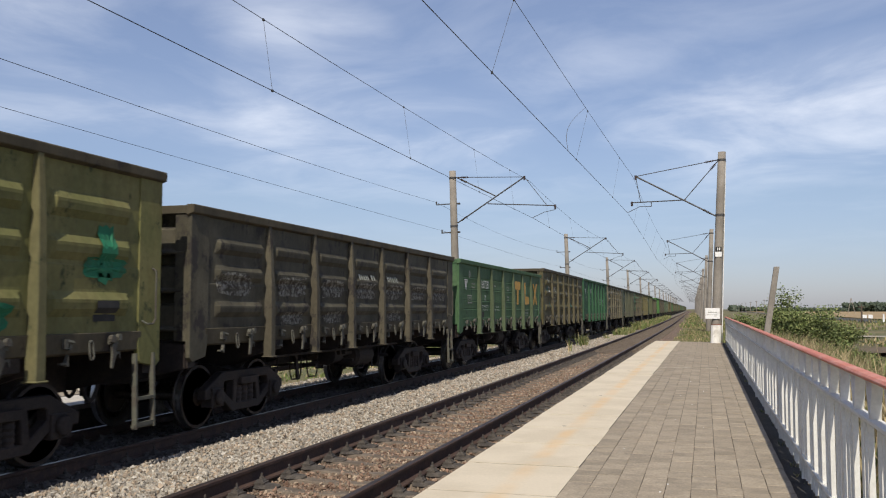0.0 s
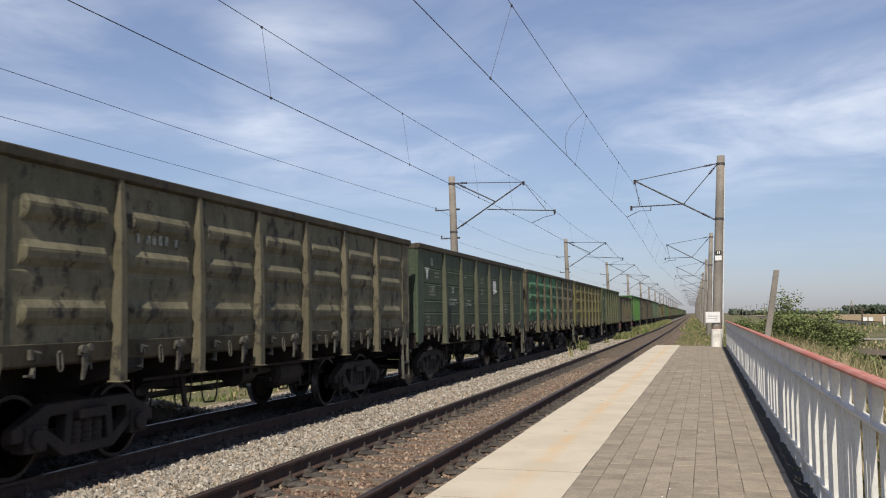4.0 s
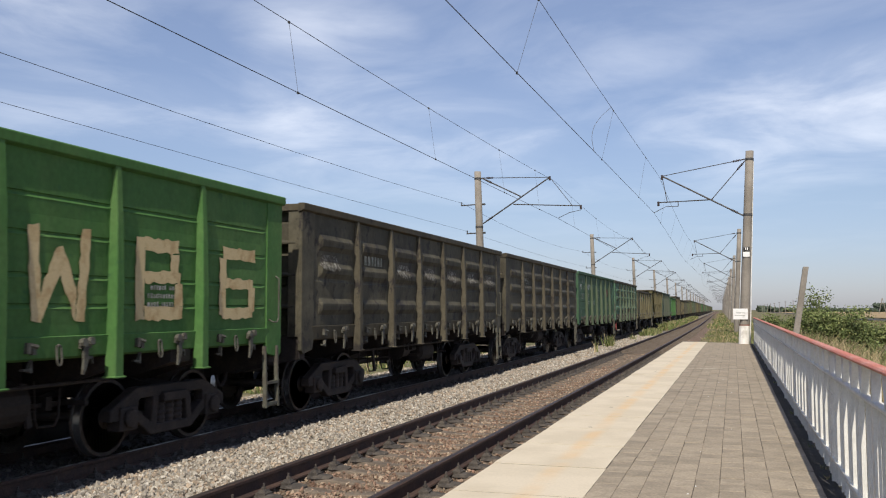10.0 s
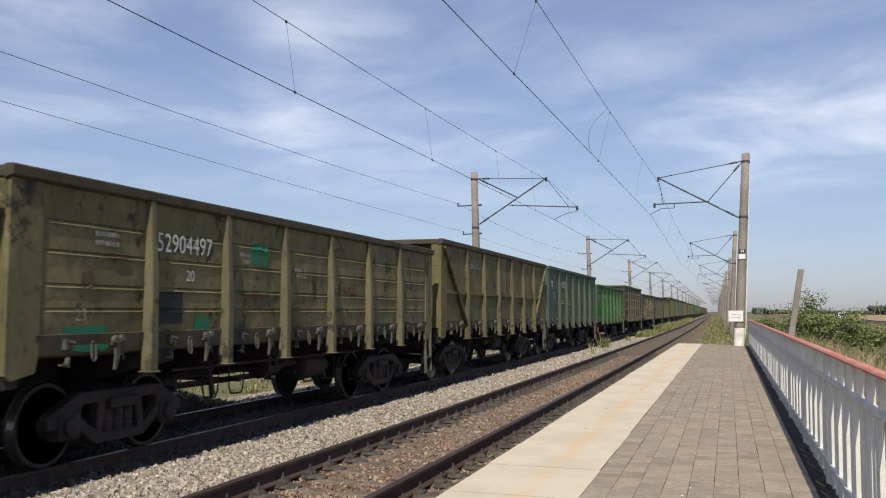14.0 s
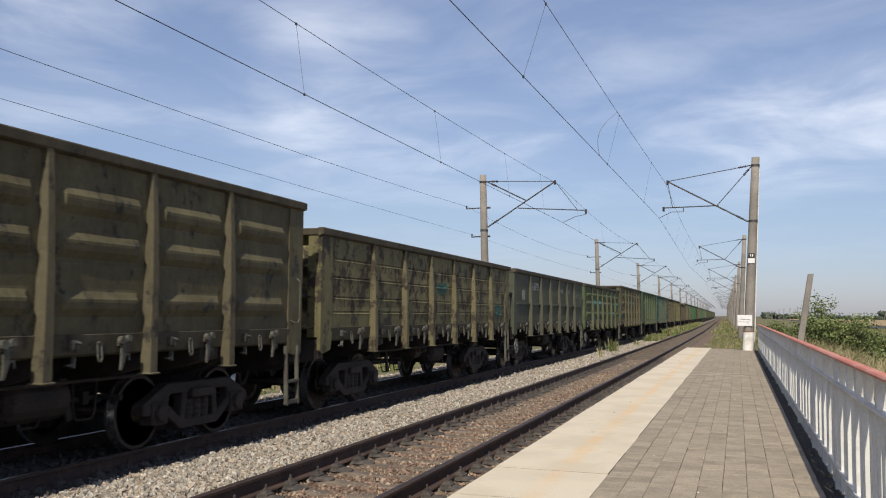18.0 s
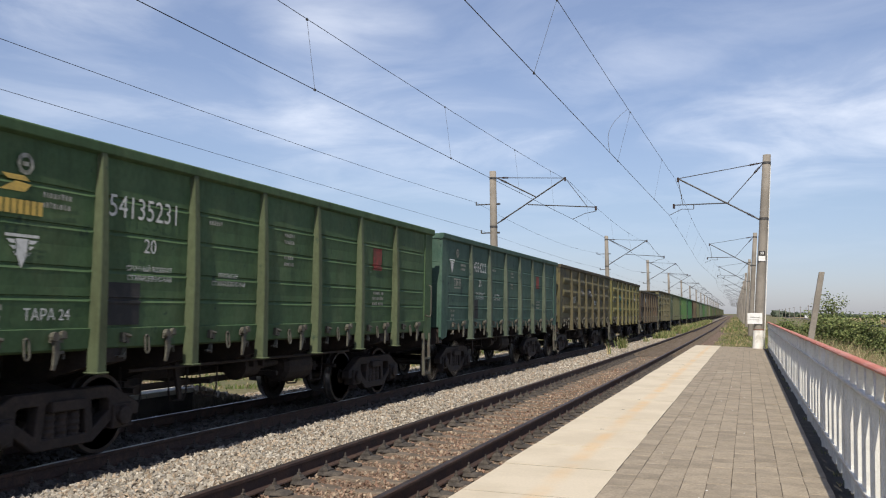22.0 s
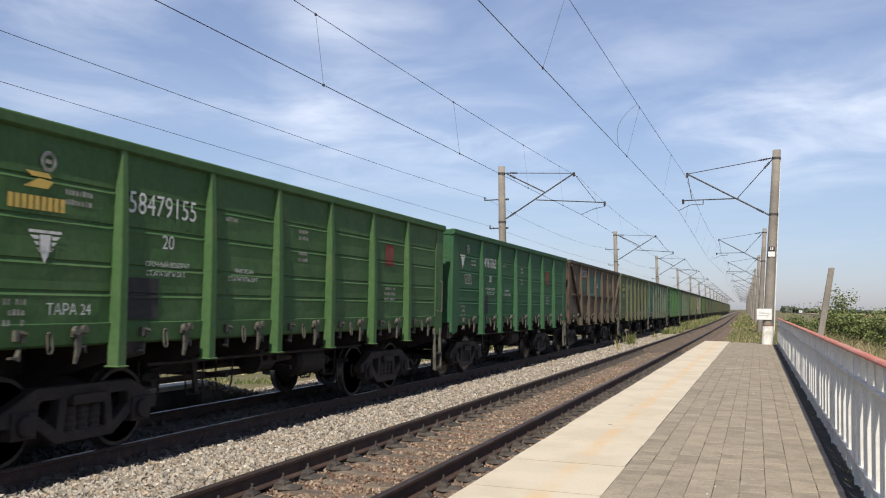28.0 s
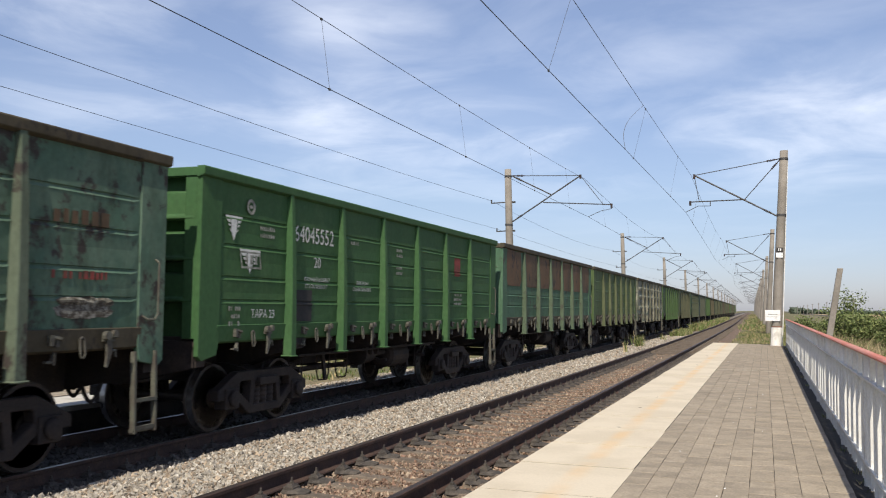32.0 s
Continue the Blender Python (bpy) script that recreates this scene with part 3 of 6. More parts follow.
for u, v in ((0.52, 0.16), (0.47, 1.20)):
    holed = Solid().box(0, BORDER - EDGE + 0.03, 0.015, 1.405, -0.085, 0)
    ring = [(u + 0.026 * math.cos(a), v + 0.017 * math.sin(a)) for a in [2 * math.pi * i / 9 for i in range(9)]]
    holed.loft([[(x, y, z) for x, y in ring] for z in (-0.01, 0.002)], 1)
    SLABS.append(holed.mesh("edge_slab", [M_SLAB, M_JOINT]))
y = 7.42 - 1.42 * 11
while y < END - 0.5:
    part("edge_slab", rnd.choice(SLABS), platform, (EDGE - 0.03 + rnd.uniform(-0.006, 0.006), y, rnd.uniform(-0.004, 0.004)), rot=(0, 0, rnd.uniform(-0.002, 0.002)))
    y += 1.42
PW, PL = 0.2105, 0.30
PAVER = Solid().box(0.002, PW - 0.002, 0.0016, PL - 0.0016, -0.06, 0).mesh("paver", M_GREY, 0.003)
rest = Solid()
for c in range(9):
    x = BORDER + 0.006 + c * PW
    y = START + (c * 0.37 % 1) * PL
    while y < END - PL:
        dz = rnd.uniform(-0.004, 0.002)
        if 5.5 < y < 15:
            part("paver", PAVER, platform, (x + rnd.uniform(-0.002, 0.002), y, dz), rot=(rnd.uniform(-0.008, 0.008), rnd.uniform(-0.008, 0.008), rnd.uniform(-0.006, 0.006)))
        else:
            rest.box(x + 0.003, x + PW - 0.003, y + 0.002, y + PL - 0.002, -0.02, dz)
        y += PL
ob = part("more_pavers", rest.mesh("more_pavers", M_GREY), platform)
ob["kind"] = "stuff"

M_LIME = material("spilled_lime", (0.46, 0.42, 0.35), 0.9, 0, (0.34, 0.30, 0.23), 0.5, 7, 60, 0.15, 0.2)
s = Solid()
for k in range(26):
    u = k / 25
    x = BORDER + 0.04 + 1.25 * u
    s.box(x, x + 0.05 + 0.04 * rnd.random(), 24.30 + rnd.uniform(-0.03, 0.03), 24.36 + rnd.uniform(-0.02, 0.05) * (1 - u), 0.0, 0.005)
part("lime_line", s.mesh("lime_line", M_LIME), platform, label="pale line of spilled lime across the pavers")
fleck = np.random.default_rng(8)
s = Solid()
for k in range(22):
    x, y, r = fleck.uniform(BORDER + 0.05, RIM - 0.05), 5.0 + 25 * fleck.random() ** 1.6, fleck.uniform(0.003, 0.012)
    s.loft([[(x + q * r * math.cos(a) * 1.3, y + q * r * math.sin(a), z) for a in (0.3, 1.5, 2.6, 3.9, 5.2)] for q, z in ((1.0, 0.0), (0.6, 0.006))])
ob = part("paint_flecks", s.mesh("paint_flecks", M_WHITE), platform)
ob["kind"] = "stuff"

# ---- platform beyond the far track ----
FAR_EDGE, FAR_BACK, FAR_START, FAR_END, FAR_TOP = -9.92, -12.6, -14.0, 14.65, -0.03
s = Solid().box(FAR_BACK, FAR_EDGE - 0.03, FAR_START, FAR_END, -1.1, FAR_TOP - 0.007)
# concrete coloured near black for the train's shadow on the wall
M_SHADE_CONC = material("shade_toned_concrete", (0.075, 0.066, 0.056), 0.95, 0, (0.045, 0.04, 0.035), 0.5, 2, 40, 0.2, 0.3, local=False)
far_platform = surface("platform", s, M_SHADE_CONC, "low opposite platform with a pale concrete edge", "platform")
part("kerb_wall", Solid().box(FAR_EDGE - 0.03, FAR_EDGE, FAR_START, FAR_END, -1.0, FAR_TOP - 0.085).mesh("kerb_wall", M_SHADE_CONC), far_platform)
FAR_SLAB = Solid().box(-1.08, 0.03, 0.015, 1.405, -0.085, 0).mesh("edge_slab", M_CONC, 0.006)
y = FAR_END - 1.42 * 20
while y < FAR_END - 0.5:
    part("edge_slab", FAR_SLAB, far_platform, (FAR_EDGE + rnd.uniform(-0.006, 0.006), y, FAR_TOP + rnd.uniform(-0.004, 0.004)))
    y += 1.42
tan = Solid()
x = FAR_BACK + 0.01
while x < FAR_EDGE - 1.2:
    y = FAR_START
    while y < FAR_END - PL:
        tan.box(x, x + 0.205, y + 0.003, y + PL - 0.003, FAR_TOP - 0.03, FAR_TOP + rnd.uniform(-0.004, 0.002))
        y += PL
    x += 0.2105
ob = part("more_pavers", tan.mesh("more_pavers", M_GREY), far_platform)
ob["kind"] = "stuff"


def rubble_heap(rng, n):
    """Spilled stone that slopes down from the end of the far platform."""
    u = rng.random(n) ** 1.3
    x = rng.uniform(FAR_BACK + 0.6, FAR_EDGE + 0.05, n)
    z = FAR_TOP - 0.06 - 0.46 * u + 0.05 * rng.random(n)
    return np.stack([x, FAR_END + 0.02 + 2.3 * u, z], 1)


stones("rubble", 2600, rubble_heap, (0.035, 0.085), M_STONE, "pale broken stone heaped at the end of the far platform", 17, [0.35, 0.25, 0.4])
surface("rubble_slope", Solid().prism([(FAR_END + 0.001, FAR_TOP - 0.08), (FAR_END + 2.4, -0.56), (FAR_END + 2.4, -0.9), (FAR_END + 0.001, -0.9)], FAR_BACK + 0.6, FAR_EDGE), M_BALLAST, "pale broken stone slope at the far platform's end", "ballast")

# ---- fence ----
FX, F0, F1 = 0.865, 0.6, 42.6


def fence():
    base = thing("platform_fence", None, "grey steel railing with a pink-red top rail along the platform", "fence")
    rail = Solid().loft([[(FX - 0.048, y, 1.145), (FX + 0.048, y, 1.145), (FX + 0.043, y, 1.175), (FX - 0.043, y, 1.175)] for y in (F0, F1)])
    part("handrail", rail.mesh("handrail", M_HANDRAIL, 0.012), base, label="pink-red painted top rail")
    part("mid_rail", Solid().box(FX - 0.036, FX + 0.036, F0, F1, 0.912, 0.937).mesh("mid_rail", M_FENCE, 0.004), base)
    part("bottom_rail", Solid().box(FX - 0.03, FX + 0.03, F0, F1, 0.15, 0.18).mesh("bottom_rail", M_FENCE, 0.004), base)
    picket = Solid().box(-0.016, 0.016, -0.009, 0.009, -0.02, 0.915).mesh("picket", M_FENCE)
    post = Solid().box(-0.03, 0.03, -0.022, 0.022, -0.10, 1.145).mesh("fence_post", M_FENCE, 0.005)
    brace = Solid().strut((0, 0.0, 0.935), (0, -0.085, 1.148), 0.012, 0.055, (1, 0, 0)).mesh("brace", M_FENCE)
    brace_b = Solid().strut((0, 0.03, 0.935), (0, 0.115, 1.148), 0.012, 0.055, (1, 0, 0)).mesh("brace", M_FENCE)
    y, k = F0, 0
    while y < F1 - 0.3:
        for i in range(3):
            part("picket", picket, base, (FX + rnd.uniform(-0.003, 0.003), y + 0.125 * i + rnd.uniform(-0.004, 0.004), 0), rot=(rnd.uniform(-0.004, 0.004), 0, 0))
        if k % 5 == 0:
            part("fence_post", post, base, (FX, y + 0.405, 0))
        else:
            part("brace", brace, base, (FX, y + 0.39, 0))
            part("brace", brace_b, base, (FX, y + 0.39, 0))
        y += 0.54
        k += 1
    return base


fence()


# ---- catenary ----
def pole_ring(r, z, x):
    return [(x + r * math.cos(2 * math.pi * i / 14), r * math.sin(2 * math.pi * i / 14), z) for i in range(14)]


def support(side, y, lean, near):
    """A concrete catenary pole with its bracket; side 1 stands right of the tracks."""
    base = thing("catenary_pole", None, "tapered concrete catenary pole with a steel bracket beside the track", "catenary pole", group="catenary poles")
    foot = 0.45 if side > 0 else -12.1
    base.location = (foot + bend(y), y, 0)
    base.rotation_euler = (0, 0, heading(y))
    x8 = lean * 8.62
    part("pole", Solid().loft([pole_ring(0.228 - 0.0058 * (z + 1.2), z, lean * z) for z in (-1.2, 0, 2, 4, 6, 8.62)]).mesh("pole", M_POLE, smooth=True), base)
    if side > 0:
        if near:
            part("painted_foot", Solid().loft([pole_ring(0.231, z, lean * z) for z in (-0.9, 0.80)]).mesh("painted_foot", M_FOOT), base, label="white limewashed foot")
            part("painted_band", Solid().loft([pole_ring(0.232, z, lean * z) for z in (0.80, 0.86)]).mesh("painted_band", M_BAND), base, label="reddish band above the foot")
        part("conduit", Solid().bar((0.25, 0.05, -0.5), (x8 + 0.15, 0.05, 8.2), 0.022).mesh("conduit", M_WHITE), base, label="pale cable conduit")
    k = -side
    at = lambda x, z: (x, 0, z)
    if side > 0:
        a, b, mid = at(0.30, 8.28), at(0.10, 5.72), at(-1.24, 6.50)
        tip, arm0, arm1, reg = at(-3.42, 7.66), at(-1.18, 6.49), at(-3.60, 6.44), at(-3.80, 5.98)
        messenger = at(-3.55, 7.35)
    else:
        a, b, mid = at(-0.05, 8.28), at(0.02, 5.92), at(2.0, 7.25)
        tip, arm0, arm1, reg = at(3.50, 8.16), at(1.60, 6.86), at(5.05, 6.66), at(3.90, 6.08)
        messenger = at(3.55, 7.95)
    part("top_tie", Solid().bar(a, tip, 0.018).mesh("top_tie", M_ARM), base)
    part("bracket_strut", Solid().bar(b, tip, 0.035, 8).mesh("bracket_strut", M_ARM), base)
    part("diagonal_tie", Solid().bar(a, mid, 0.034 if side < 0 else 0.022).mesh("diagonal_tie", M_ARM), base)
    part("registration_arm", Solid().bar(arm0, arm1, 0.026).mesh("registration_arm", M_ARM), base)
    part("steady_arm", Solid().bar(arm1 if side < 0 else at(-2.72, 6.47), at((arm1[0] if side < 0 else -2.72), arm1[2] - 0.20), 0.02).bar(at((arm1[0] if side < 0 else -2.72), arm1[2] - 0.20), at(reg[0] - k * 0.0 + (0.6 if side < 0 else 0.55), reg[2] + 0.27), 0.014).bar(at(reg[0] + (0.6 if side < 0 else 0.55), reg[2] + 0.27), reg, 0.014).mesh("steady_arm", M_ARM), base)
    part("hanger", Solid().bar(tip, (arm1[0] - k * 0.4, 0, arm1[2]), 0.016).mesh("hanger", M_ARM), base)
    for p, q in ((a, tip), (b, tip), (a, mid)):
        p, q = Vector(p), Vector(q)
        d = (q - p).normalized()
        ins = Solid()
        for i in range(5):
            c = p + d * (0.28 + 0.07 * i)
            ins.bar(c, c + d * 0.03, 0.055, 10)
        ins.bar(p, p + d * 0.65, 0.025)
        part("insulator", ins.mesh("insulator", M_INSUL), base)
    for p in (tip, arm1):
        part("fitting", Solid().box(p[0] - 0.05, p[0] + 0.05, -0.05, 0.05, p[2] - 0.16, p[2] + 0.05).mesh("fitting", M_INSUL, 0.01), base)
    for z in (8.25, 5.75):
        part("clamp", Solid().loft([[(p[0], p[1], z + w) for p in pole_ring(0.228 - 0.0058 * (z + 1.2) + 0.015, 0, lean * z)] for w in (-0.05, 0.05)]).mesh("clamp", M_ARM), base)
    if side < 0:
        for z, w in ((6.92, -1.12), (5.45, -0.82)):
            part("feeder_arm", Solid().bar((-0.3, 0, z), (w, 0, z - 0.03), 0.03).bar((w, 0, z - 0.05), (w, 0, z + 0.14), 0.035, 8).bar((0.15, 0.0, z), (-0.35, 0, z), 0.05).mesh("feeder_arm", M_ARM), base)
    if near:
        part("number_plate", Solid().box(-0.13, 0.13, -0.22, -0.20, 4.12, 4.30).mesh("number_plate", M_DARKP), base, (0.20, 0, 0), label="small dark plate with pale bars")
        part("pale_plate", Solid().box(-0.14, 0.14, -0.22, -0.20, 3.86, 4.08).mesh("pale_plate", M_WHITE), base, (0.19, 0, 0))
        bars = Solid()
        for i in range(2):
            bars.box(-0.06 + 0.08 * i, -0.02 + 0.08 * i, -0.224, -0.22, 4.15, 4.27)
        part("plate_mark", bars.mesh("plate_mark", M_WHITE), base, (0.20, 0, 0))
        board = part("sign_board", Solid().box(-0.31, 0.31, -0.255, -0.235, 1.08, 1.56).mesh("sign_board", M_WHITE, 0.004), base, (-0.12, 0, 0), "white notice board with faint lines")
        part("sign_line", Solid().box(-0.2, 0.2, -0.259, -0.2555, 1.36, 1.385).box(-0.22, 0.18, -0.259, -0.2555, 1.25, 1.27).mesh("sign_line", M_STENCIL_DULL), board)
    return base


RIGHT_Y = [-22.0] + [42.2 + 41.0 * k for k in range(17)]
LEFT_Y = [-18.0] + [44.2 + 40.6 * k for k in range(17)]
for y in RIGHT_Y:
    support(1, y, 0.05, 40 < y < 44)
for y in LEFT_Y:
    support(-1, y, -0.03, False)


def wire_run(name, label, points, r, sag=0.0, mat=M_WIRE):
    """A wire over its supports; points: (x without bend, y, z)."""
    base = thing(name, None, label, "overhead wire", kind="structure")
    for (x0, y0, z0), (x1, y1, z1) in zip(points, points[1:]):
        if y0 > 480:
            break
        n = 10 if y0 < 100 else 5
        s = Solid()
        pts = []
        for i in range(n + 1):
            u = i / n
            y = y0 + (y1 - y0) * u
            pts.append(Vector((x0 + (x1 - x0) * u + bend(y), y, z0 + (z1 - z0) * u - 4 * sag * u * (1 - u))))
        s.loft([[p + Vector((r * math.cos(a), 0, r * math.sin(a))) for a in (0.5, 2.6, 4.7)] for p in pts])
        part("wire_span", s.mesh("wire_span", mat), base)
    return base


def zig(k, a):
    return a if k % 2 else -a


near_contact = [(-4.35 if k == 0 else -3.62 + zig(k, 0.27), y, 5.97) for k, y in enumerate(RIGHT_Y)]
near_carrier = [(-3.70 if k == 0 else -3.20 + zig(k, 0.10), y, 7.66) for k, y in enumerate(RIGHT_Y)]
far_contact = [(-8.2 + zig(k, 0.05), y, 6.05 if k else 5.75) for k, y in enumerate(LEFT_Y)]
far_carrier = [(-8.45 + zig(k, 0.1), y, 7.95 if k else 7.6) for k, y in enumerate(LEFT_Y)]
wire_run("contact_wire", "thin dark contact wire over the near track", near_contact, 0.009, 0.02)
wire_run("messenger_wire", "thin dark carrier wire above the near track", near_carrier, 0.008, 0.35)
wire_run("contact_wire", "thin dark contact wire over the far track", far_contact, 0.009, 0.05)
wire_run("messenger_wire", "thin dark carrier wire above the far track", far_carrier, 0.008, 0.45)
wire_run("feeder_wire", "thin dark feeder wire on the outer pole arms", [(-13.22, y, 7.02 if y > 0 else 6.75) for y in LEFT_Y], 0.0075, 0.45)
wire_run("feeder_wire", "thin grey signal wire on the outer pole arms", [(-12.92, y, 5.55) for y in LEFT_Y], 0.006, 0.15)


def on_run(run, y, sag):
    for (x0, y0, z0), (x1, y1, z1) in zip(run, run[1:]):
        if y0 <= y < y1:
            u = (y - y0) / (y1 - y0)
            return Vector((x0 + (x1 - x0) * u + bend(y), y, z0 + (z1 - z0) * u - 4 * sag * u * (1 - u)))


def droppers(carrier, contact, ys, sag_a, sag_b, label):
    base = thing("droppers", None, label, "overhead wire", kind="structure")
    for y in ys:
        a, b = on_run(carrier, y, sag_a), on_run(contact, y - 0.05, sag_b)
        s = Solid().bar(a, b, 0.004, 4)
        for p in (a, b):
            s.box(p.x - 0.015, p.x + 0.015, p.y - 0.03, p.y + 0.03, p.z - 0.025, p.z + 0.02)
        part("dropper", s.mesh("dropper", M_WIRE), base)


far_ys = [8.0, 16.0, 24.7, 33.0, 39.5] + [44.2 + 40.6 * k + d for k in range(8) for d in (5, 15, 25, 35)]
near_ys = [8.5, 16.2, 26.5, 36.0] + [42.2 + 41.0 * k + d for k in range(8) for d in (5, 15, 26, 36)]
droppers(far_carrier, far_contact, far_ys, 0.45, 0.05, "thin droppers between the wires of the far track")
droppers(near_carrier, near_contact, near_ys, 0.35, 0.02, "thin droppers between the wires of the near track")
# slack jumper loop between carrier and contact wire
a, b = on_run(near_carrier, 26.0, 0.35), on_run(near_contact, 25.0, 0.02)
s = Solid()
pts = [a.lerp(b, u) + Vector((-0.22 * math.sin(math.pi * u), -0.25 * math.sin(math.pi * u), 0)) for u in [i / 12 for i in range(13)]]
s.loft([[p + Vector((0.008 * math.cos(k), 0.008 * math.sin(k), 0)) for k in (0, 2.1, 4.2)] for p in pts])
thing("jumper_cable", s.mesh("jumper_cable", M_WIRE), "slack dark jumper cable between the overhead wires", "cable")


# ---- the train ----
PITCH = 13.92
HALF = 6.61
POSTS = [-4.35, -2.61, -0.87, 0.87, 2.61, 4.35]
SILL = 1.36


def run(t):
    """Where the rear end of the first wagon is along the line at t seconds."""
    return 10.07 - 14.7587 * t - 0.03048 * t * t + 3.763e-5 * t ** 3


def pressed_sheet(width, top, form, seed):
    """A side sheet as a fine grid; form(u, v) gives how far it stands out at u along and v up (both 0 to 1). Slightly dented. Faces +x."""
    s = Solid()
    z0, z1, w = SILL + 0.165, top - 0.14, width / 2
    us = [0, 0.075, 0.105, 0.125, 0.145, 0.2, 0.35, 0.5, 0.65, 0.8, 0.855, 0.875, 0.895, 0.925, 1]
    vs = form(None, None)
    grid = []
    for v in vs:
        for u in us:
            y, z = -w + width * u, z0 + (z1 - z0) * v
            edge = min(u, 1 - u, v, 1 - v)
            grid.append((1.447 + form(u, v) + (0.009 * noise.noise((y * 1.7 + seed, z * 1.9, seed)) + 0.004 * noise.noise((y * 4.1, z * 4.3 + seed, seed)) if edge > 0.05 else 0), y, z))
    n, m = len(us), len(vs)
    s.add(grid + [(1.41, y, z) for y in (-w, w) for z in (z0, z1)], [(i * n + j, i * n + j + 1, (i + 1) * n + j + 1, (i + 1) * n + j) for i in range(m - 1) for j in range(n - 1)])
    k = n * m
    s.f += [tuple([k] + [i * n for i in range(m)] + [k + 1]), tuple([k + 2] + [i * n + n - 1 for i in range(m)] + [k + 3]),
            tuple([k] + list(range(n)) + [k + 2]), tuple([k + 1] + [(m - 1) * n + j for j in range(n)] + [k + 3]), (k, k + 1, k + 3, k + 2)]
    s.m += [0] * 5
    return s


def flat_form(seams):
    """Boards one above another, parted at the given heights: a dark recess, then the ledge of the lower board stands proud."""
    def form(u, v):
        if u is None:
            out = [0.0]
            for c in seams:
                out += [c - 0.10, c - 0.022, c - 0.012, c + 0.006, c + 0.014, c + 0.019]
            return out + [0.94, 1.0]
        if v in (0.0, 1.0):
            return 0.0
        side = max(0.0, min(1.0, (min(u, 1 - u) - 0.05) / 0.03))
        d = v - min(seams, key=lambda c: abs(c - v))
        if abs(d) > 0.024:
            return 0.004
        return (0.013 if d < -0.02 else 0.018 if d < 0.0 else -0.010 if d < 0.017 else 0.006) * side
    return form


def bulge_form(bulges, seam=0.40):
    """A sheet with pressed swellings (centre, half-height) and a lap seam."""
    def form(u, v):
        if u is None:
            out = {0.0, 1.0, seam - 0.012, seam, seam + 0.01}
            for c, h in bulges:
                out |= {c - h - 0.02, c - h * 0.6, c, c + h * 0.28, c + h * 0.65, c + h, c + h + 0.015}
            return sorted(out)
        side = max(0.0, min(1.0, (min(u, 1 - u) - 0.105) / 0.04))
        d = 0.0
        for c, h in bulges:
            if abs(v - c) < h + 0.019:
                r = (v - c) / h
                d = max(d, 0.062 * max(0.0, min(1.0, (1.03 - r) / 0.75 if r > 0 else (1.1 + r) / 0.6)))
        return d * side + (0.012 if seam - 0.02 < v <= seam else 0.0)
    return form


def plain_form():
    def form(u, v):
        if u is None:
            return [0.0, 0.15, 0.30, 0.36, 0.365, 0.40, 0.405, 0.5, 0.65, 0.8, 0.92, 1.0]
        return 0.055 if 0.364 < v < 0.401 else 0.0
    return form


def post_solid(top):
    s = Solid()
    rings = []
    for z, d, w in ((1.05, 0.135, 0.09), (1.35, 0.135, 0.088), (2.1, 0.128, 0.08), (top - 0.75, 0.105, 0.07), (top - 0.09, 0.065, 0.058)):
        rings.append([(1.44, -w, z), (1.44 + d, -w * 0.82, z), (1.44 + d, w * 0.82, z), (1.44, w, z)])
    s.loft(rings)
    s.box(1.40, 1.60, -0.095, 0.095, 1.035, 1.06)
    return s


def corner_solid(top, end):
    """The broad corner sheet at one end of a side; end is -1 or 1."""
    y0, y1 = end * (HALF - 0.46), end * HALF
    o = [(y0, SILL - 0.02), (y0 + end * 0.05, SILL - 0.22), (y1 - end * 0.08, 1.08), (y1, 1.14), (y1, top - 0.10), (y0, top - 0.10)]
    return Solid().prism(o, 1.40, 1.468).box(1.20, 1.45, min(y1 - end * 0.02, y1 - end * 0.14), max(y1 - end * 0.02, y1 - end * 0.14), SILL, top - 0.1)


def end_beam(z0, z1):
    """A pressed beam across an end wall, with a lip along its lower edge."""
    return Solid().loft([[(x, 0.0, z0), (x, 0.165, z0 + 0.01), (x, 0.165, z0 + 0.05), (x, 0.125, z0 + 0.075), (x, 0.115, z1 - 0.04), (x, 0.0, z1)] for x in (-1.34, 1.34)])


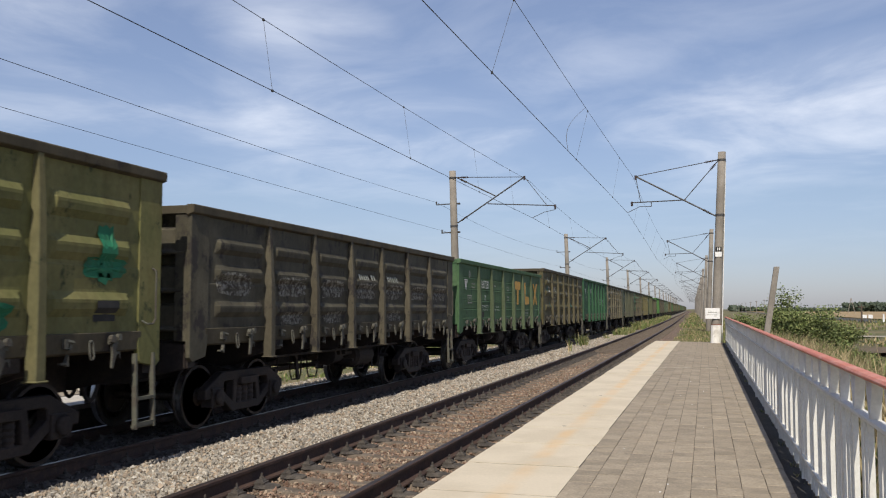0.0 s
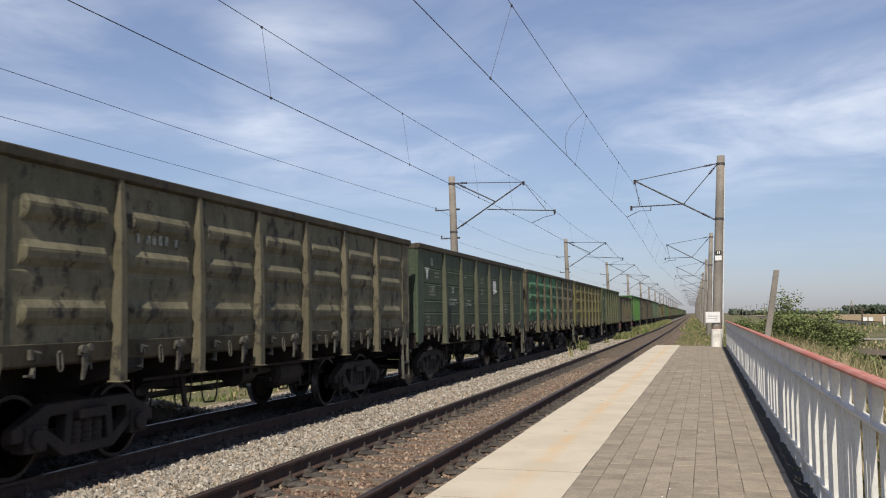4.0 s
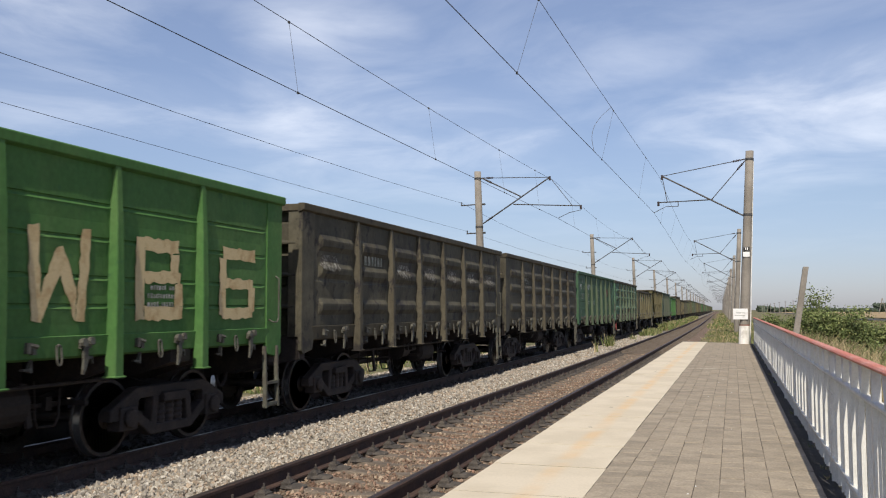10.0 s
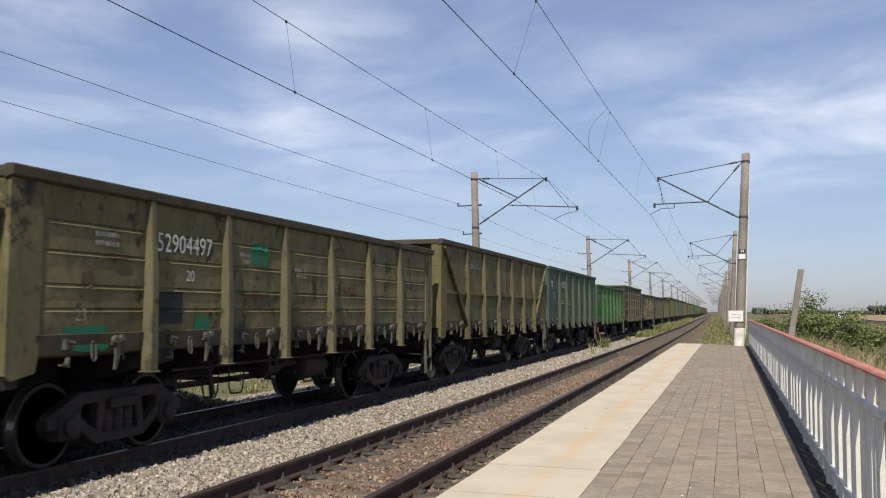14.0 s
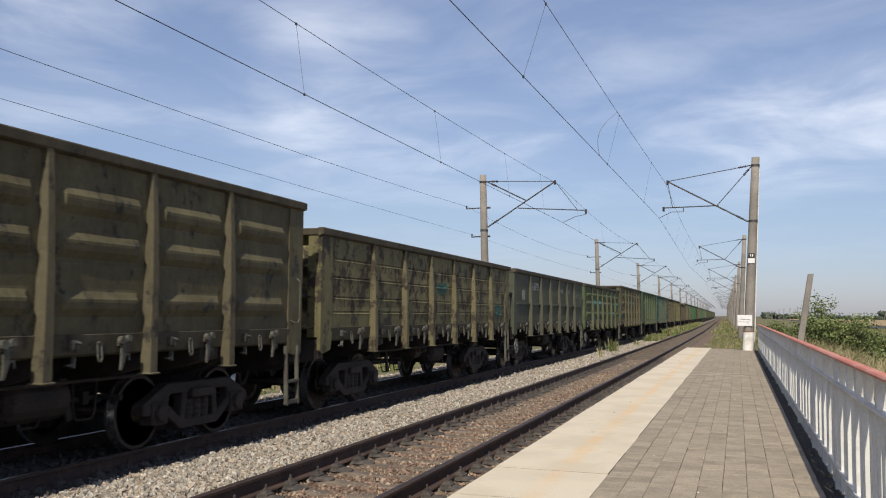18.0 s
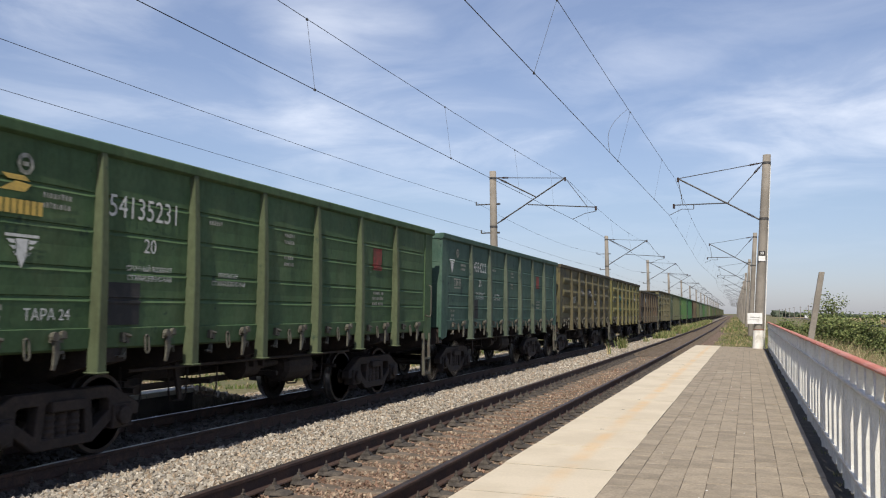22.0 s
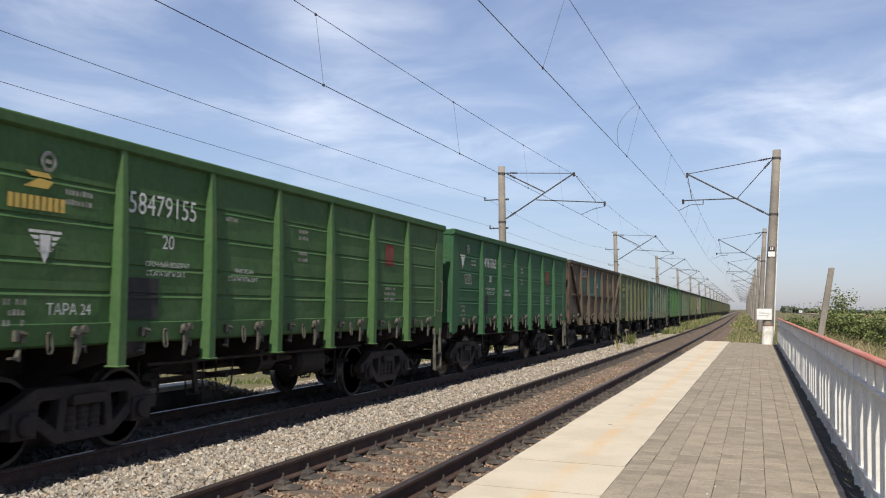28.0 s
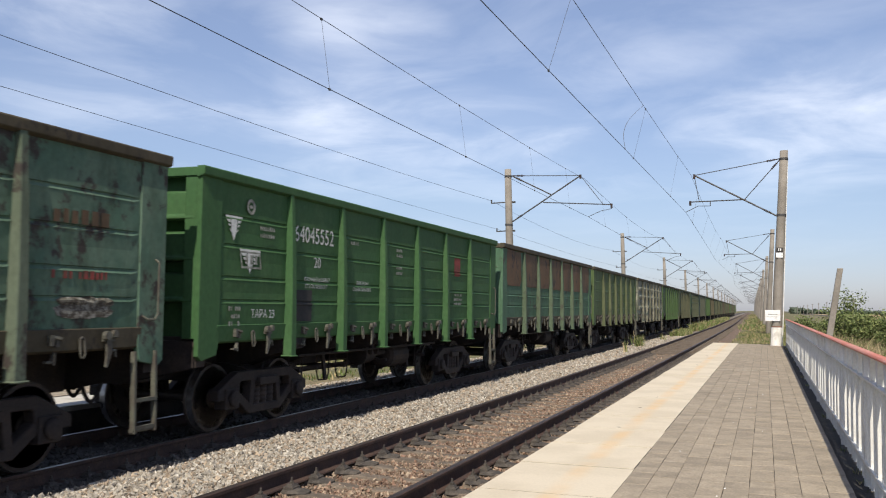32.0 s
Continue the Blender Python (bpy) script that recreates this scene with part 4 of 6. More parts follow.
def bogie_frame():
    """One cast side frame, along y, with two windows; faces +x."""
    s = Solid()
    a, b = 0.95, 1.10
    s.prism([(-1.25, 0.60), (-0.75, 0.84), (0.75, 0.84), (1.25, 0.60), (1.25, 0.46), (1.05, 0.46), (0.66, 0.70), (-0.66, 0.70), (-1.05, 0.46), (-1.25, 0.46)], a, b)
    s.prism([(-0.86, 0.50), (-0.45, 0.22), (0.45, 0.22), (0.86, 0.50), (0.72, 0.56), (0.38, 0.34), (-0.38, 0.34), (-0.72, 0.56)], a, b)
    for k in (-1, 1):
        s.prism([(k * 0.34, 0.30), (k * 0.46, 0.30), (k * 0.40, 0.74), (k * 0.28, 0.74)], a, b)
        s.box(a - 0.02, b + 0.03, k * 0.925 - 0.17, k * 0.925 + 0.17, 0.33, 0.62)
        s.lathe([(b + 0.03, 0.12), (b + 0.08, 0.115), (b + 0.09, 0.05)], 14, "x", (0, k * 0.925, 0.4785))
        s.prism([(k * 0.72, 0.50), (k * 0.86, 0.48), (k * 1.0, 0.62), (k * 0.80, 0.76), (k * 0.70, 0.72)], a, b)
    for i in (-1, 0, 1):
        s.lathe([(0.33 + 0.035 * c, 0.088 if c % 2 else 0.098) for c in range(9)], 10, "z", ((a + b) / 2 - 0.02, i * 0.19, 0))
    s.box(a - 0.05, b + 0.06, -0.26, 0.26, 0.62, 0.74)
    return s


def bolster():
    s = Solid()
    s.loft([[(x, -0.2, 0.62), (x, 0.2, 0.62), (x, 0.2, z), (x, -0.2, z)] for x, z in ((-1.1, 0.80), (-0.5, 0.92), (0.5, 0.92), (1.1, 0.80))])
    s.lathe([(0.9, 0.16), (1.02, 0.15)], 14, "z")
    for k in (-1, 1):
        s.bar((-0.8, k * 0.42, 0.45), (0.8, k * 0.42, 0.45), 0.05)
        for x in (-0.72, 0.72):
            s.box(x - 0.05, x + 0.05, k * 0.42 - 0.03, k * 0.42 + 0.05, 0.28, 0.62)
    return s


def wheelset():
    s = Solid()
    for k in (-1, 1):
        x = k * 0.72
        s.lathe([(x + k * u, r) for u, r in [(-0.05, 0.10), (-0.03, 0.36), (-0.072, 0.42), (-0.075, 0.495), (-0.05, 0.50), (-0.036, 0.482)]], 36, "x", mi=0)
        s.lathe([(x + k * u, r) for u, r in [(-0.036, 0.482), (0.06, 0.474)]], 36, "x", mi=1)
        s.lathe([(x + k * u, r) for u, r in [(0.06, 0.474), (0.062, 0.43), (0.03, 0.40), (0.02, 0.20), (0.06, 0.14), (0.09, 0.11), (0.10, 0.06)]], 36, "x", mi=0)
    s.bar((-1.12, 0, 0), (1.12, 0, 0), 0.075, 14)
    for k in (-1, 1):
        for a in (0.4, 2.5, 4.6):
            s.lathe([(k * 0.80, 0.02), (k * 0.815, 0.02)], 6, "x", (0, 0.10 * math.cos(a), 0.10 * math.sin(a)))
    return s


def underframe():
    """Centre sill that widens into cross bearers, bolsters and end sills."""
    spots = [(-6.45, 0.10, 0.98, 1.0, 1.40)] + [(y, 0.06, 0.80, 1.12, 1.43) for y in POSTS] + [(y, 0.22, 0.86, 1.15, 1.43) for y in (-4.0, 4.0)] + [(6.45, 0.10, 0.98, 1.0, 1.40)]
    rings = []

    def ring(y, w, low, tip):
        hi = SILL - 0.03
        return [(-w, y, tip), (-0.26, y, low), (0.26, y, low), (w, y, tip), (w, y, hi), (-w, y, hi)]

    for y, d, low, tip, w in sorted(spots):
        rings += [ring(y - d, 0.27, 0.74, 0.76), ring(y - d + 0.005, w, low, tip), ring(y + d - 0.005, w, low, tip), ring(y + d, 0.27, 0.74, 0.76)]
    rings.sort(key=lambda r: r[0][1])
    return Solid().loft(rings)


def reservoir():
    return Solid().lathe([(1.10, 0.05), (1.13, 0.20), (1.20, 0.265), (2.05, 0.265), (2.12, 0.20), (2.15, 0.05)], 16, "y", (0.60, 0.0, 0.78))


def brake_cylinder():
    s = Solid().lathe([(-0.30, 0.06), (-0.28, 0.21), (-0.20, 0.21), (-0.18, 0.17), (0.25, 0.17), (0.29, 0.08), (1.0, 0.05)], 16, "y", (0.70, 0.0, 0.86))
    for y in (-0.1, 0.18):
        s.box(0.45, 0.95, y - 0.03, y + 0.03, 0.86, 1.10)
    return s


def brake_rigging():
    """Levers, pull rods, pipes and safety loops hung in one frame below the sill."""
    s = Solid()
    s.box(0.50, 0.56, -3.1, 3.1, 0.68, 0.73)
    s.box(-0.56, -0.50, -3.1, 3.1, 0.68, 0.73)
    s.bar((0.18, -3.3, 0.62), (0.18, 3.3, 0.62), 0.032)
    s.bar((-1.02, -3.0, 0.70), (-1.02, 3.0, 0.70), 0.035)
    s.bar((1.02, -3.2, 0.98), (1.02, 3.2, 0.98), 0.022)
    for y in (-2.7, 2.6):
        s.box(-0.62, 0.62, y - 0.05, y + 0.05, 0.64, 0.80)
    for y in (-2.9, -1.2, 0.7, 2.9):
        s.box(-0.9, 0.9, y - 0.03, y + 0.03, 0.68, 0.74)
    for y in (-2.3, 1.6):
        s.box(-0.42, 0.42, y - 0.14, y + 0.14, 0.58, 0.80)
    for y in (-2.75, -1.75, -1.0, 1.55, 2.45):
        loop = [(0.16, 1.0), (0.14, 0.58), (0.10, 0.48), (-0.10, 0.48), (-0.14, 0.58), (-0.16, 1.0)]
        for (u0, z0), (u1, z1) in zip(loop, loop[1:]):
            s.bar((0.72 + u0 * 0.3, y + u0, z0), (0.72 + u1 * 0.3, y + u1, z1), 0.014, 5)
    for y in (-1.9, 2.0):
        s.prism([(y - 0.05, 1.0), (y + 0.05, 1.0), (y + 0.16, 0.52), (y + 0.08, 0.50)], 0.76, 0.80)
    for x in (0.2, -0.9):
        s.box(x, x + 0.7, -0.30, 0.10, 0.95, 1.2)
    return s


def coupler():
    s = Solid()
    s.box(-0.11, 0.11, 0, 0.40, 0.93, 1.15)
    s.loft([[(-0.20, 0.34, 0.88), (0.20, 0.34, 0.88), (0.20, 0.34, 1.2), (-0.20, 0.34, 1.2)], [(-0.24, 0.5, 0.88), (0.14, 0.56, 0.88), (0.14, 0.56, 1.2), (-0.24, 0.5, 1.2)]])
    pts = [Vector((0.35, 0.05 + 0.5 * u, 1.0 - 0.42 * math.sin(math.pi * min(u, 0.9)))) for u in [i / 8 for i in range(9)]]
    for p, q in zip(pts, pts[1:]):
        s.bar(p, q, 0.026)
    return s


def ladder():
    s = Solid()
    for y in (-0.19, 0.17):
        s.strut((0.0, y, 0.0), (0.04, y - 0.02, -0.92), 0.035, 0.06, (1, 0, 0))
    for z in (-0.86, -0.55):
        s.box(0.0, 0.06, -0.19, 0.17, z - 0.02, z + 0.02)
    s.bar((0.03, -0.24, -0.88), (0.03, 0.16, -0.88), 0.03)
    return s


def latch():
    """Hatch lock: two knobs on a bracket and a long pointed hook that hangs below the sill."""
    s = Solid()
    s.box(0.0, 0.05, -0.10, 0.10, 0.0, 0.08)
    s.bar((0.03, -0.075, 0.07), (0.10, -0.075, 0.075), 0.058, 8)
    s.bar((0.03, 0.075, 0.09), (0.09, 0.075, 0.095), 0.05, 8)
    s.bar((0.06, -0.13, 0.05), (0.06, 0.14, 0.06), 0.02)
    s.prism([(-0.07, 0.02), (0.03, 0.02), (0.035, -0.14), (-0.045, -0.33), (-0.075, -0.32), (-0.055, -0.15)], 0.03, 0.065)
    s.prism([(0.03, -0.11), (0.13, -0.10), (0.14, -0.20), (0.12, -0.20), (0.11, -0.13), (0.03, -0.14)], 0.02, 0.05)
    return s


def catch_block():
    """Hinge lug on the sill and the angled bracket of the hatch edge below it."""
    s = Solid()
    s.box(0.0, 0.06, -0.09, -0.02, -0.03, 0.12)
    s.bar((0.03, -0.02, 0.09), (0.05, 0.10, 0.06), 0.035)
    s.box(0.0, 0.05, 0.02, 0.09, -0.05, 0.04)
    s.prism([(-0.14, -0.24), (-0.02, -0.24), (0.03, -0.12), (0.03, -0.30), (0.0, -0.30), (-0.03, -0.27), (-0.14, -0.27)], -0.02, 0.04)
    return s


def loop_handle():
    s = Solid()
    p = [(0.03, -0.038, 0.06), (0.05, -0.04, -0.12), (0.05, -0.02, -0.165), (0.05, 0.02, -0.165), (0.05, 0.04, -0.12), (0.03, 0.038, 0.06), (0.03, 0.0, 0.085), (0.03, -0.038, 0.06)]
    for a, b in zip(p, p[1:]):
        s.bar(a, b, 0.015)
    return s


def grab_handle():
    s = Solid()
    p = [(0.0, -0.20, 0.04), (0.06, -0.17, 0.0), (0.06, -0.05, 0.0), (0.06, 0.0, 0.06), (0.06, 0.0, 0.66), (0.0, 0.0, 0.70)]
    for a, b in zip(p, p[1:]):
        s.bar(a, b, 0.013)
    return s


def hand_wheel():
    s = Solid()
    n, r = 20, 0.25
    ring = [Vector((0, r * math.cos(2 * math.pi * i / n), r * math.sin(2 * math.pi * i / n))) for i in range(n)]
    for i in range(n):
        s.bar(ring[i], ring[(i + 1) % n], 0.022)
    for i in range(0, n, 4):
        s.bar((0.0, 0, 0), ring[i], 0.018)
    s.bar((-0.35, 0, 0), (0.04, 0, 0), 0.035, 8)
    return s


# meshes that all wagons share; the paint sits in the first slot of each part
PAINT0 = material("spare_paint", (0.1, 0.15, 0.1))
TALL, LOW = 3.57, 3.24
BULGES = bulge_form([(0.765, 0.066), (0.515, 0.064), (0.185, 0.064)])
BOARDS, SMOOTH = flat_form((0.165, 0.33, 0.556, 0.76)), plain_form()
MESH = {}
for kind_name, top in (("tall", TALL), ("low", LOW)):
    MESH[kind_name] = dict(
        post=post_solid(top).mesh("side_post", PAINT0, 0.01),
        corner_f=corner_solid(top, -1).mesh("corner_post", PAINT0, 0.006), corner_r=corner_solid(top, 1).mesh("corner_post", PAINT0, 0.006),
        chord=Solid().loft([[(1.40, y, top - 0.16), (1.515, y, top - 0.115), (1.52, y, top - 0.01), (1.505, y, top), (1.40, y, top)] for y in (-HALF - 0.03, HALF + 0.03)]).mesh("top_chord", PAINT0, 0.008),
        end_chord=Solid().box(-1.40, 1.40, -0.02, 0.13, top - 0.13, top - 0.01).mesh("end_chord", PAINT0, 0.01),
        end_sheet=Solid().box(-1.42, 1.42, -0.03, 0.0, SILL, top - 0.03).mesh("end_wall", PAINT0),
        top=top)
    for style in ("flat", "stamped", "plain"):
        for size, w in (("mid", 1.736), ("end", 1.796)):
            form = {"flat": BOARDS, "stamped": BULGES, "plain": SMOOTH}[style]
            MESH[kind_name][style, size] = [pressed_sheet(w, top, form, k * 3.7 + len(size)).mesh("side_panel", PAINT0) for k in range(3)]
SHARED = dict(
    sill=Solid().loft([[(1.36, y, SILL - 0.08), (1.455, y, SILL - 0.05), (1.475, y, SILL + 0.17), (1.36, y, SILL + 0.18)] for y in (-HALF + 0.4, HALF - 0.4)]).mesh("side_sill", PAINT0, 0.006),
    beam=end_beam(0, 0.40).mesh("end_beam", PAINT0, 0.01),
    floor=Solid().box(-1.40, 1.40, -6.5, 6.5, SILL - 0.03, SILL + 0.02).mesh("floor", M_STEEL),
    under=underframe().mesh("underframe", M_STEEL), tank=reservoir().mesh("air_reservoir", M_STEEL), cylinder=brake_cylinder().mesh("brake_cylinder", M_STEEL), rigging=brake_rigging().mesh("brake_rigging", M_STEEL),
    cast=bogie_frame().mesh("bogie_side_frame", M_STEEL, 0.012), bolster=bolster().mesh("bogie", M_STEEL),
    wheelset=wheelset().mesh("wheelset", [M_WHEEL, M_TREAD]), coupler=coupler().mesh("coupler", M_STEEL), ladder=ladder().mesh("ladder", M_LADDER),
    latch=latch().mesh("hatch_latch", M_LATCH), block=catch_block().mesh("hatch_catch", M_LATCH), loop=loop_handle().mesh("loop_handle", M_LATCH), wheel=hand_wheel().mesh("hand_wheel", M_HANDWHEEL), grab=grab_handle().mesh("grab_handle", M_LADDER),
    diag_f=Solid().strut((1.50, -HALF + 0.15, 0), (1.50, -4.42, -1.95), 0.07, 0.09, (1, 0, 0)).mesh("diagonal_brace", PAINT0, 0.008),
    diag_r=Solid().strut((1.50, HALF - 0.15, 0), (1.50, 4.42, -1.95), 0.07, 0.09, (1, 0, 0)).mesh("diagonal_brace", PAINT0, 0.008))
TURN = (0, 0, math.pi)


def paint(base, fade, amount, worn, worn_amount, streak=0.55):
    k = 0.14 if streak < 0.3 else 0.30
    warm = (1.24, 1.02, 0.80) if streak < 0.3 else (1.04, 1.0, 0.87)
    dull = lambda c: tuple((1.24 if streak < 0.3 else 1.40) * w * (v + (sum(c) / 3 * q - v) * k) for v, q, w in zip(c, (1.26, 1.04, 0.66), warm))
    return material("wagon_paint", dull(base), 0.72, 0, dull(fade), amount, 1.1, 16, 0.13, 0.3, 0.004, stretch=(1.0, 1.0, 0.8), third=worn, third_amount=worn_amount, spec=0.25, streak=streak)


def wagon(label, style, low, cols, marks=(), near=True, diag=False, wheel=None, chord=None, tones=None):
    """One open freight wagon, its origin on the rails at mid-length; it travels towards -y."""
    M = MESH["low" if low else "tall"]
    top = M["top"]
    clean = any(k in label for k in ("bright", "clean", "deep", "bluish"))
    p = paint(*cols, streak=0.2 if clean else 0.5)
    pc = {"rusty": M_CHORD, None: p}[chord]
    worn = (0.066, 0.060, 0.049)
    pp = p if clean else paint(tuple(0.55 * u + 0.45 * v for u, v in zip(cols[0], worn)), tuple(0.55 * u + 0.45 * v for u, v in zip(cols[1], worn)), *cols[2:], streak=0.5)
    own = {k: paint(*c, streak=0.4) for k, c in (tones or {}).items()}
    base = thing("gondola_wagon", None, label, "freight wagon", group="wagons of the train")
    part("underframe", SHARED["under"], base)
    part("floor", SHARED["floor"], base)
    part("brake_rigging", SHARED["rigging"], base)
    if near:
        part("air_reservoir", SHARED["tank"], base)
        part("brake_cylinder", SHARED["cylinder"], base)
    for rot in (None, TURN):
        k = 1 if rot is None else -1
        part("top_chord", M["chord"], base, mat=pc, rot=rot)
        part("side_sill", SHARED["sill"], base, mat=pc, rot=rot)
        for y in POSTS:
            part("side_post", M["post"], base, (0, y, 0), mat=pp, rot=rot)
        for i, y in enumerate((-5.25, -3.48, -1.74, 0, 1.74, 3.48, 5.25)):
            part("side_panel", rnd.choice(M[style, "end" if abs(y) > 5 else "mid"]), base, (0, y, 0), mat=own.get(i, p), rot=rot)
        part("corner_post", M["corner_f"], base, mat=p, rot=rot)
        part("corner_post", M["corner_r"], base, mat=p, rot=rot)
        e = part("end_wall", M["end_sheet"], base, (0, k * 6.42, 0), mat=p, rot=rot)
        part("end_chord", M["end_chord"], base, (0, k * 6.48, 0), mat=pc, rot=rot)
        for z in (top - 0.69, top - 1.22, top - 1.75):
            part("end_beam", SHARED["beam"], base, (0, k * 6.43, z), mat=p, rot=rot)
        part("coupler", SHARED["coupler"], base, (0, k * 6.42, 0), rot=rot)
        part("ladder", SHARED["ladder"], base, (k * 1.47, k * 6.28, 1.26), rot=rot)
    axles = []
    for yb in (-4.325, 4.325):
        b = part("bogie", SHARED["bolster"], base, (0, yb, 0))
        part("bogie_side_frame", SHARED["cast"], b)
        part("bogie_side_frame", SHARED["cast"], b, rot=TURN)
        for d in (-0.925, 0.925):
            axles.append(part("wheelset", SHARED["wheelset"], base, (0, yb + d, 0.4785)))
    if near:
        for y in (-5.35, -3.48, -1.74, 0, 1.74, 3.48, 5.25):
            part("hatch_catch", SHARED["block"], base, (1.465, y - 0.40, SILL + 0.03)).scale = (0.8, 0.72, 0.72)
            part("hatch_latch", SHARED["latch"], base, (1.465, y + 0.40, SILL + 0.03)).scale = (0.8, 0.82, 0.86)
            part("loop_handle", SHARED["loop"], base, (1.46, y, SILL + 0.01)).scale = (0.8, 0.85, 0.85)
        part("grab_handle", SHARED["grab"], base, (1.468, 6.42, 1.62))
    if diag:
        part("diagonal_brace", SHARED["diag_f"], base, (0, 0, top - 0.2), mat=p)
        part("diagonal_brace", SHARED["diag_r"], base, (0, 0, top - 0.2), mat=p)
    if wheel:
        part("hand_wheel", SHARED["wheel"], base, (1.44, -6.2, 0.76), "red brake handwheel" if wheel is M_HANDWHEEL else "grey brake handwheel", mat=wheel).scale = (0.85, 0.85, 0.85)
    for name, me, y, z, tag in marks:
        if style == "stamped" or name in ("paint_patch", "pale_patch", "repainted_band"):
            form = BULGES if style == "stamped" else BOARDS if style == "flat" else SMOOTH
            for v in me.vertices:
                yy, zz = v.co.y + y, v.co.z + z + (top - TALL)
                mid = min((-5.25, -3.48, -1.74, 0, 1.74, 3.48, 5.25), key=lambda c: abs(c - yy))
                u = (yy - mid) / (1.796 if abs(mid) > 5 else 1.736) + 0.5
                v.co.x += form(min(max(u, 0.0), 1.0), (zz - SILL - 0.165) / (top - 0.14 - SILL - 0.165))
        mark = part(name, me, base, (1.460 if style == "stamped" or "patch" in name or "band" in name else 1.459 if style == "plain" else 1.471, y, z + (top - TALL)), tag)
        if name in ("stencil_text", "framed_emblem", "yellow_emblem", "stencil_line"):
            mark["kind"] = "stuff"
    return base, axles


M_VIVID = material("vivid_green_patch", (0.018, 0.15, 0.075), 0.75, 0, (0.03, 0.12, 0.06), 0.4, 4, 50, 0.15, 0.0)
M_SMEAR = material("pale_smear", (0.26, 0.25, 0.21), 0.85, 0, (0.13, 0.12, 0.09), 0.5, 6, 50, 0.2, 0.0, third=(0.06, 0.05, 0.038), third_amount=0.62)
M_REPAINT = material("dark_repainted_band", (0.022, 0.040, 0.032), 0.75, 0, (0.032, 0.05, 0.04), 0.5, 3, 40, 0.15, 0.0)
M_RUSTP = paint((0.10, 0.052, 0.03), (0.075, 0.05, 0.036), 0.5, SOOT, 0.35)
M_CHORD = paint((0.042, 0.038, 0.029), (0.057, 0.051, 0.039), 0.5, SOOT, 0.35)

# paints: base, faded tone, share of fading, worn-through tone, its share
OLIVE = ((0.072, 0.073, 0.030), (0.100, 0.096, 0.044), 0.5, (0.035, 0.03, 0.024), 0.34)
YELLOW = ((0.096, 0.096, 0.030), (0.122, 0.114, 0.044), 0.5, (0.07, 0.06, 0.03), 0.35)
GREYOLIVE = ((0.078, 0.080, 0.060), (0.115, 0.114, 0.088), 0.5, (0.05, 0.045, 0.035), 0.4)
DARK = ((0.041, 0.041, 0.035), (0.066, 0.065, 0.055), 0.45, (0.035, 0.03, 0.026), 0.4)
BROWN = ((0.054, 0.039, 0.033), (0.074, 0.054, 0.046), 0.5, (0.035, 0.03, 0.026), 0.3)
GREEN = ((0.0259, 0.0925, 0.0459), (0.0407, 0.111, 0.0592), 0.4, (0.03, 0.05, 0.035), 0.22)
DEEP = ((0.0133, 0.074, 0.0444), (0.0222, 0.0888, 0.0555), 0.4, (0.02, 0.05, 0.035), 0.2)
BRIGHT = ((0.032, 0.125, 0.038), (0.044, 0.136, 0.048), 0.4, (0.04, 0.11, 0.04), 0.2)
LEAF = ((0.0407, 0.0888, 0.0333), (0.0629, 0.1073, 0.0481), 0.5, (0.05, 0.06, 0.035), 0.3)
TEAL = ((0.018, 0.074, 0.068), (0.032, 0.092, 0.086), 0.5, (0.03, 0.05, 0.045), 0.28)
TEALWORN = ((0.032, 0.118, 0.082), (0.070, 0.145, 0.108), 0.5, (0.05, 0.036, 0.028), 0.44)
PATCHED = ((0.062, 0.062, 0.045), (0.085, 0.085, 0.062), 0.5, (0.035, 0.028, 0.022), 0.45)
PATCH_A = ((0.022, 0.17, 0.092), (0.035, 0.125, 0.07), 0.45, (0.036, 0.026, 0.020), 0.42)
PATCH_B = ((0.035, 0.14, 0.082), (0.085, 0.09, 0.065), 0.5, (0.036, 0.026, 0.020), 0.46)
PATCH_C = ((0.12, 0.118, 0.085), (0.075, 0.072, 0.052), 0.5, (0.036, 0.026, 0.020), 0.48)
TONES = {"patchy": {0: PATCH_A, 1: PATCH_A, 2: PATCH_A, 3: PATCH_A, 4: PATCH_B, 5: PATCH_C, 6: PATCH_C}}
GREYGREEN = ((0.038, 0.053, 0.043), (0.053, 0.067, 0.055), 0.5, (0.05, 0.05, 0.04), 0.25)


def panel_mid(k):
    """Middle of panel k along the wagon, 0 at its front."""
    return (-5.45, -3.48, -1.74, 0.0, 1.74, 3.48, 5.30)[k]


def number(text, k=1, z=2.78, size=0.36, mat=None, squeeze=0.92, dy=0.0):
    return ("wagon_number", lettering(text, size, mat or M_STENCIL, squeeze), panel_mid(k) - 0.74 + dy, z, "white stencilled digits")


def lines(k, z, w, n, h=0.06, mat=None, dy=-0.5):
    """Rows of small writing that cannot be read."""
    r = random.Random(int(k * 100 + z * 10))
    o = []
    for i in range(n):
        u = 0.0
        while u < w:
            d = r.uniform(0.025, 0.045) * h / 0.06
            if r.random() > 0.12:
                o.append(rect(u, min(u + d, w), -i * h * 1.7, -i * h * 1.7 + h * r.uniform(0.8, 1.0)))
            u += d + 0.018 * h / 0.06
    return ("stencil_line", stamp(o, "stencil_line", mat or M_STENCIL_DULL), panel_mid(k) + dy, z, "")


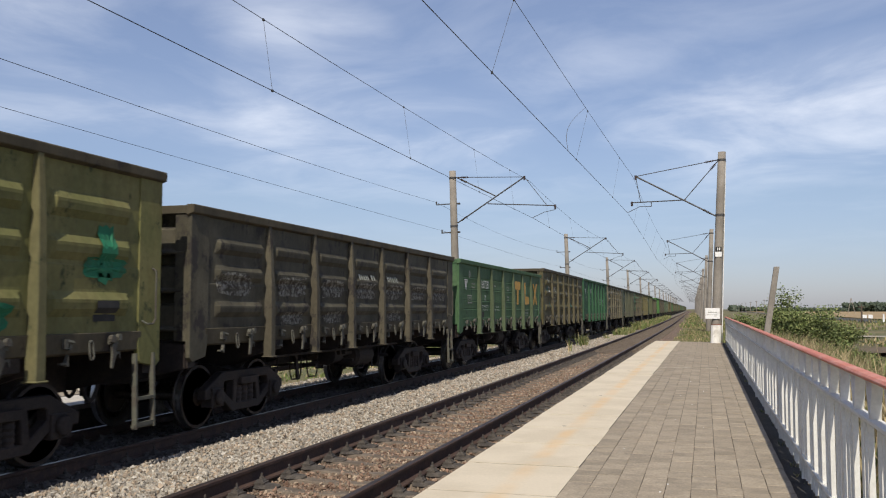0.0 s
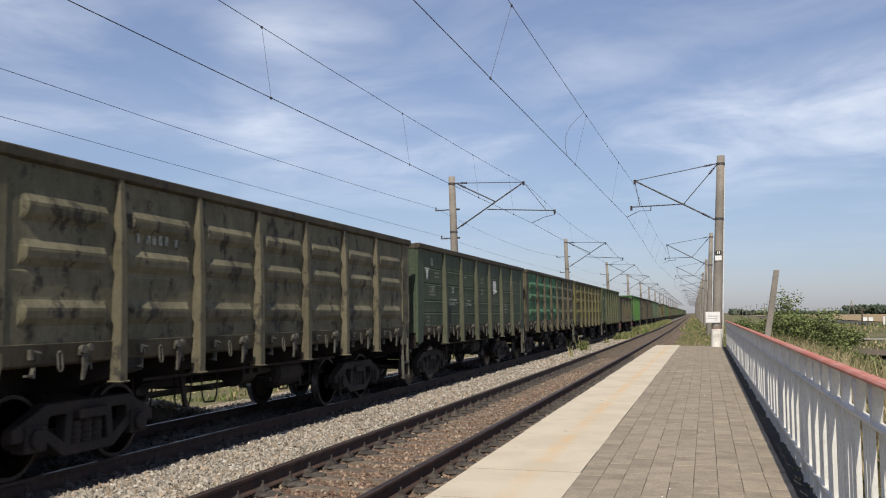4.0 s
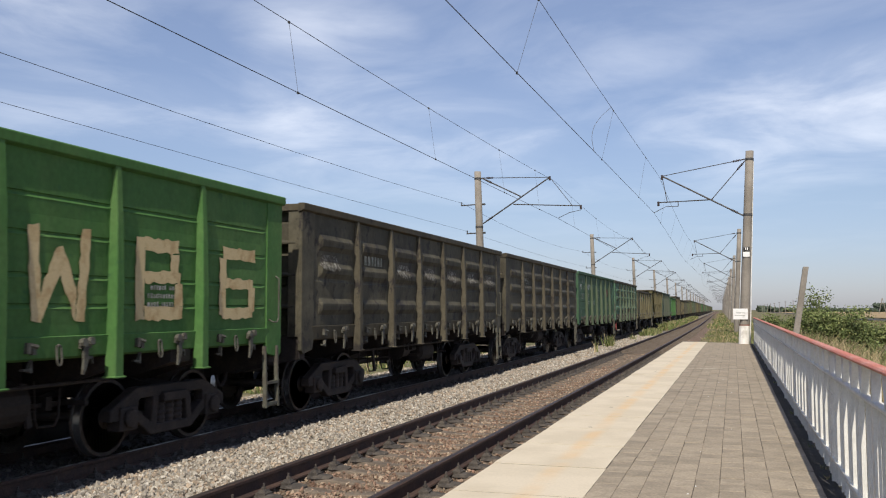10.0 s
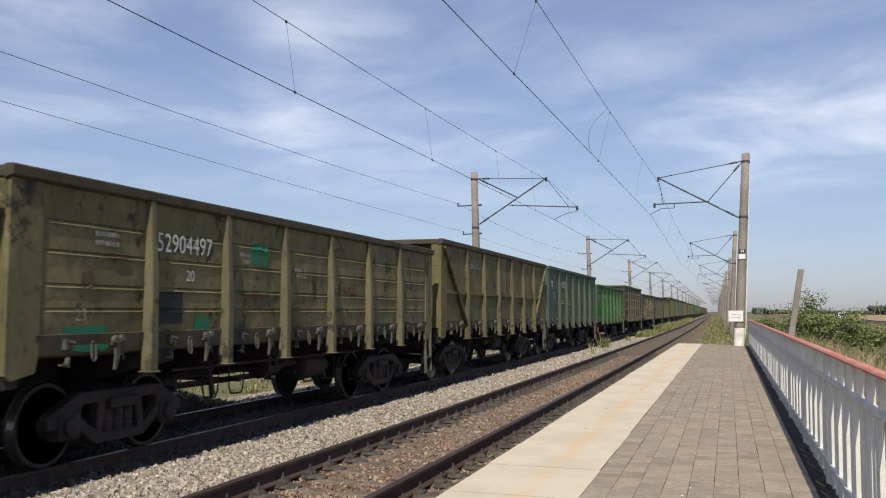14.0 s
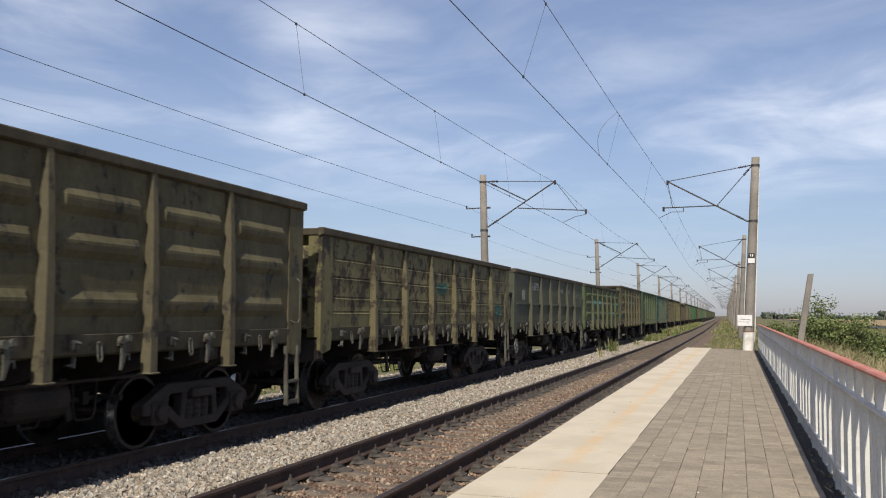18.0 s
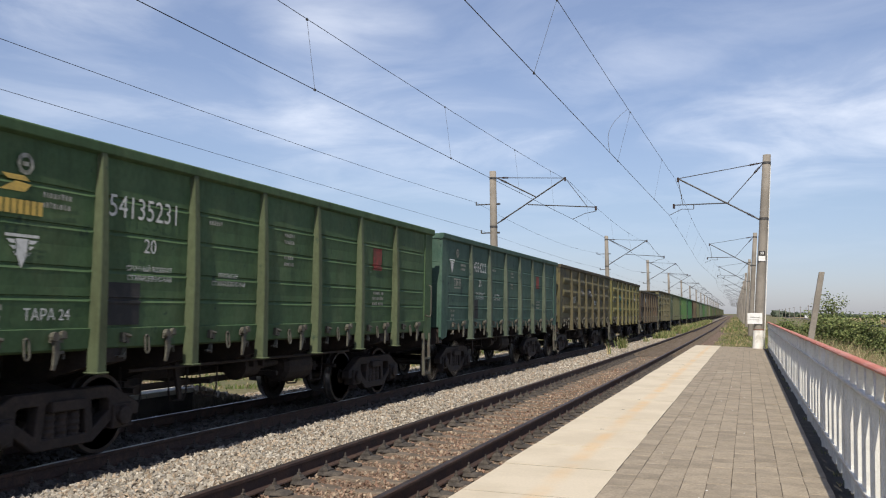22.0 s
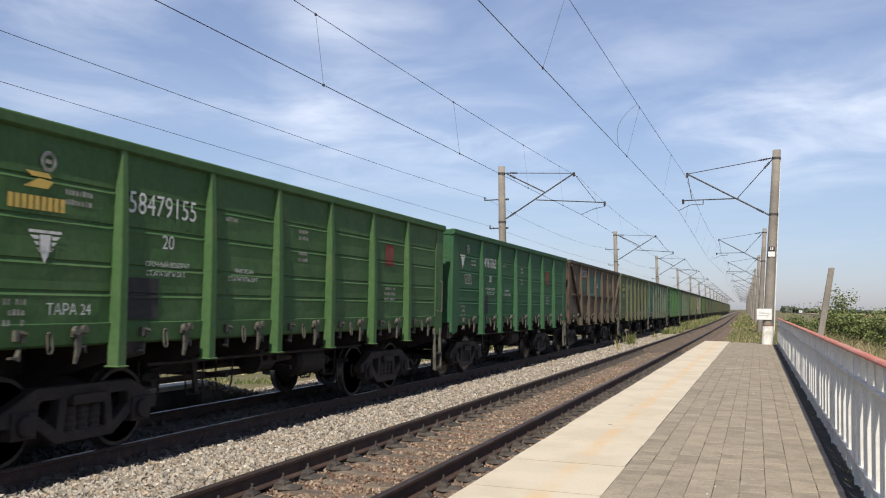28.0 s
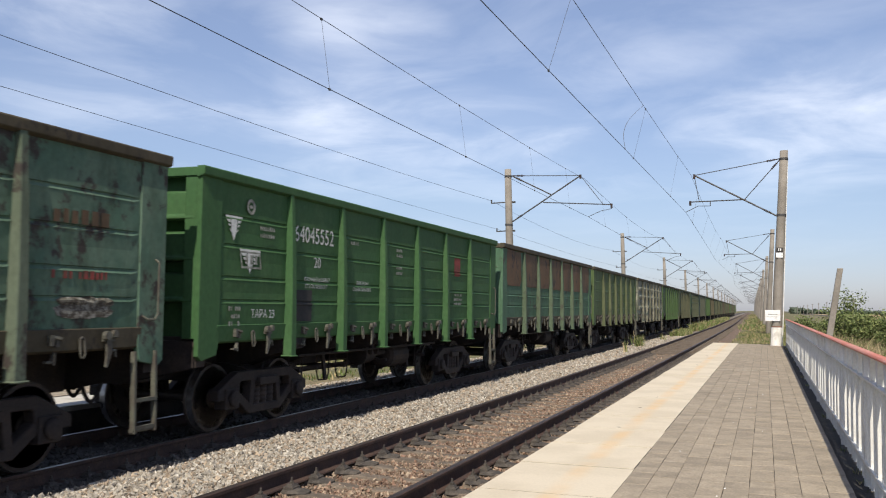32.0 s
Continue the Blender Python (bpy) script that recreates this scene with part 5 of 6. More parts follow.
def patch(k, z, w, h, mat, dy=0.0, name="paint_patch", label=""):
    if mat in (M_RED, M_DARKP, M_PALEP, M_REPAINT):
        rows = max(2, int(h / 0.008))
        return (name, stamp([rect(-w / 2, w / 2, h * (i / rows - 0.5), h * ((i + 1) / rows - 0.5)) for i in range(rows)], name, mat, apart=0.0), panel_mid(k) + dy, z, label)
    r, n = random.Random(int(k * 31 + z * 100 + w * 10)), 22
    o = []
    for i in range(n):
        a = 2 * math.pi * i / n
        c, q = math.cos(a), math.sin(a)
        f = r.uniform(0.94, 1.0) / max(abs(c), abs(q)) if h > 0.9 else r.uniform(0.80, 1.02) / max(abs(c), abs(q)) ** 0.8
        o.append((c * f * w / 2, q * f * h / 2))
    faces = []
    for a, b in ((0.0, 0.25), (0.25, 0.5), (0.5, 0.75), (0.75, 1.0)):
        for i in range(n):
            p, q = o[i], o[(i + 1) % n]
            faces.append([(p[0] * a, p[1] * a), (p[0] * b, p[1] * b), (q[0] * b, q[1] * b), (q[0] * a, q[1] * a)] if a else [(0, 0), (p[0] * b, p[1] * b), (q[0] * b, q[1] * b)])
    return (name, stamp(faces, name, mat, apart=0.0), panel_mid(k) + dy, z, label)


def ring_mark(k, z, r, mat=None, dy=0.0, core=0.6):
    o = []
    for i in range(14):
        a, b = 2 * math.pi * i / 14, 2 * math.pi * (i + 1) / 14
        o.append([(r * math.cos(a), r * math.sin(a)), (r * math.cos(b), r * math.sin(b)), (r * core * math.cos(b), r * core * math.sin(b)), (r * core * math.cos(a), r * core * math.sin(a))])
    o.append(rect(-r * 0.35, r * 0.35, -r * 0.2, r * 0.2))
    return ("round_emblem", stamp(o, "round_emblem", mat or M_STENCIL_DULL), panel_mid(k) + dy, z, "")


def wing_mark(k, z, w, mat=None, dy=0.0):
    o = [[(-0.075, 0.10), (0.075, 0.10), (0.065, -0.06), (0.0, -0.19), (-0.065, -0.06)], rect(-w, w, 0.115, 0.145)]
    for i in range(3):
        h, u = 0.09 - 0.06 * i, w * (0.92 - 0.2 * i)
        for e in (-1, 1):
            q = [(e * 0.09, h), (e * u, h), (e * (u - 0.05), h - 0.038), (e * 0.09, h - 0.038)]
            o.append(q if e > 0 else q[::-1])
    return ("winged_emblem", stamp(o, "winged_emblem", mat or M_STENCIL), panel_mid(k) + dy, z, "")


def word(text, k, z, size, mat=None, dy=-0.4, squeeze=1.0):
    return ("stencil_text", lettering(text, size, mat or M_STENCIL, squeeze), panel_mid(k) + dy, z, "")


def shapes(outlines, k, z, mat, name="graffiti", label="", dy=0.0):
    return (name, stamp(outlines, name, mat), panel_mid(k) + dy, z, label)


def standard(num=None, red=True, yellow=False, tare=None, dark=True, home="СТ.АПАТИТЫ ОКТ"):
    """The usual set of stencils on a plate-sided wagon."""
    m = [ring_mark(0, 3.16, 0.11), lines(0, 2.86, 0.4, 2, dy=0.25), lines(2, 2.86, 0.3, 1), word("ПРИПИСАН", 2, 2.17, 0.085, M_STENCIL, dy=-0.25), word(home, 2, 2.06, 0.085, M_STENCIL, dy=-0.4), lines(3, 2.86, 0.3, 2, dy=-0.2), lines(3, 2.52, 0.3, 2, dy=-0.2), lines(5, 2.05, 0.55, 3, dy=-0.25),
         lines(0, 1.72, 0.28, 3, dy=-0.5), word("20", 1, 2.40, 0.24, dy=-0.1), word("СРОЧНЫЙ ВОЗВРАТ", 1, 2.18, 0.085, M_STENCIL, dy=-0.4), word(home, 1, 2.07, 0.085, M_STENCIL, dy=-0.38)]
    if num:
        m.append(number(num))
    if red:
        m.append(patch(5, 2.72, 0.42, 0.42, M_RED, label="square red patch"))
    if yellow:
        m.append(shapes([rect(-0.5 + 0.085 * i, -0.435 + 0.085 * i, -0.08, 0.06) for i in range(9)] + [[(-0.32, 0.14), (0.0, 0.14), (0.08, 0.22), (-0.12, 0.24)], [(-0.22, 0.25), (0.05, 0.25), (0.0, 0.30), (-0.3, 0.30)]], 0, 2.74, M_YELLOW, "yellow_emblem"))
        m.append(wing_mark(0, 2.32, 0.22))
    else:
        m.append(wing_mark(0, 2.85, 0.2, dy=-0.42))
        m.append(shapes([rect(-0.26, 0.26, 0.09, 0.12), rect(-0.22, 0.30, -0.12, -0.09), [(-0.26, 0.09), (-0.23, 0.09), (-0.19, -0.09), (-0.22, -0.09)], [(0.23, 0.09), (0.26, 0.09), (0.30, -0.09), (0.27, -0.09)],
                         rect(-0.12, -0.06, -0.06, 0.07), rect(0.0, 0.06, -0.06, 0.07), rect(0.12, 0.18, -0.06, 0.07)], 0, 2.42, M_STENCIL_DULL, "framed_emblem"))
    if tare:
        m += [word(tare, 0, 1.62, 0.165, dy=0.05)]
    if dark:
        m.append(patch(1, 1.80, 0.62, 0.48, M_DARKP, dy=-0.44))
    return m


def glyph(code, k, z, mat, w=0.62, h=1.0, dy=0.0):
    """Broad brushed capital letters."""
    t = 0.17 if w < 0.98 else 0.30
    a, b = -w / 2, w / 2
    forms = {
        "T": [rect(a, b, h - t, h), rect(-t / 2, t / 2, 0, h - t)], "L": [rect(a, a + t, 0, h), rect(a + t, b, 0, t)],
        "X": [[(a, 0), (a + t, 0), (b, h), (b - t, h)], [(a, h), (-0.09, h * 0.52), (0.0, h * 0.6), (a + t, h)], [(b - t, 0), (b, 0), (0.12, h * 0.52), (0.03, h * 0.42)]],
        "O": [rect(a, a + t, 0.1, h - 0.1), rect(b - t, b, 0.1, h - 0.1), rect(a + 0.08, b - 0.08, h - t, h), rect(a + 0.08, b - 0.08, 0, t)],
        "H": [rect(a, a + t, 0, h), rect(b - t, b, 0, h), rect(a + t, b - t, h * 0.42, h * 0.58)], "K": [rect(a, a + t, 0, h), [(a + t, h * 0.45), (b - 0.05, h), (b - t, h), (a + t, h * 0.62)], [(a + t, h * 0.5), (a + t, h * 0.33), (b - t, 0), (b, 0)]],
        "W": [[(a, h), (a + t * 0.9, h), (a + t * 1.3, 0), (a + t * 0.5, 0)], [(a + t * 1.3, 0), (a + t * 1.3, h * 0.35), (-0.04, h * 0.8), (0.04, h * 0.8), (b - t * 1.3, h * 0.35), (b - t * 1.3, 0), (0, h * 0.5)], [(b, h), (b - t * 0.9, h), (b - t * 1.3, 0), (b - t * 0.5, 0)]],
        "B": [rect(a, a + t, 0, h), rect(a + t, b - 0.1, h - t, h), rect(a + t, b, 0, t), rect(a + t, b - 0.05, h * 0.45, h * 0.6), rect(b - t, b, t, h * 0.45), rect(b - t - 0.1, b - 0.1, h * 0.6, h - t)],
        "6": [rect(a, a + t, 0.05, h * 0.85), rect(a + 0.08, b, h - t, h), rect(a + t, b - 0.05, h * 0.42, h * 0.56), rect(b - t, b, 0.1, h * 0.45), rect(a + 0.08, b - 0.06, 0, t * 0.9)],
        "3": [[(a + 0.05, h * 0.82), (-0.05, h), (0.22, h * 0.95), (0.10, h * 0.62), (b, h * 0.5), (b - 0.02, h * 0.12), (0.1, -0.12), (-0.28, 0.02), (a - 0.25, 0.0), (a - 0.2, 0.18), (-0.25, 0.16), (0.05, 0.05), (0.16, h * 0.36), (-0.12, h * 0.5), (-0.02, h * 0.72)]]}
    r = random.Random(ord(code) + int(k * 7))
    rough = []
    for o in forms[code]:
        edge = []
        for (u0, w0), (u1, w1) in zip(o, o[1:] + o[:1]):
            m = max(1, round(math.hypot(u1 - u0, w1 - w0) / 0.09))
            edge += [(u0 + (u1 - u0) * i / m + r.uniform(-0.014, 0.014), w0 + (w1 - w0) * i / m + r.uniform(-0.018, 0.018)) for i in range(m)]
        rough.append(edge)
    return shapes(rough, k, z, mat, "graffiti_letter", dy=dy)


WAGONS = [
    ("yellow-olive open freight wagon with pressed sides and green patches", "stamped", False, ((0.090, 0.100, 0.034), (0.118, 0.120, 0.046), 0.5, (0.045, 0.055, 0.025), 0.28), [patch(6, 2.45, 0.34, 0.75, M_VIVID, dy=0.2), patch(6, 2.28, 0.85, 0.25, M_VIVID, dy=0.2), patch(5, 1.72, 0.9, 0.36, M_VIVID, dy=0.1), patch(6, 1.78, 0.4, 0.24, M_DARKP, dy=0.2), patch(3, 2.3, 0.7, 0.3, M_VIVID)], None),
    ("dark brown-grey low open freight wagon with pressed sides", "stamped", True, DARK, [patch(k, 2.50, 1.15, 0.36, M_SMEAR) for k in (0, 1, 2, 3, 4, 5, 6)] + [patch(k, 1.98, 0.9, 0.24, M_SMEAR) for k in (1, 2, 4)] + [lines(3, 2.72, 0.9, 1, 0.13, dy=-0.45), lines(4, 2.72, 0.7, 1, 0.13)], None),
    ("green plate-sided low open freight wagon with orange graffiti letters", "flat", True, GREEN, standard("61687281", False, tare="22") + [glyph("T", 4, 2.3, M_ORANGE, 1.0, 0.85), glyph("L", 5, 2.3, M_ORANGE, 1.0, 0.85), glyph("X", 6, 2.3, M_ORANGE, 1.0, 0.85)], None),
    ("olive-brown open freight wagon with pressed sides and a white number", "stamped", False, ((0.062, 0.060, 0.028), (0.082, 0.077, 0.040), 0.5, (0.035, 0.03, 0.024), 0.34), [number("53434825", z=2.60, size=0.34), ring_mark(0, 3.1, 0.12), lines(0, 2.72, 0.4, 2, 0.09, M_STENCIL, dy=0.2), word("20", 1, 2.30, 0.2, dy=-0.1), patch(0, 2.0, 0.26, 0.26, M_TURQ, dy=0.55), patch(0, 2.72, 0.4, 0.26, M_TURQ, dy=-0.05), patch(1, 1.85, 0.6, 0.5, M_DARKP, dy=-0.4), lines(1, 2.12, 1.0, 1, 0.08, dy=-0.5), patch(3, 2.55, 0.4, 0.36, M_SMEAR), patch(4, 2.0, 0.6, 0.24, M_TURQ), patch(6, 2.5, 0.5, 0.24, M_SMEAR), lines(5, 2.1, 0.7, 1, 0.08)], None),
    ("deep green plate-sided open freight wagon with white stencils", "flat", False, DEEP, standard("60635380", False) + [lines(4, 2.35, 0.9, 3, 0.09, M_STENCIL, dy=-0.4), lines(5, 2.3, 0.9, 3, 0.09, M_STENCIL, dy=-0.4)], None),
    ("grey-olive open freight wagon with pressed sides", "stamped", False, GREYOLIVE, [lines(1, 2.72, 0.9, 1, 0.13)], None),
    ("dark grey-green plate-sided open freight wagon with a pale square patch", "flat", False, ((0.034, 0.060, 0.045), (0.048, 0.075, 0.056), 0.5, (0.06, 0.07, 0.055), 0.3), standard(None, False) + [patch(4, 2.7, 0.55, 0.5, M_STENCIL, name="pale_patch")], None),
    ("patchy green and brown open freight wagon with pressed sides", "stamped", False, PATCHED, [], None),
    ("yellow-olive open freight wagon with pressed sides", "stamped", False, YELLOW, [patch(2, 2.26, 0.5, 0.32, M_STENCIL_DULL)], None),
    ("mid-green plate-sided open freight wagon with a red patch", "flat", False, ((0.048, 0.082, 0.036), (0.066, 0.096, 0.050), 0.5, (0.04, 0.05, 0.03), 0.30), standard(None) + [patch(3, 2.95, 0.42, 0.36, M_TURQ, dy=-0.2), patch(2, 1.75, 0.55, 0.4, M_TURQ, dy=-0.2)], None),
    ("dark olive plate-sided low open freight wagon with turquoise patches", "flat", True, ((0.051, 0.053, 0.037), (0.066, 0.067, 0.048), 0.5, (0.04, 0.038, 0.03), 0.25), [number("54657103", z=2.8, mat=M_STENCIL_DULL), lines(0, 2.86, 0.55, 2), patch(4, 2.72, 0.6, 0.36, M_TURQ, dy=-0.2), patch(4, 1.72, 0.8, 0.22, M_TURQ), patch(0, 1.8, 0.6, 0.3, M_TURQ, dy=0.3), lines(5, 2.3, 0.9, 2, 0.08, dy=-0.45), lines(6, 2.1, 0.8, 2, 0.12, dy=-0.5)], M_HANDWHEEL),
    ("bright green plate-sided open freight wagon with cream graffiti letters", "flat", False, BRIGHT, standard("64664667", False) + [glyph("3", 0, 1.75, M_CREAM, 0.9, 1.15, dy=0.1), glyph("O", 1, 1.75, M_CREAM, 0.85, 1.05), glyph("H", 2, 1.75, M_CREAM, 0.8, 1.05), glyph("K", 3, 1.70, M_CREAM, 0.8, 1.05), glyph("W", 4, 1.68, M_CREAM, 0.95, 1.0), glyph("B", 5, 1.68, M_CREAM, 0.95, 1.0), glyph("6", 6, 1.68, M_CREAM, 0.95, 1.0)], M_HANDWHEEL),
    ("dark grey-brown open freight wagon with pressed sides", "stamped", False, DARK, [patch(k, 2.62, 0.8, 0.3, M_SMEAR, dy=-0.1) for k in (0, 2, 3, 4, 5, 6)] + [lines(1, 2.66, 0.9, 1, 0.2)], None),
    ("dark grey-brown open freight wagon with pressed sides", "stamped", False, DARK, [number("52772033", z=2.69, size=0.27, mat=M_STENCIL_DULL)], None),
    ("teal-green plate-sided open freight wagon with a red patch", "flat", False, ((0.0222, 0.0888, 0.0555), (0.037, 0.111, 0.074), 0.4, (0.03, 0.06, 0.045), 0.25), standard("60128170"), None),
    ("worn turquoise-green open freight wagon with pressed sides", "stamped", False, TEALWORN, [patch(1, 2.26, 0.4, 0.32, M_DARKP, dy=-0.3)], M_HANDWHEEL),
    ("dented olive plate-sided low open freight wagon with a white number", "flat", True, ((0.085, 0.085, 0.045), (0.12, 0.115, 0.062), 0.5, (0.04, 0.035, 0.025), 0.36), [number("52904497", z=2.85, size=0.34), word("20", 1, 2.5, 0.2, dy=-0.1), word("23", 0, 2.0, 0.2, M_STENCIL_DULL, dy=-0.2), lines(0, 2.95, 0.4, 2, dy=0.1), lines(2, 2.9, 0.3, 2), patch(1, 2.15, 0.5, 0.4, M_DARKP, dy=-0.4), patch(2, 2.95, 0.6, 0.36, M_VIVID, dy=0.1), lines(3, 2.75, 0.4, 2), patch(0, 1.8, 0.9, 0.3, M_VIVID), patch(1, 1.9, 0.4, 0.3, M_VIVID, dy=0.3), patch(0, 2.75, 0.35, 0.12, M_RUSTP, dy=0.5), patch(0, 2.45, 0.2, 0.22, M_RUSTP), patch(4, 2.5, 0.7, 0.14, M_RUSTP), patch(2, 2.35, 0.8, 0.12, M_RUSTP)], None),
    ("olive plate-sided open freight wagon with diagonal end braces", "plain", False, OLIVE, [number("52686803", z=2.95, mat=M_STENCIL_DULL)], None),
    ("dull teal plate-sided open freight wagon", "flat", False, ((0.0259, 0.0703, 0.0629), (0.0407, 0.0814, 0.074), 0.5, (0.035, 0.05, 0.045), 0.25), standard("54911260", False), None),
    ("bright green plate-sided low open freight wagon with white stencils", "flat", True, ((0.028, 0.108, 0.042), (0.038, 0.118, 0.050), 0.4, (0.035, 0.085, 0.045), 0.15), standard("56883028", False, dark=False) + [word("29.03.15", 3, 2.90, 0.11, dy=-0.55), word("29.03.23", 3, 2.90, 0.11, dy=0.1), lines(4, 2.38, 1.0, 2, 0.07, M_STENCIL, dy=-0.5), lines(5, 2.38, 1.1, 2, 0.07, M_STENCIL, dy=-0.55), lines(5, 2.0, 0.9, 2, 0.07, M_STENCIL, dy=-0.5)], M_HANDWHEEL),
    ("dark olive-grey open freight wagon with pressed sides", "stamped", False, ((0.060, 0.056, 0.034), (0.080, 0.074, 0.046), 0.5, SOOT, 0.34), [lines(1, 2.72, 0.9, 1, 0.13)], None),
    ("worn olive plate-sided low open freight wagon with dark scuffs", "flat", True, ((0.0925, 0.0925, 0.0481), (0.1295, 0.1221, 0.0666), 0.5, (0.045, 0.035, 0.025), 0.52), [patch(6, 2.2, 0.7, 0.4, M_TURQ), patch(3, 2.7, 0.8, 0.3, M_TURQ)], None),
    ("grey-green low open freight wagon with smooth plate sides", "plain", True, GREYGREEN, [number("56130770", z=2.95), patch(0, 2.75, 0.5, 0.35, M_STENCIL_DULL, dy=0.2), lines(4, 2.95, 0.7, 1, 0.2), lines(5, 2.95, 0.6, 1, 0.2), word("ТРАНС", 6, 2.82, 0.36, M_STENCIL_DULL, dy=-0.55, squeeze=0.85)], M_HANDGREY),
    ("leaf-green low open freight wagon with pressed sides and turquoise patches", "stamped", True, ((0.052, 0.088, 0.038), (0.074, 0.106, 0.050), 0.45, (0.045, 0.05, 0.032), 0.32), [patch(k, z, w, h, m) for k, z, w, h, m in ((0, 2.72, 0.9, 0.3, M_SMEAR), (1, 2.66, 1.2, 0.5, M_TURQ_PALE), (2, 2.66, 1.1, 0.5, M_TURQ_PALE), (2, 2.1, 1.0, 0.3, M_SMEAR), (3, 2.7, 1.1, 0.4, M_SMEAR), (4, 2.7, 1.0, 0.45, M_SMEAR), (1, 2.0, 0.7, 0.4, M_TURQ_PALE), (0, 1.75, 1.0, 0.25, M_TURQ_PALE), (5, 2.1, 0.8, 0.3, M_TURQ_PALE), (6, 2.66, 0.8, 0.4, M_TURQ_PALE))], M_HANDGREY),
    ("olive-brown open freight wagon with pressed sides", "stamped", False, ((0.068, 0.068, 0.033), (0.092, 0.086, 0.045), 0.5, SOOT, 0.28), [number("56938679", z=2.62, size=0.33, mat=M_STENCIL_DULL), lines(0, 2.66, 1.0, 1, 0.14, M_ORANGE), patch(2, 2.62, 0.9, 0.34, M_TURQ), patch(3, 2.50, 1.2, 0.55, M_TURQ), patch(3, 2.05, 1.1, 0.22, M_TURQ), patch(4, 2.55, 0.7, 0.4, M_TURQ, dy=-0.2), patch(0, 1.72, 1.3, 0.3, M_TURQ, dy=0.1), patch(1, 1.85, 0.5, 0.5, M_DARKP, dy=-0.3), patch(1, 2.26, 0.2, 0.26, M_TURQ, dy=0.1)], None),
    ("green plate-sided open freight wagon with a red patch", "flat", False, ((0.0296, 0.0851, 0.0407), (0.0444, 0.0999, 0.0518), 0.4, (0.03, 0.055, 0.035), 0.2), standard("54135231", yellow=True, tare="ТАРА 24", home="СТ.МАРЦЕВО С-КАВ"), None),
    ("teal plate-sided open freight wagon with a red patch", "flat", False, TEAL, standard("54354222"), None),
    ("dark olive-brown open freight wagon with pressed sides", "stamped", False, ((0.060, 0.060, 0.031), (0.084, 0.078, 0.043), 0.45, SOOT, 0.36), [patch(3, 2.58, 1.1, 0.40, M_DARKP, dy=0.05), lines(3, 2.62, 0.4, 2, 0.09, M_STENCIL, dy=0.15), lines(4, 2.2, 0.8, 2, 0.06, M_STENCIL, dy=-0.4), patch(2, 2.6, 0.6, 0.3, M_SMEAR), patch(1, 2.26, 0.6, 0.32, M_STENCIL_DULL)], None),
    ("yellow-green open freight wagon with pressed sides", "stamped", False, ((0.100, 0.104, 0.033), (0.122, 0.120, 0.046), 0.5, (0.06, 0.06, 0.03), 0.35), [patch(5, 2.72, 0.62, 0.46, M_PALEP, name="pale_patch"), patch(6, 1.85, 0.3, 0.3, M_TURQ, dy=-0.7), patch(1, 2.55, 1.1, 0.42, M_TURQ), patch(1, 1.95, 1.0, 0.26, M_TURQ), patch(3, 2.3, 0.8, 0.3, M_TURQ), patch(2, 2.6, 0.5, 0.3, M_SMEAR), patch(4, 2.42, 0.5, 0.12, M_RUSTP), lines(0, 2.3, 0.9, 1, 0.1)], None),
    ("dark rust-brown smooth-sided open freight wagon with a white number", "plain", True, ((0.0444, 0.034, 0.0296), (0.0629, 0.0444, 0.0355), 0.5, (0.10, 0.065, 0.045), 0.40), [number("56091903", z=2.80, size=0.4), word("20", 1, 2.45, 0.22, dy=-0.1), patch(3, 2.6, 0.5, 0.3, M_TURQ)], M_HANDGREY),
    ("olive-grey open freight wagon with pressed sides", "stamped", False, ((0.072, 0.078, 0.046), (0.096, 0.100, 0.062), 0.5, (0.045, 0.042, 0.032), 0.36), [], None),
    ("green plate-sided open freight wagon with a red patch", "flat", False, ((0.044, 0.080, 0.045), (0.058, 0.094, 0.056), 0.45, (0.04, 0.055, 0.038), 0.25), standard(None), None),
    ("clean green plate-sided open freight wagon with white and yellow stencils", "flat", False, ((0.0296, 0.0962, 0.0407), (0.0407, 0.1073, 0.0518), 0.4, (0.035, 0.08, 0.04), 0.15), standard("58479155", yellow=True, tare="ТАРА 24"), None),
    ("bluish green plate-sided open freight wagon with a red patch", "flat", False, ((0.014, 0.078, 0.043), (0.02, 0.088, 0.051), 0.4, (0.025, 0.07, 0.045), 0.15), standard("54967863", home="СТ.БЕЛОВО З-СИБ"), None),
    ("rust-brown smooth-sided open freight wagon with diagonal end braces", "plain", False, BROWN, [number("53523395", z=3.0, size=0.40), ring_mark(0, 2.85, 0.13), patch(1, 2.62, 1.1, 0.55, M_TURQ), patch(2, 2.70, 1.3, 0.95, M_TEALP), patch(3, 2.72, 1.46, 1.12, M_TEALP), word("20", 1, 2.6, 0.22, dy=-0.1), lines(3, 2.75, 0.5, 2, 0.07, M_STENCIL), patch(5, 2.72, 0.34, 0.40, M_STENCIL_DULL, dy=0.1), patch(4, 2.78, 0.42, 0.42, M_RUSTP), lines(4, 2.80, 0.22, 2), lines(5, 2.25, 0.5, 2, 0.08, M_YELLOW), patch(4, 1.86, 0.7, 0.2, M_TURQ, dy=0.1), patch(5, 1.80, 0.5, 0.14, M_TURQ)], None),
    ("olive-green plate-sided open freight wagon with a red patch", "flat", False, ((0.0481, 0.0851, 0.0407), (0.0629, 0.0962, 0.0518), 0.5, (0.045, 0.06, 0.04), 0.25), standard("58482031", yellow=True) + [patch(k, 1.84, 1.56, 0.40, M_REPAINT, name="repainted_band") for k in (4, 5)], None),
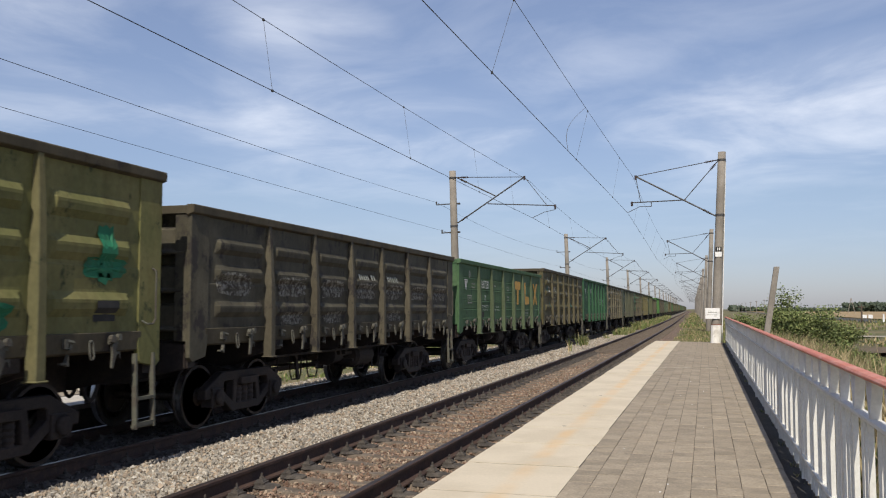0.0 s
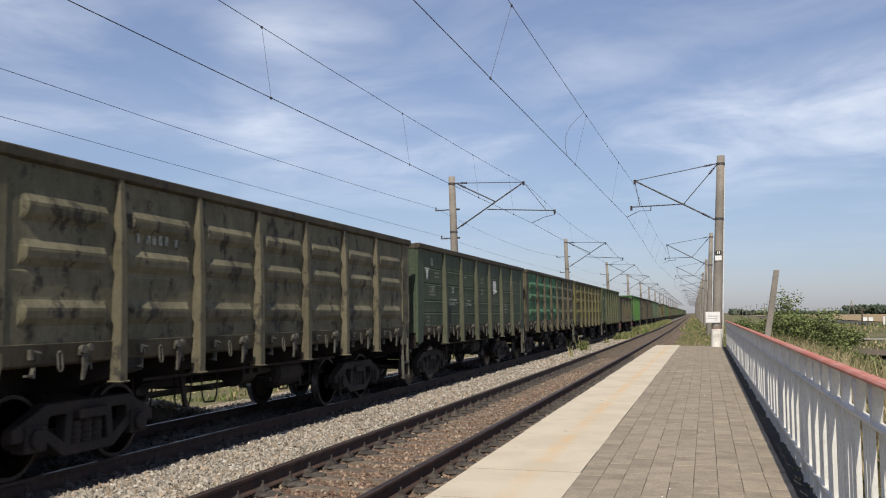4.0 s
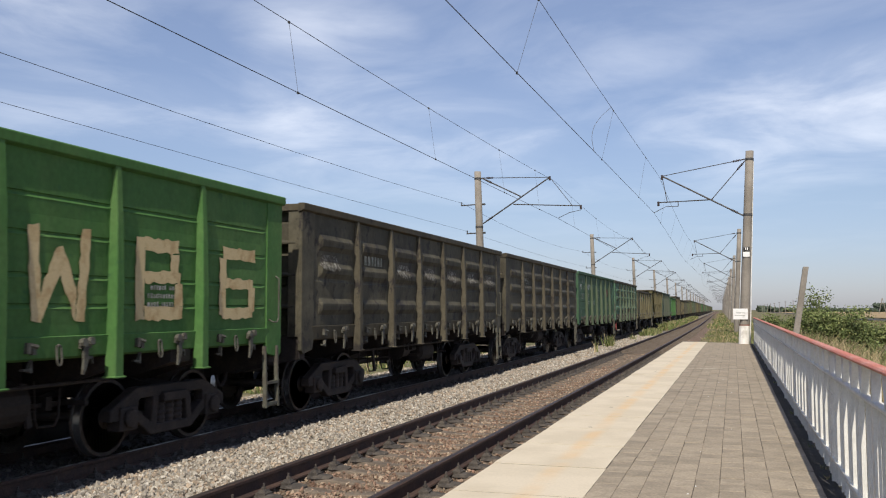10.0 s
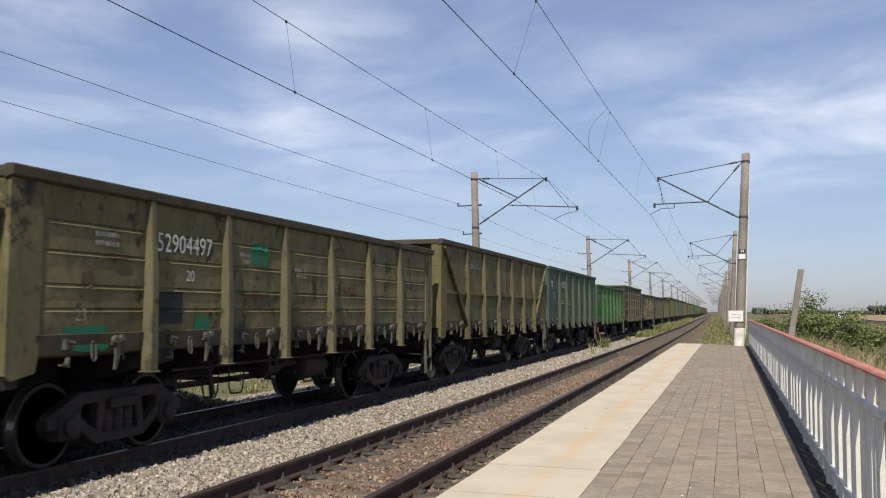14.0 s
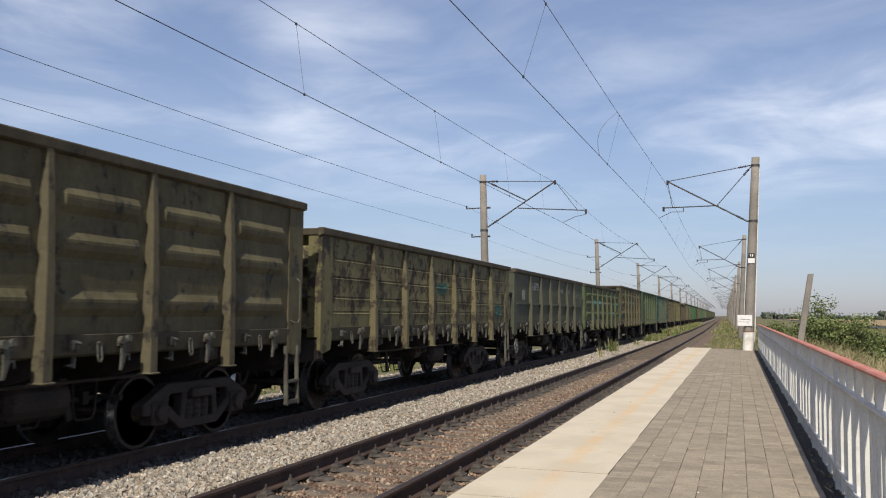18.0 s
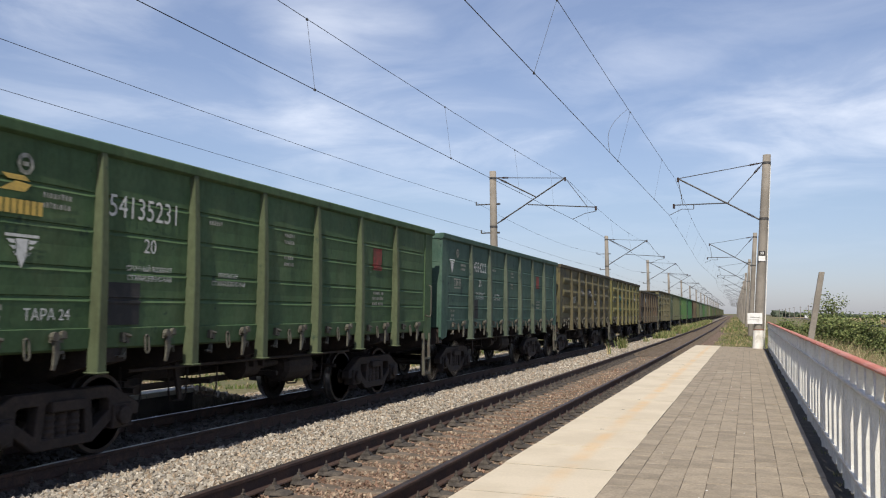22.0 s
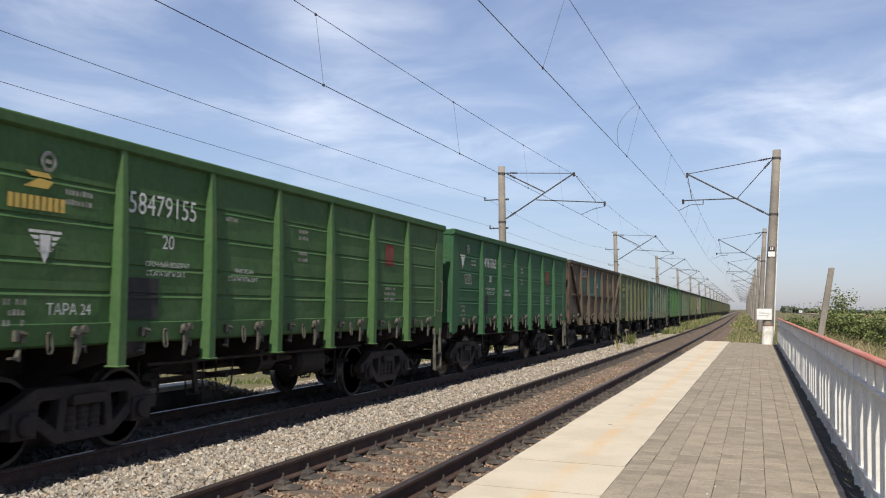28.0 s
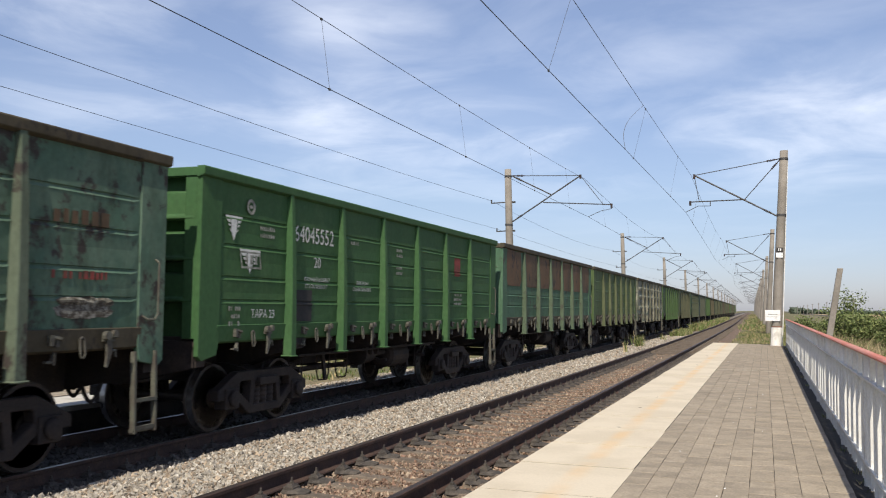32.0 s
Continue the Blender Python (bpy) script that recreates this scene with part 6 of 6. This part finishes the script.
    ("weathered teal-green plate-sided open freight wagon", "flat", False, ((0.030, 0.100, 0.082), (0.052, 0.122, 0.104), 0.5, (0.048, 0.040, 0.034), 0.42), [lines(6, 2.62, 0.9, 1, 0.16, M_RUSTP), lines(6, 2.05, 0.8, 1, 0.09, M_RED), patch(3, 2.7, 0.6, 0.4, M_SMEAR), patch(0, 2.3, 0.3, 0.25, M_SMEAR, dy=0.4), patch(2, 2.0, 0.6, 0.4, M_TURQ), patch(4, 2.7, 0.7, 0.4, M_TURQ_PALE), patch(1, 2.45, 0.35, 0.3, M_TURQ_PALE, dy=0.1), patch(3, 2.3, 0.8, 0.3, M_TURQ_PALE), patch(5, 2.0, 0.6, 0.3, M_TURQ_PALE), patch(2, 2.95, 1.2, 0.16, M_RUSTP), patch(4, 2.05, 1.1, 0.12, M_RUSTP), patch(6, 1.75, 0.9, 0.25, M_SMEAR)], None),
    ("clean green plate-sided open freight wagon with white stencils", "flat", False, ((0.022, 0.086, 0.037), (0.030, 0.096, 0.045), 0.35, (0.03, 0.08, 0.04), 0.12), standard("64045552", tare="ТАРА 23") + [wing_mark(0, 2.42, 0.26)], None),
    ("rusty brown and turquoise plate-sided open freight wagon", "flat", False, ((0.03, 0.11, 0.075), (0.04, 0.125, 0.09), 0.4, (0.06, 0.05, 0.04), 0.3), [patch(k, 2.92, 1.62, 1.02, M_RUSTP, name="rusty_upper_half") for k in (0, 1, 2, 3, 4, 5, 6)], None),
    ("olive-green plate-sided open freight wagon", "flat", False, LEAF, [], None),
    ("grey-green open freight wagon with white smears", "stamped", False, ((0.074, 0.0962, 0.0814), (0.222, 0.2442, 0.2368), 0.45, (0.06, 0.08, 0.07), 0.35), [], None),
]
mute = lambda c: tuple(tuple(0.48 * v + 0.20 * sum(q) / 3 for v in q) if isinstance(q, tuple) else q for q in c)
FAR_PAINTS = [BRIGHT, LEAF, GREEN, TEAL, BRIGHT, OLIVE, GREEN, LEAF, GREEN, BROWN, LEAF, GREEN, OLIVE, BRIGHT, GREEN, LEAF, GREYOLIVE, GREEN, GREEN, BRIGHT]
FAR_NAMES = {id(BRIGHT): "bright green", id(LEAF): "olive-green", id(GREEN): "green", id(TEAL): "teal", id(OLIVE): "olive-brown", id(BROWN): "rust-brown", id(GREYOLIVE): "grey-olive"}
TRAIN = []
for label, style, low, cols, marks, hw in WAGONS:
    fresh = any(k in label for k in ("bright", "orange", "clean", "deep", "mid-green", "teal plate", "bluish", "red patch"))
    TRAIN.append(wagon(label, style, low, cols, marks, True, "diagonal" in label, hw, None if fresh else "rusty", TONES.get(label.split()[0])))
for k, cols in enumerate(FAR_PAINTS):
    st = "stamped" if k % 3 == 2 else "flat"
    TRAIN.append(wagon(FAR_NAMES[id(cols)] + " open freight wagon with " + ("pressed" if st == "stamped" else "plate") + " sides", st, False, mute(cols), (), False, chord=None if k % 2 else "rusty"))


# ---- far land ----
M_FIELD = material("ripe_field", (0.36, 0.255, 0.135), 0.95, 0, (0.30, 0.22, 0.12), 0.5, 0.05, 1.5, 0.12, 0.3, 0.05, local=False)
M_PLOUGH = material("ploughed_soil", (0.135, 0.10, 0.065), 0.95, 0, (0.11, 0.10, 0.05), 0.5, 0.2, 4, 0.2, 0.6, 0.05, local=False)
M_PATH = material("pale_dirt", (0.37, 0.33, 0.26), 0.95, 0, (0.30, 0.27, 0.20), 0.5, 0.6, 12, 0.15, 0.4, 0.02, local=False)
M_ASPHALT = material("asphalt", (0.07, 0.068, 0.065), 0.9, 0, None, 0.5, 0.5, 20, 0.15, 0.3, local=False)


def sheet(name, corners, mat, label):
    return tagged(new(name, Solid().add(corners, [tuple(range(len(corners)))]).mesh(name, mat)), label, name.replace("_", " "), kind="structure")


sheet("grain_field", [(36, 190, -0.66), (900, 150, -0.60), (1400, 760, -0.75), (30, 760, -0.70)], M_FIELD, "ripe tan grain field beyond the road")
sheet("ploughed_field", [(9, 58, -1.05), (80, 50, -0.70), (90, 76, -0.70), (9, 80, -1.05)], M_PLOUGH, "dark ploughed strip beside the railway")
sheet("dirt_path", [(9, 88, -1.0), (90, 84, -0.70), (90, 90, -0.70), (9, 92, -1.0)], M_PATH, "pale dirt path across the grass")
road = sweep([(26.2, -0.76), (26.3, -0.72), (33.0, -0.72), (33.1, -0.76)], [-300, -100, 0, 100, 300, 600, 1200, 2200], closed=False)
road.v = [(x - bend(y), y, z) for x, y, z in road.v]
surface("road", road, M_ASPHALT, "asphalt country road beside the railway", "road")


# ---- plants ----
def leaf_material(name, base, lo=0.55, hi=1.5):
    m = material(name, base, 0.6, 0, tuple(c * 0.8 for c in base), 0.5, 3, 20, 0.15, 0.0, local=False, spec=0.2)
    n, l = m.node_tree.nodes, m.node_tree.links
    geo, rng, mulv = n.new("ShaderNodeNewGeometry"), n.new("ShaderNodeMapRange"), n.new("ShaderNodeVectorMath")
    rng.inputs["To Min"].default_value, rng.inputs["To Max"].default_value = lo, hi
    l.new(geo.outputs["Random Per Island"], rng.inputs["Value"])
    mulv.operation = "SCALE"
    bsdf = n["Principled BSDF"]
    l.new(bsdf.inputs["Base Color"].links[0].from_socket, mulv.inputs[0])
    l.new(rng.outputs[0], mulv.inputs["Scale"])
    l.new(mulv.outputs[0], bsdf.inputs["Base Color"])
    return m


M_LEAF = [leaf_material("bush_leaf", (0.14, 0.175, 0.06)), leaf_material("bush_leaf_pale", (0.225, 0.245, 0.095))]
M_STRAW = leaf_material("dry_straw", (0.35, 0.28, 0.155))
M_GRASS = leaf_material("green_grass", (0.115, 0.15, 0.045))
M_WOODS = [leaf_material("wood_leaf", (0.07, 0.088, 0.058), 0.75, 1.25)]
M_BARK = material("bush_bark", (0.12, 0.09, 0.065), 0.9, 0, (0.09, 0.07, 0.05), 0.5, 6, 50)


def leaves(name, centres, spread, per, size, mats, weights, seed, parent=None, droop=0.35):
    """Folded leaves round the given twig tips."""
    rng = np.random.default_rng(seed)
    c = np.repeat(np.array(centres, float), per, 0)
    n = len(c)
    p = c + rng.normal(0, 1, (n, 3)) * np.array(spread)
    d = rng.normal(size=(n, 3))
    d[:, 2] = d[:, 2] * 0.5 - droop
    d /= np.linalg.norm(d, axis=1)[:, None]
    sidev = np.cross(d, rng.normal(size=(n, 3)))
    sidev /= np.linalg.norm(sidev, axis=1)[:, None]
    nrm = np.cross(d, sidev)
    ln = rng.uniform(size[0], size[1], (n, 1))
    v = np.stack([p, p + d * ln * 0.5 + sidev * ln * 0.33 + nrm * ln * 0.08, p + d * ln, p + d * ln * 0.5 - sidev * ln * 0.33 + nrm * ln * 0.08], 1).reshape(-1, 3)
    f = (np.array([(0, 1, 2), (0, 2, 3)])[None] + 4 * np.arange(n)[:, None, None]).reshape(-1, 3)
    me = bpy.data.meshes.new(name)
    me.from_pydata(v.tolist(), [], f.tolist())
    for m in mats:
        me.materials.append(m)
    me.polygons.foreach_set("material_index", np.repeat(rng.choice(len(mats), n, p=weights), 2))
    ob = new(name, me)
    if parent:
        ob.parent = parent
    return ob


def bush(at, width, height, seed, label, stems=7, per=26, size=(0.06, 0.12)):
    """A shrub: bent stems that fork, with leaves round the twig tips."""
    r = random.Random(seed)
    base = thing("bush", None, label, "bush", at, group="bushes beside the platform")
    wood, tips = Solid(), []
    for i in range(stems):
        a = 2 * math.pi * i / stems + r.uniform(-0.4, 0.4)
        p, d = Vector((0.08 * math.cos(a), 0.08 * math.sin(a), -0.1)), Vector((math.cos(a) * r.uniform(0.15, 0.8), math.sin(a) * r.uniform(0.15, 0.8), 1.0)).normalized()
        ln = height * r.uniform(0.6, 1.05)
        rad = 0.03 * height / 2.5
        for k in range(5):
            q = p + d * ln / 5
            wood.bar(p, q, rad, 5, r2=rad * 0.75)
            rad *= 0.75
            if k > 0:
                for b in range(4):
                    e = Vector((r.uniform(-1, 1), r.uniform(-1, 1), r.uniform(-0.1, 0.8))).normalized()
                    tip = q + e * width * r.uniform(0.12, 0.36)
                    wood.bar(q, tip, rad * 0.6, 4, r2=rad * 0.2)
                    tips += [q.lerp(tip, u) for u in (0.4, 0.7, 1.0)]
            p, d = q, (d + Vector((r.uniform(-0.3, 0.3), r.uniform(-0.3, 0.3), 0.05))).normalized()
    part("stems", wood.mesh("stems", M_BARK), base)
    lf = leaves("foliage", tips, (0.11 * width / 2, 0.11 * width / 2, 0.09 * height / 2), per, size, M_LEAF, [0.7, 0.3], seed, base)
    return base


BUSHES = [((3.5, 40.0, -0.75), 3.3, 2.45, 1, "large green leafy bush on the slope beyond the fence"), ((2.75, 41.5, -0.5), 1.9, 1.85, 2, "green leafy bush on the slope beyond the fence"),
          ((4.6, 39.5, -1.0), 2.1, 2.1, 3, "green leafy bush on the slope beyond the fence"), ((2.1, 44.5, -0.4), 1.4, 1.46, 4, "small green bush on the slope beyond the fence"),
          ((4.4, 34.5, -1.0), 1.6, 1.3, 5, "low green bush on the slope beyond the fence"), ((5.2, 28.0, -1.0), 1.5, 1.07, 6, "low green bush on the slope beyond the fence"),
          ((4.1, 21.0, -0.8), 1.1, 1.12, 7, "small green bush just beyond the fence"), ((3.4, 15.5, -0.6), 1.0, 0.99, 8, "small green bush just beyond the fence"), ((4.2, 44.5, -0.9), 2.0, 2.0, 9, "green leafy bush on the slope beyond the fence")]
for at, w, h, sd, lab in BUSHES:
    bush(at, w, h, sd, lab, 8 if h > 2 else 5, 46 if h > 2 else 30)


def ground_z(x, y):
    x -= bend(y)
    for (x0, z0), (x1, z1) in zip(GROUND, GROUND[1:]):
        if x0 <= x <= x1:
            return z0 + (z1 - z0) * (x - x0) / (x1 - x0)
    return -1.0


def blades(name, count, where, height, mats, weights, label, seed, width=0.012):
    """Grass and weeds: bent, tapering blades."""
    rng = np.random.default_rng(seed)
    p = where(rng, count)
    h = rng.uniform(height[0], height[1], count) * rng.uniform(0.6, 1.0, count)
    a = rng.uniform(0, 2 * np.pi, count)
    side_v = np.stack([np.cos(a), np.sin(a), a * 0], 1) * (width * rng.uniform(0.7, 1.6, count))[:, None]
    lean = np.stack([rng.normal(0, 0.22, count), rng.normal(0, 0.22, count), np.ones(count)], 1) * h[:, None]
    bow = np.stack([rng.normal(0, 0.15, count), rng.normal(0, 0.15, count), -0.1 * np.ones(count)], 1) * h[:, None]
    v = np.stack([p - side_v, p + side_v, p + lean * 0.55 + side_v * 0.7, p + lean * 0.55 - side_v * 0.7, p + lean + bow], 1).reshape(-1, 3)
    k = 5 * np.arange(count)[:, None]
    f = np.concatenate([np.array([(0, 1, 2, 3)]) + k, np.concatenate([np.array([(3, 2, 4)]) + k, k * 0 - 1], 1)], 1).reshape(-1, 4)
    me = bpy.data.meshes.new(name)
    me.from_pydata(v.tolist(), [], [tuple(i for i in q if i >= 0) for q in f.tolist()])
    for m in mats:
        me.materials.append(m)
    me.polygons.foreach_set("material_index", np.repeat(rng.choice(len(mats), count, p=weights), 2))
    return tagged(new(name, me), label, "grass", kind="stuff")


def patchy(x0, x1, y0, y1, lift=0.0, fall=1.3, clump=0.0, z=None):
    def where(rng, n):
        y = y0 + (y1 - y0) * rng.random(n) ** fall
        x = rng.uniform(x0, x1, n)
        if clump:
            ci = rng.integers(0, max(2, n // 40), n)
            cx = rng.uniform(x0, x1, n // 40 + 2)[ci]
            cy = (y0 + (y1 - y0) * rng.random(n // 40 + 2) ** fall)[ci]
            x, y = cx + rng.normal(0, clump, n), cy + rng.normal(0, clump, n)
        x = np.clip(x, x0 if x0 > 0 else -99, None)
        b = np.array([bend(v) for v in y])
        zz = np.array([ground_z(u + w, v) for u, v, w in zip(x, y, b)]) if z is None else np.full(n, z)
        return np.stack([x + b, y, zz + lift - 0.02], 1)
    return where


blades("tall_weeds", 12000, patchy(1.45, 4.2, 9, 42, fall=0.9, clump=0.22), (0.7, 1.5), [M_STRAW, M_GRASS], [0.8, 0.2], "tall dry weeds and grass beyond the fence", 21, 0.012)
blades("tall_weeds", 5000, patchy(1.3, 7.5, 24, 60, fall=1.1, clump=0.35), (0.5, 1.2), [M_STRAW, M_GRASS], [0.5, 0.5], "dry weeds and grass on the slope", 22, 0.016)
blades("meadow_grass", 14000, patchy(6, 45, 30, 190, fall=1.4, clump=0.8), (0.25, 0.7), [M_STRAW, M_GRASS], [0.45, 0.55], "dry meadow grass towards the road", 23, 0.05)
blades("fence_grass", 900, patchy(0.80, 0.97, 2.0, 43, fall=1.0, clump=0.05, z=-0.05), (0.03, 0.10), [M_STRAW, M_GRASS], [0.45, 0.55], "sparse dry grass under the fence", 28, 0.004)
blades("verge_grass", 14000, patchy(-1.7, 2.6, 43.9, 120, fall=1.5, clump=0.3), (0.08, 0.26), [M_STRAW, M_GRASS], [0.45, 0.55], "green and dry grass beyond the platform end", 24, 0.02)
blades("verge_grass", 9000, patchy(-1.9, 4, 100, 420, fall=1.3, clump=0.6), (0.2, 0.6), [M_STRAW, M_GRASS], [0.45, 0.55], "green and dry grass along the line", 25, 0.06)
blades("trackside_grass", 9000, patchy(-30, -16.2, 9, 90, fall=1.2, clump=0.4), (0.15, 0.5), [M_STRAW, M_GRASS], [0.4, 0.6], "grass beyond the far track", 26, 0.02)
blades("trackside_grass", 7000, patchy(-17, -11.6, 15.5, 80, fall=1.2, clump=0.3), (0.08, 0.25), [M_STRAW, M_GRASS], [0.3, 0.7], "green grass beyond the far track", 27, 0.02)


def tuft(x, y, r, h, n, seed, label):
    rng_z = float(np.interp(x, BED_X, BED_Z))
    def where(rng, k):
        return np.stack([x + bend(y) + rng.normal(0, r, k), y + rng.normal(0, r * 1.5, k), np.full(k, rng_z)], 1)
    ob = blades("grass_tuft", n, where, (h * 0.5, h), [M_GRASS, M_STRAW, M_LEAF[1]], [0.45, 0.2, 0.35], label, seed, 0.014)
    ob["kind"] = ""
    ob["category"] = "grass"
    return ob


tuft(-6.15, 47.5, 0.14, 1.0, 130, 31, "tall green weed growing between the tracks")
tuft(-5.85, 40.5, 0.05, 0.95, 16, 32, "thin dry stalks growing between the tracks")
tuft(-6.0, 58.0, 0.08, 0.6, 30, 33, "small weed growing between the tracks")
blades("weeds_between_tracks", 3000, patchy(-6.3, -5.4, 66, 76, fall=1.0, z=-0.4), (0.25, 0.65), [M_GRASS, M_LEAF[1], M_STRAW], [0.45, 0.35, 0.2], "green weeds between the tracks", 34, 0.02)
blades("weeds_between_tracks", 9000, patchy(-6.3, -5.4, 84, 190, fall=1.2, z=-0.4), (0.3, 0.95), [M_GRASS, M_LEAF[1], M_STRAW], [0.45, 0.3, 0.25], "green weeds between the tracks", 35, 0.035)


def wood_line(rng, n):
    x = rng.uniform(20, 1500, n)
    y = 800 + 0.25 * (x - 60) + rng.uniform(0, 40, n)
    hump = 2.7 + 3.6 * (x > 115) + 0.8 * np.sin(x * 0.11) + 1.0 * np.sin(x * 0.043 + 1)
    return np.stack([x, y, -1 + np.clip(hump, 2, None) * rng.random(n) ** 0.7], 1)


ob = stones("far_woods", 14000, wood_line, (1.0, 2.4), M_WOODS, "dark distant belt of trees on the horizon", 41, [1.0])
ob["category"] = "trees"

# ---- things beyond the fence ----
post = thing("leaning_post", None, "leaning square concrete post beyond the fence", "post", (1.62, 27.0, -0.3))
s = Solid().loft([[(x + u, v, z) for u, v in ((-w, -w), (w, -w), (w, w), (-w, w))] for x, z, w in ((-0.20, -0.4, 0.09), (0.0, 0.9, 0.085), (0.34, 3.02, 0.075))])
part("shaft", s.mesh("shaft", M_POLE, 0.012), post)

for x, y in ((25.7, 165.0), (26.6, 165.0)):
    b = thing("marker_board", None, "small white marker board on a post beside the road", "road sign", (x, y, -0.82), group="white markers beside the road")
    part("marker_post", Solid().box(-0.05, 0.05, -0.05, 0.05, 0, 1.0).mesh("marker_post", M_ARM), b)
    part("board", Solid().box(-0.33, 0.33, -0.08, -0.05, 0.75, 1.35).mesh("board", M_WHITE), b)
for x, y in ((28.6, 165.0),):
    thing("white_bollard", Solid().loft([[(x + u, v, z) for u, v in ((-w, -w), (w, -w), (w, w), (-w, w))] for x, z, w in ((0, 0, 0.14), (0, 1.5, 0.11))]).mesh("white_bollard", M_WHITE), "white bollard beside the road", "bollard", (x, y, -0.82))
mast = thing("wooden_mast", None, "dark wooden post with a short crossarm in the meadow", "utility pole", (25.4, 166.0, -0.85))
part("mast", Solid().lathe([(0, 0.16), (3.1, 0.12)], 8, "z").mesh("mast", M_BARK), mast)
part("crossarm", Solid().box(-0.5, 0.5, -0.06, 0.06, 2.6, 2.75).mesh("crossarm", M_BARK), mast)
frame_mast = thing("utility_pole", None, "grey A-shaped utility pole in the field", "utility pole", (66.0, 460.0, -0.8))
for k in (-1, 1):
    part("leg", Solid().bar((k * 1.6, 0, 0), (0, 0, 7.5), 0.14).mesh("leg", M_POLE), frame_mast)
part("crossarm", Solid().box(-0.8, 0.8, -0.08, 0.08, 5.0, 5.2).mesh("crossarm", M_POLE), frame_mast)
for k in range(11):
    far_pole = thing("utility_pole", None, "distant grey utility pole along the road", "utility pole", (22.0, 260.0 + 55 * k, -0.85), group="utility poles along the road")
    part("shaft", Solid().lathe([(0, 0.13), (6.0, 0.10)], 6, "z").mesh("shaft", M_POLE), far_pole)
    part("crossarm", Solid().box(-0.5, 0.5, -0.05, 0.05, 5.5, 5.62).mesh("crossarm", M_ARM), far_pole)

# ---- white van on the road ----
M_VAN = material("white_van_paint", (0.78, 0.78, 0.77), 0.35, 0, (0.74, 0.74, 0.73), 0.4, 2, 30, 0.03, 0.0)
M_GLASS = material("dark_glass", (0.03, 0.035, 0.04), 0.1, 0, spec=0.6, bump=0.0)
M_TYRE = material("tyre_rubber", (0.03, 0.03, 0.03), 0.9)
van = thing("white_van", None, "white delivery van driving along the road", "van", (29.5, -150.0, -0.72))
side = [(-2.4, 0.35), (2.0, 0.35), (2.45, 0.55), (2.5, 0.95), (1.6, 1.15), (1.0, 1.95), (-2.3, 2.0), (-2.45, 1.0)]
part("body", Solid().prism(side, -0.95, 0.95).mesh("body", M_VAN, 0.06), van)
part("rear_window", Solid().box(-0.7, 0.7, -2.42, -2.38, 1.35, 1.8).mesh("rear_window", M_GLASS), van, (0, -0.02, 0))
part("windscreen", Solid().add([(-0.8, 1.62, 1.2), (0.8, 1.62, 1.2), (0.75, 1.08, 1.9), (-0.75, 1.08, 1.9)], [(0, 1, 2, 3)]).mesh("windscreen", M_GLASS), van, (0, 0.03, 0))
for x in (-0.85, 0.85):
    for y in (-1.5, 1.6):
        part("wheel", Solid().lathe([(-0.11, 0.2), (-0.11, 0.34), (0.11, 0.34), (0.11, 0.2)], 18, "x").mesh("wheel", M_TYRE), van, (x, y, 0.34))


# ---- movement ----
def motions():
    """The train rolls past towards -y, gaining speed; wheels turn while their wagon is close by."""
    for n, (body, axles) in enumerate(TRAIN):
        middle = lambda t: run(t) + n * PITCH - HALF
        rows = []
        for k in range(33):
            y = middle(float(k))
            rows.append((float(k), pose(FAR + bend(y), y, RAIL_FAR, 0, 0, math.degrees(heading(y)))))
        walk(body, rows)
        steps = [i / FPS for i in range(961) if -16 < middle(i / FPS) < 42]
        if not steps:
            continue
        y0 = middle(steps[0])
        for ax in axles:
            at = ax.location.copy()
            turns = [(t, pose(at.x, at.y, at.z, math.degrees((y0 - middle(t)) / 0.4785), 0, 0)) for t in steps]
            first, last = turns[0], turns[-1]
            if first[0] > 0:
                turns.insert(0, (0.0, first[1]))
            if last[0] < 32:
                turns.append((32.0, last[1]))
            walk(ax, turns)
    walk(van, [(float(t), pose(29.5, 210.0 + 30.0 * (t - 12), -0.72)) for t in (0, 8, 16, 24, 32)])


motions()
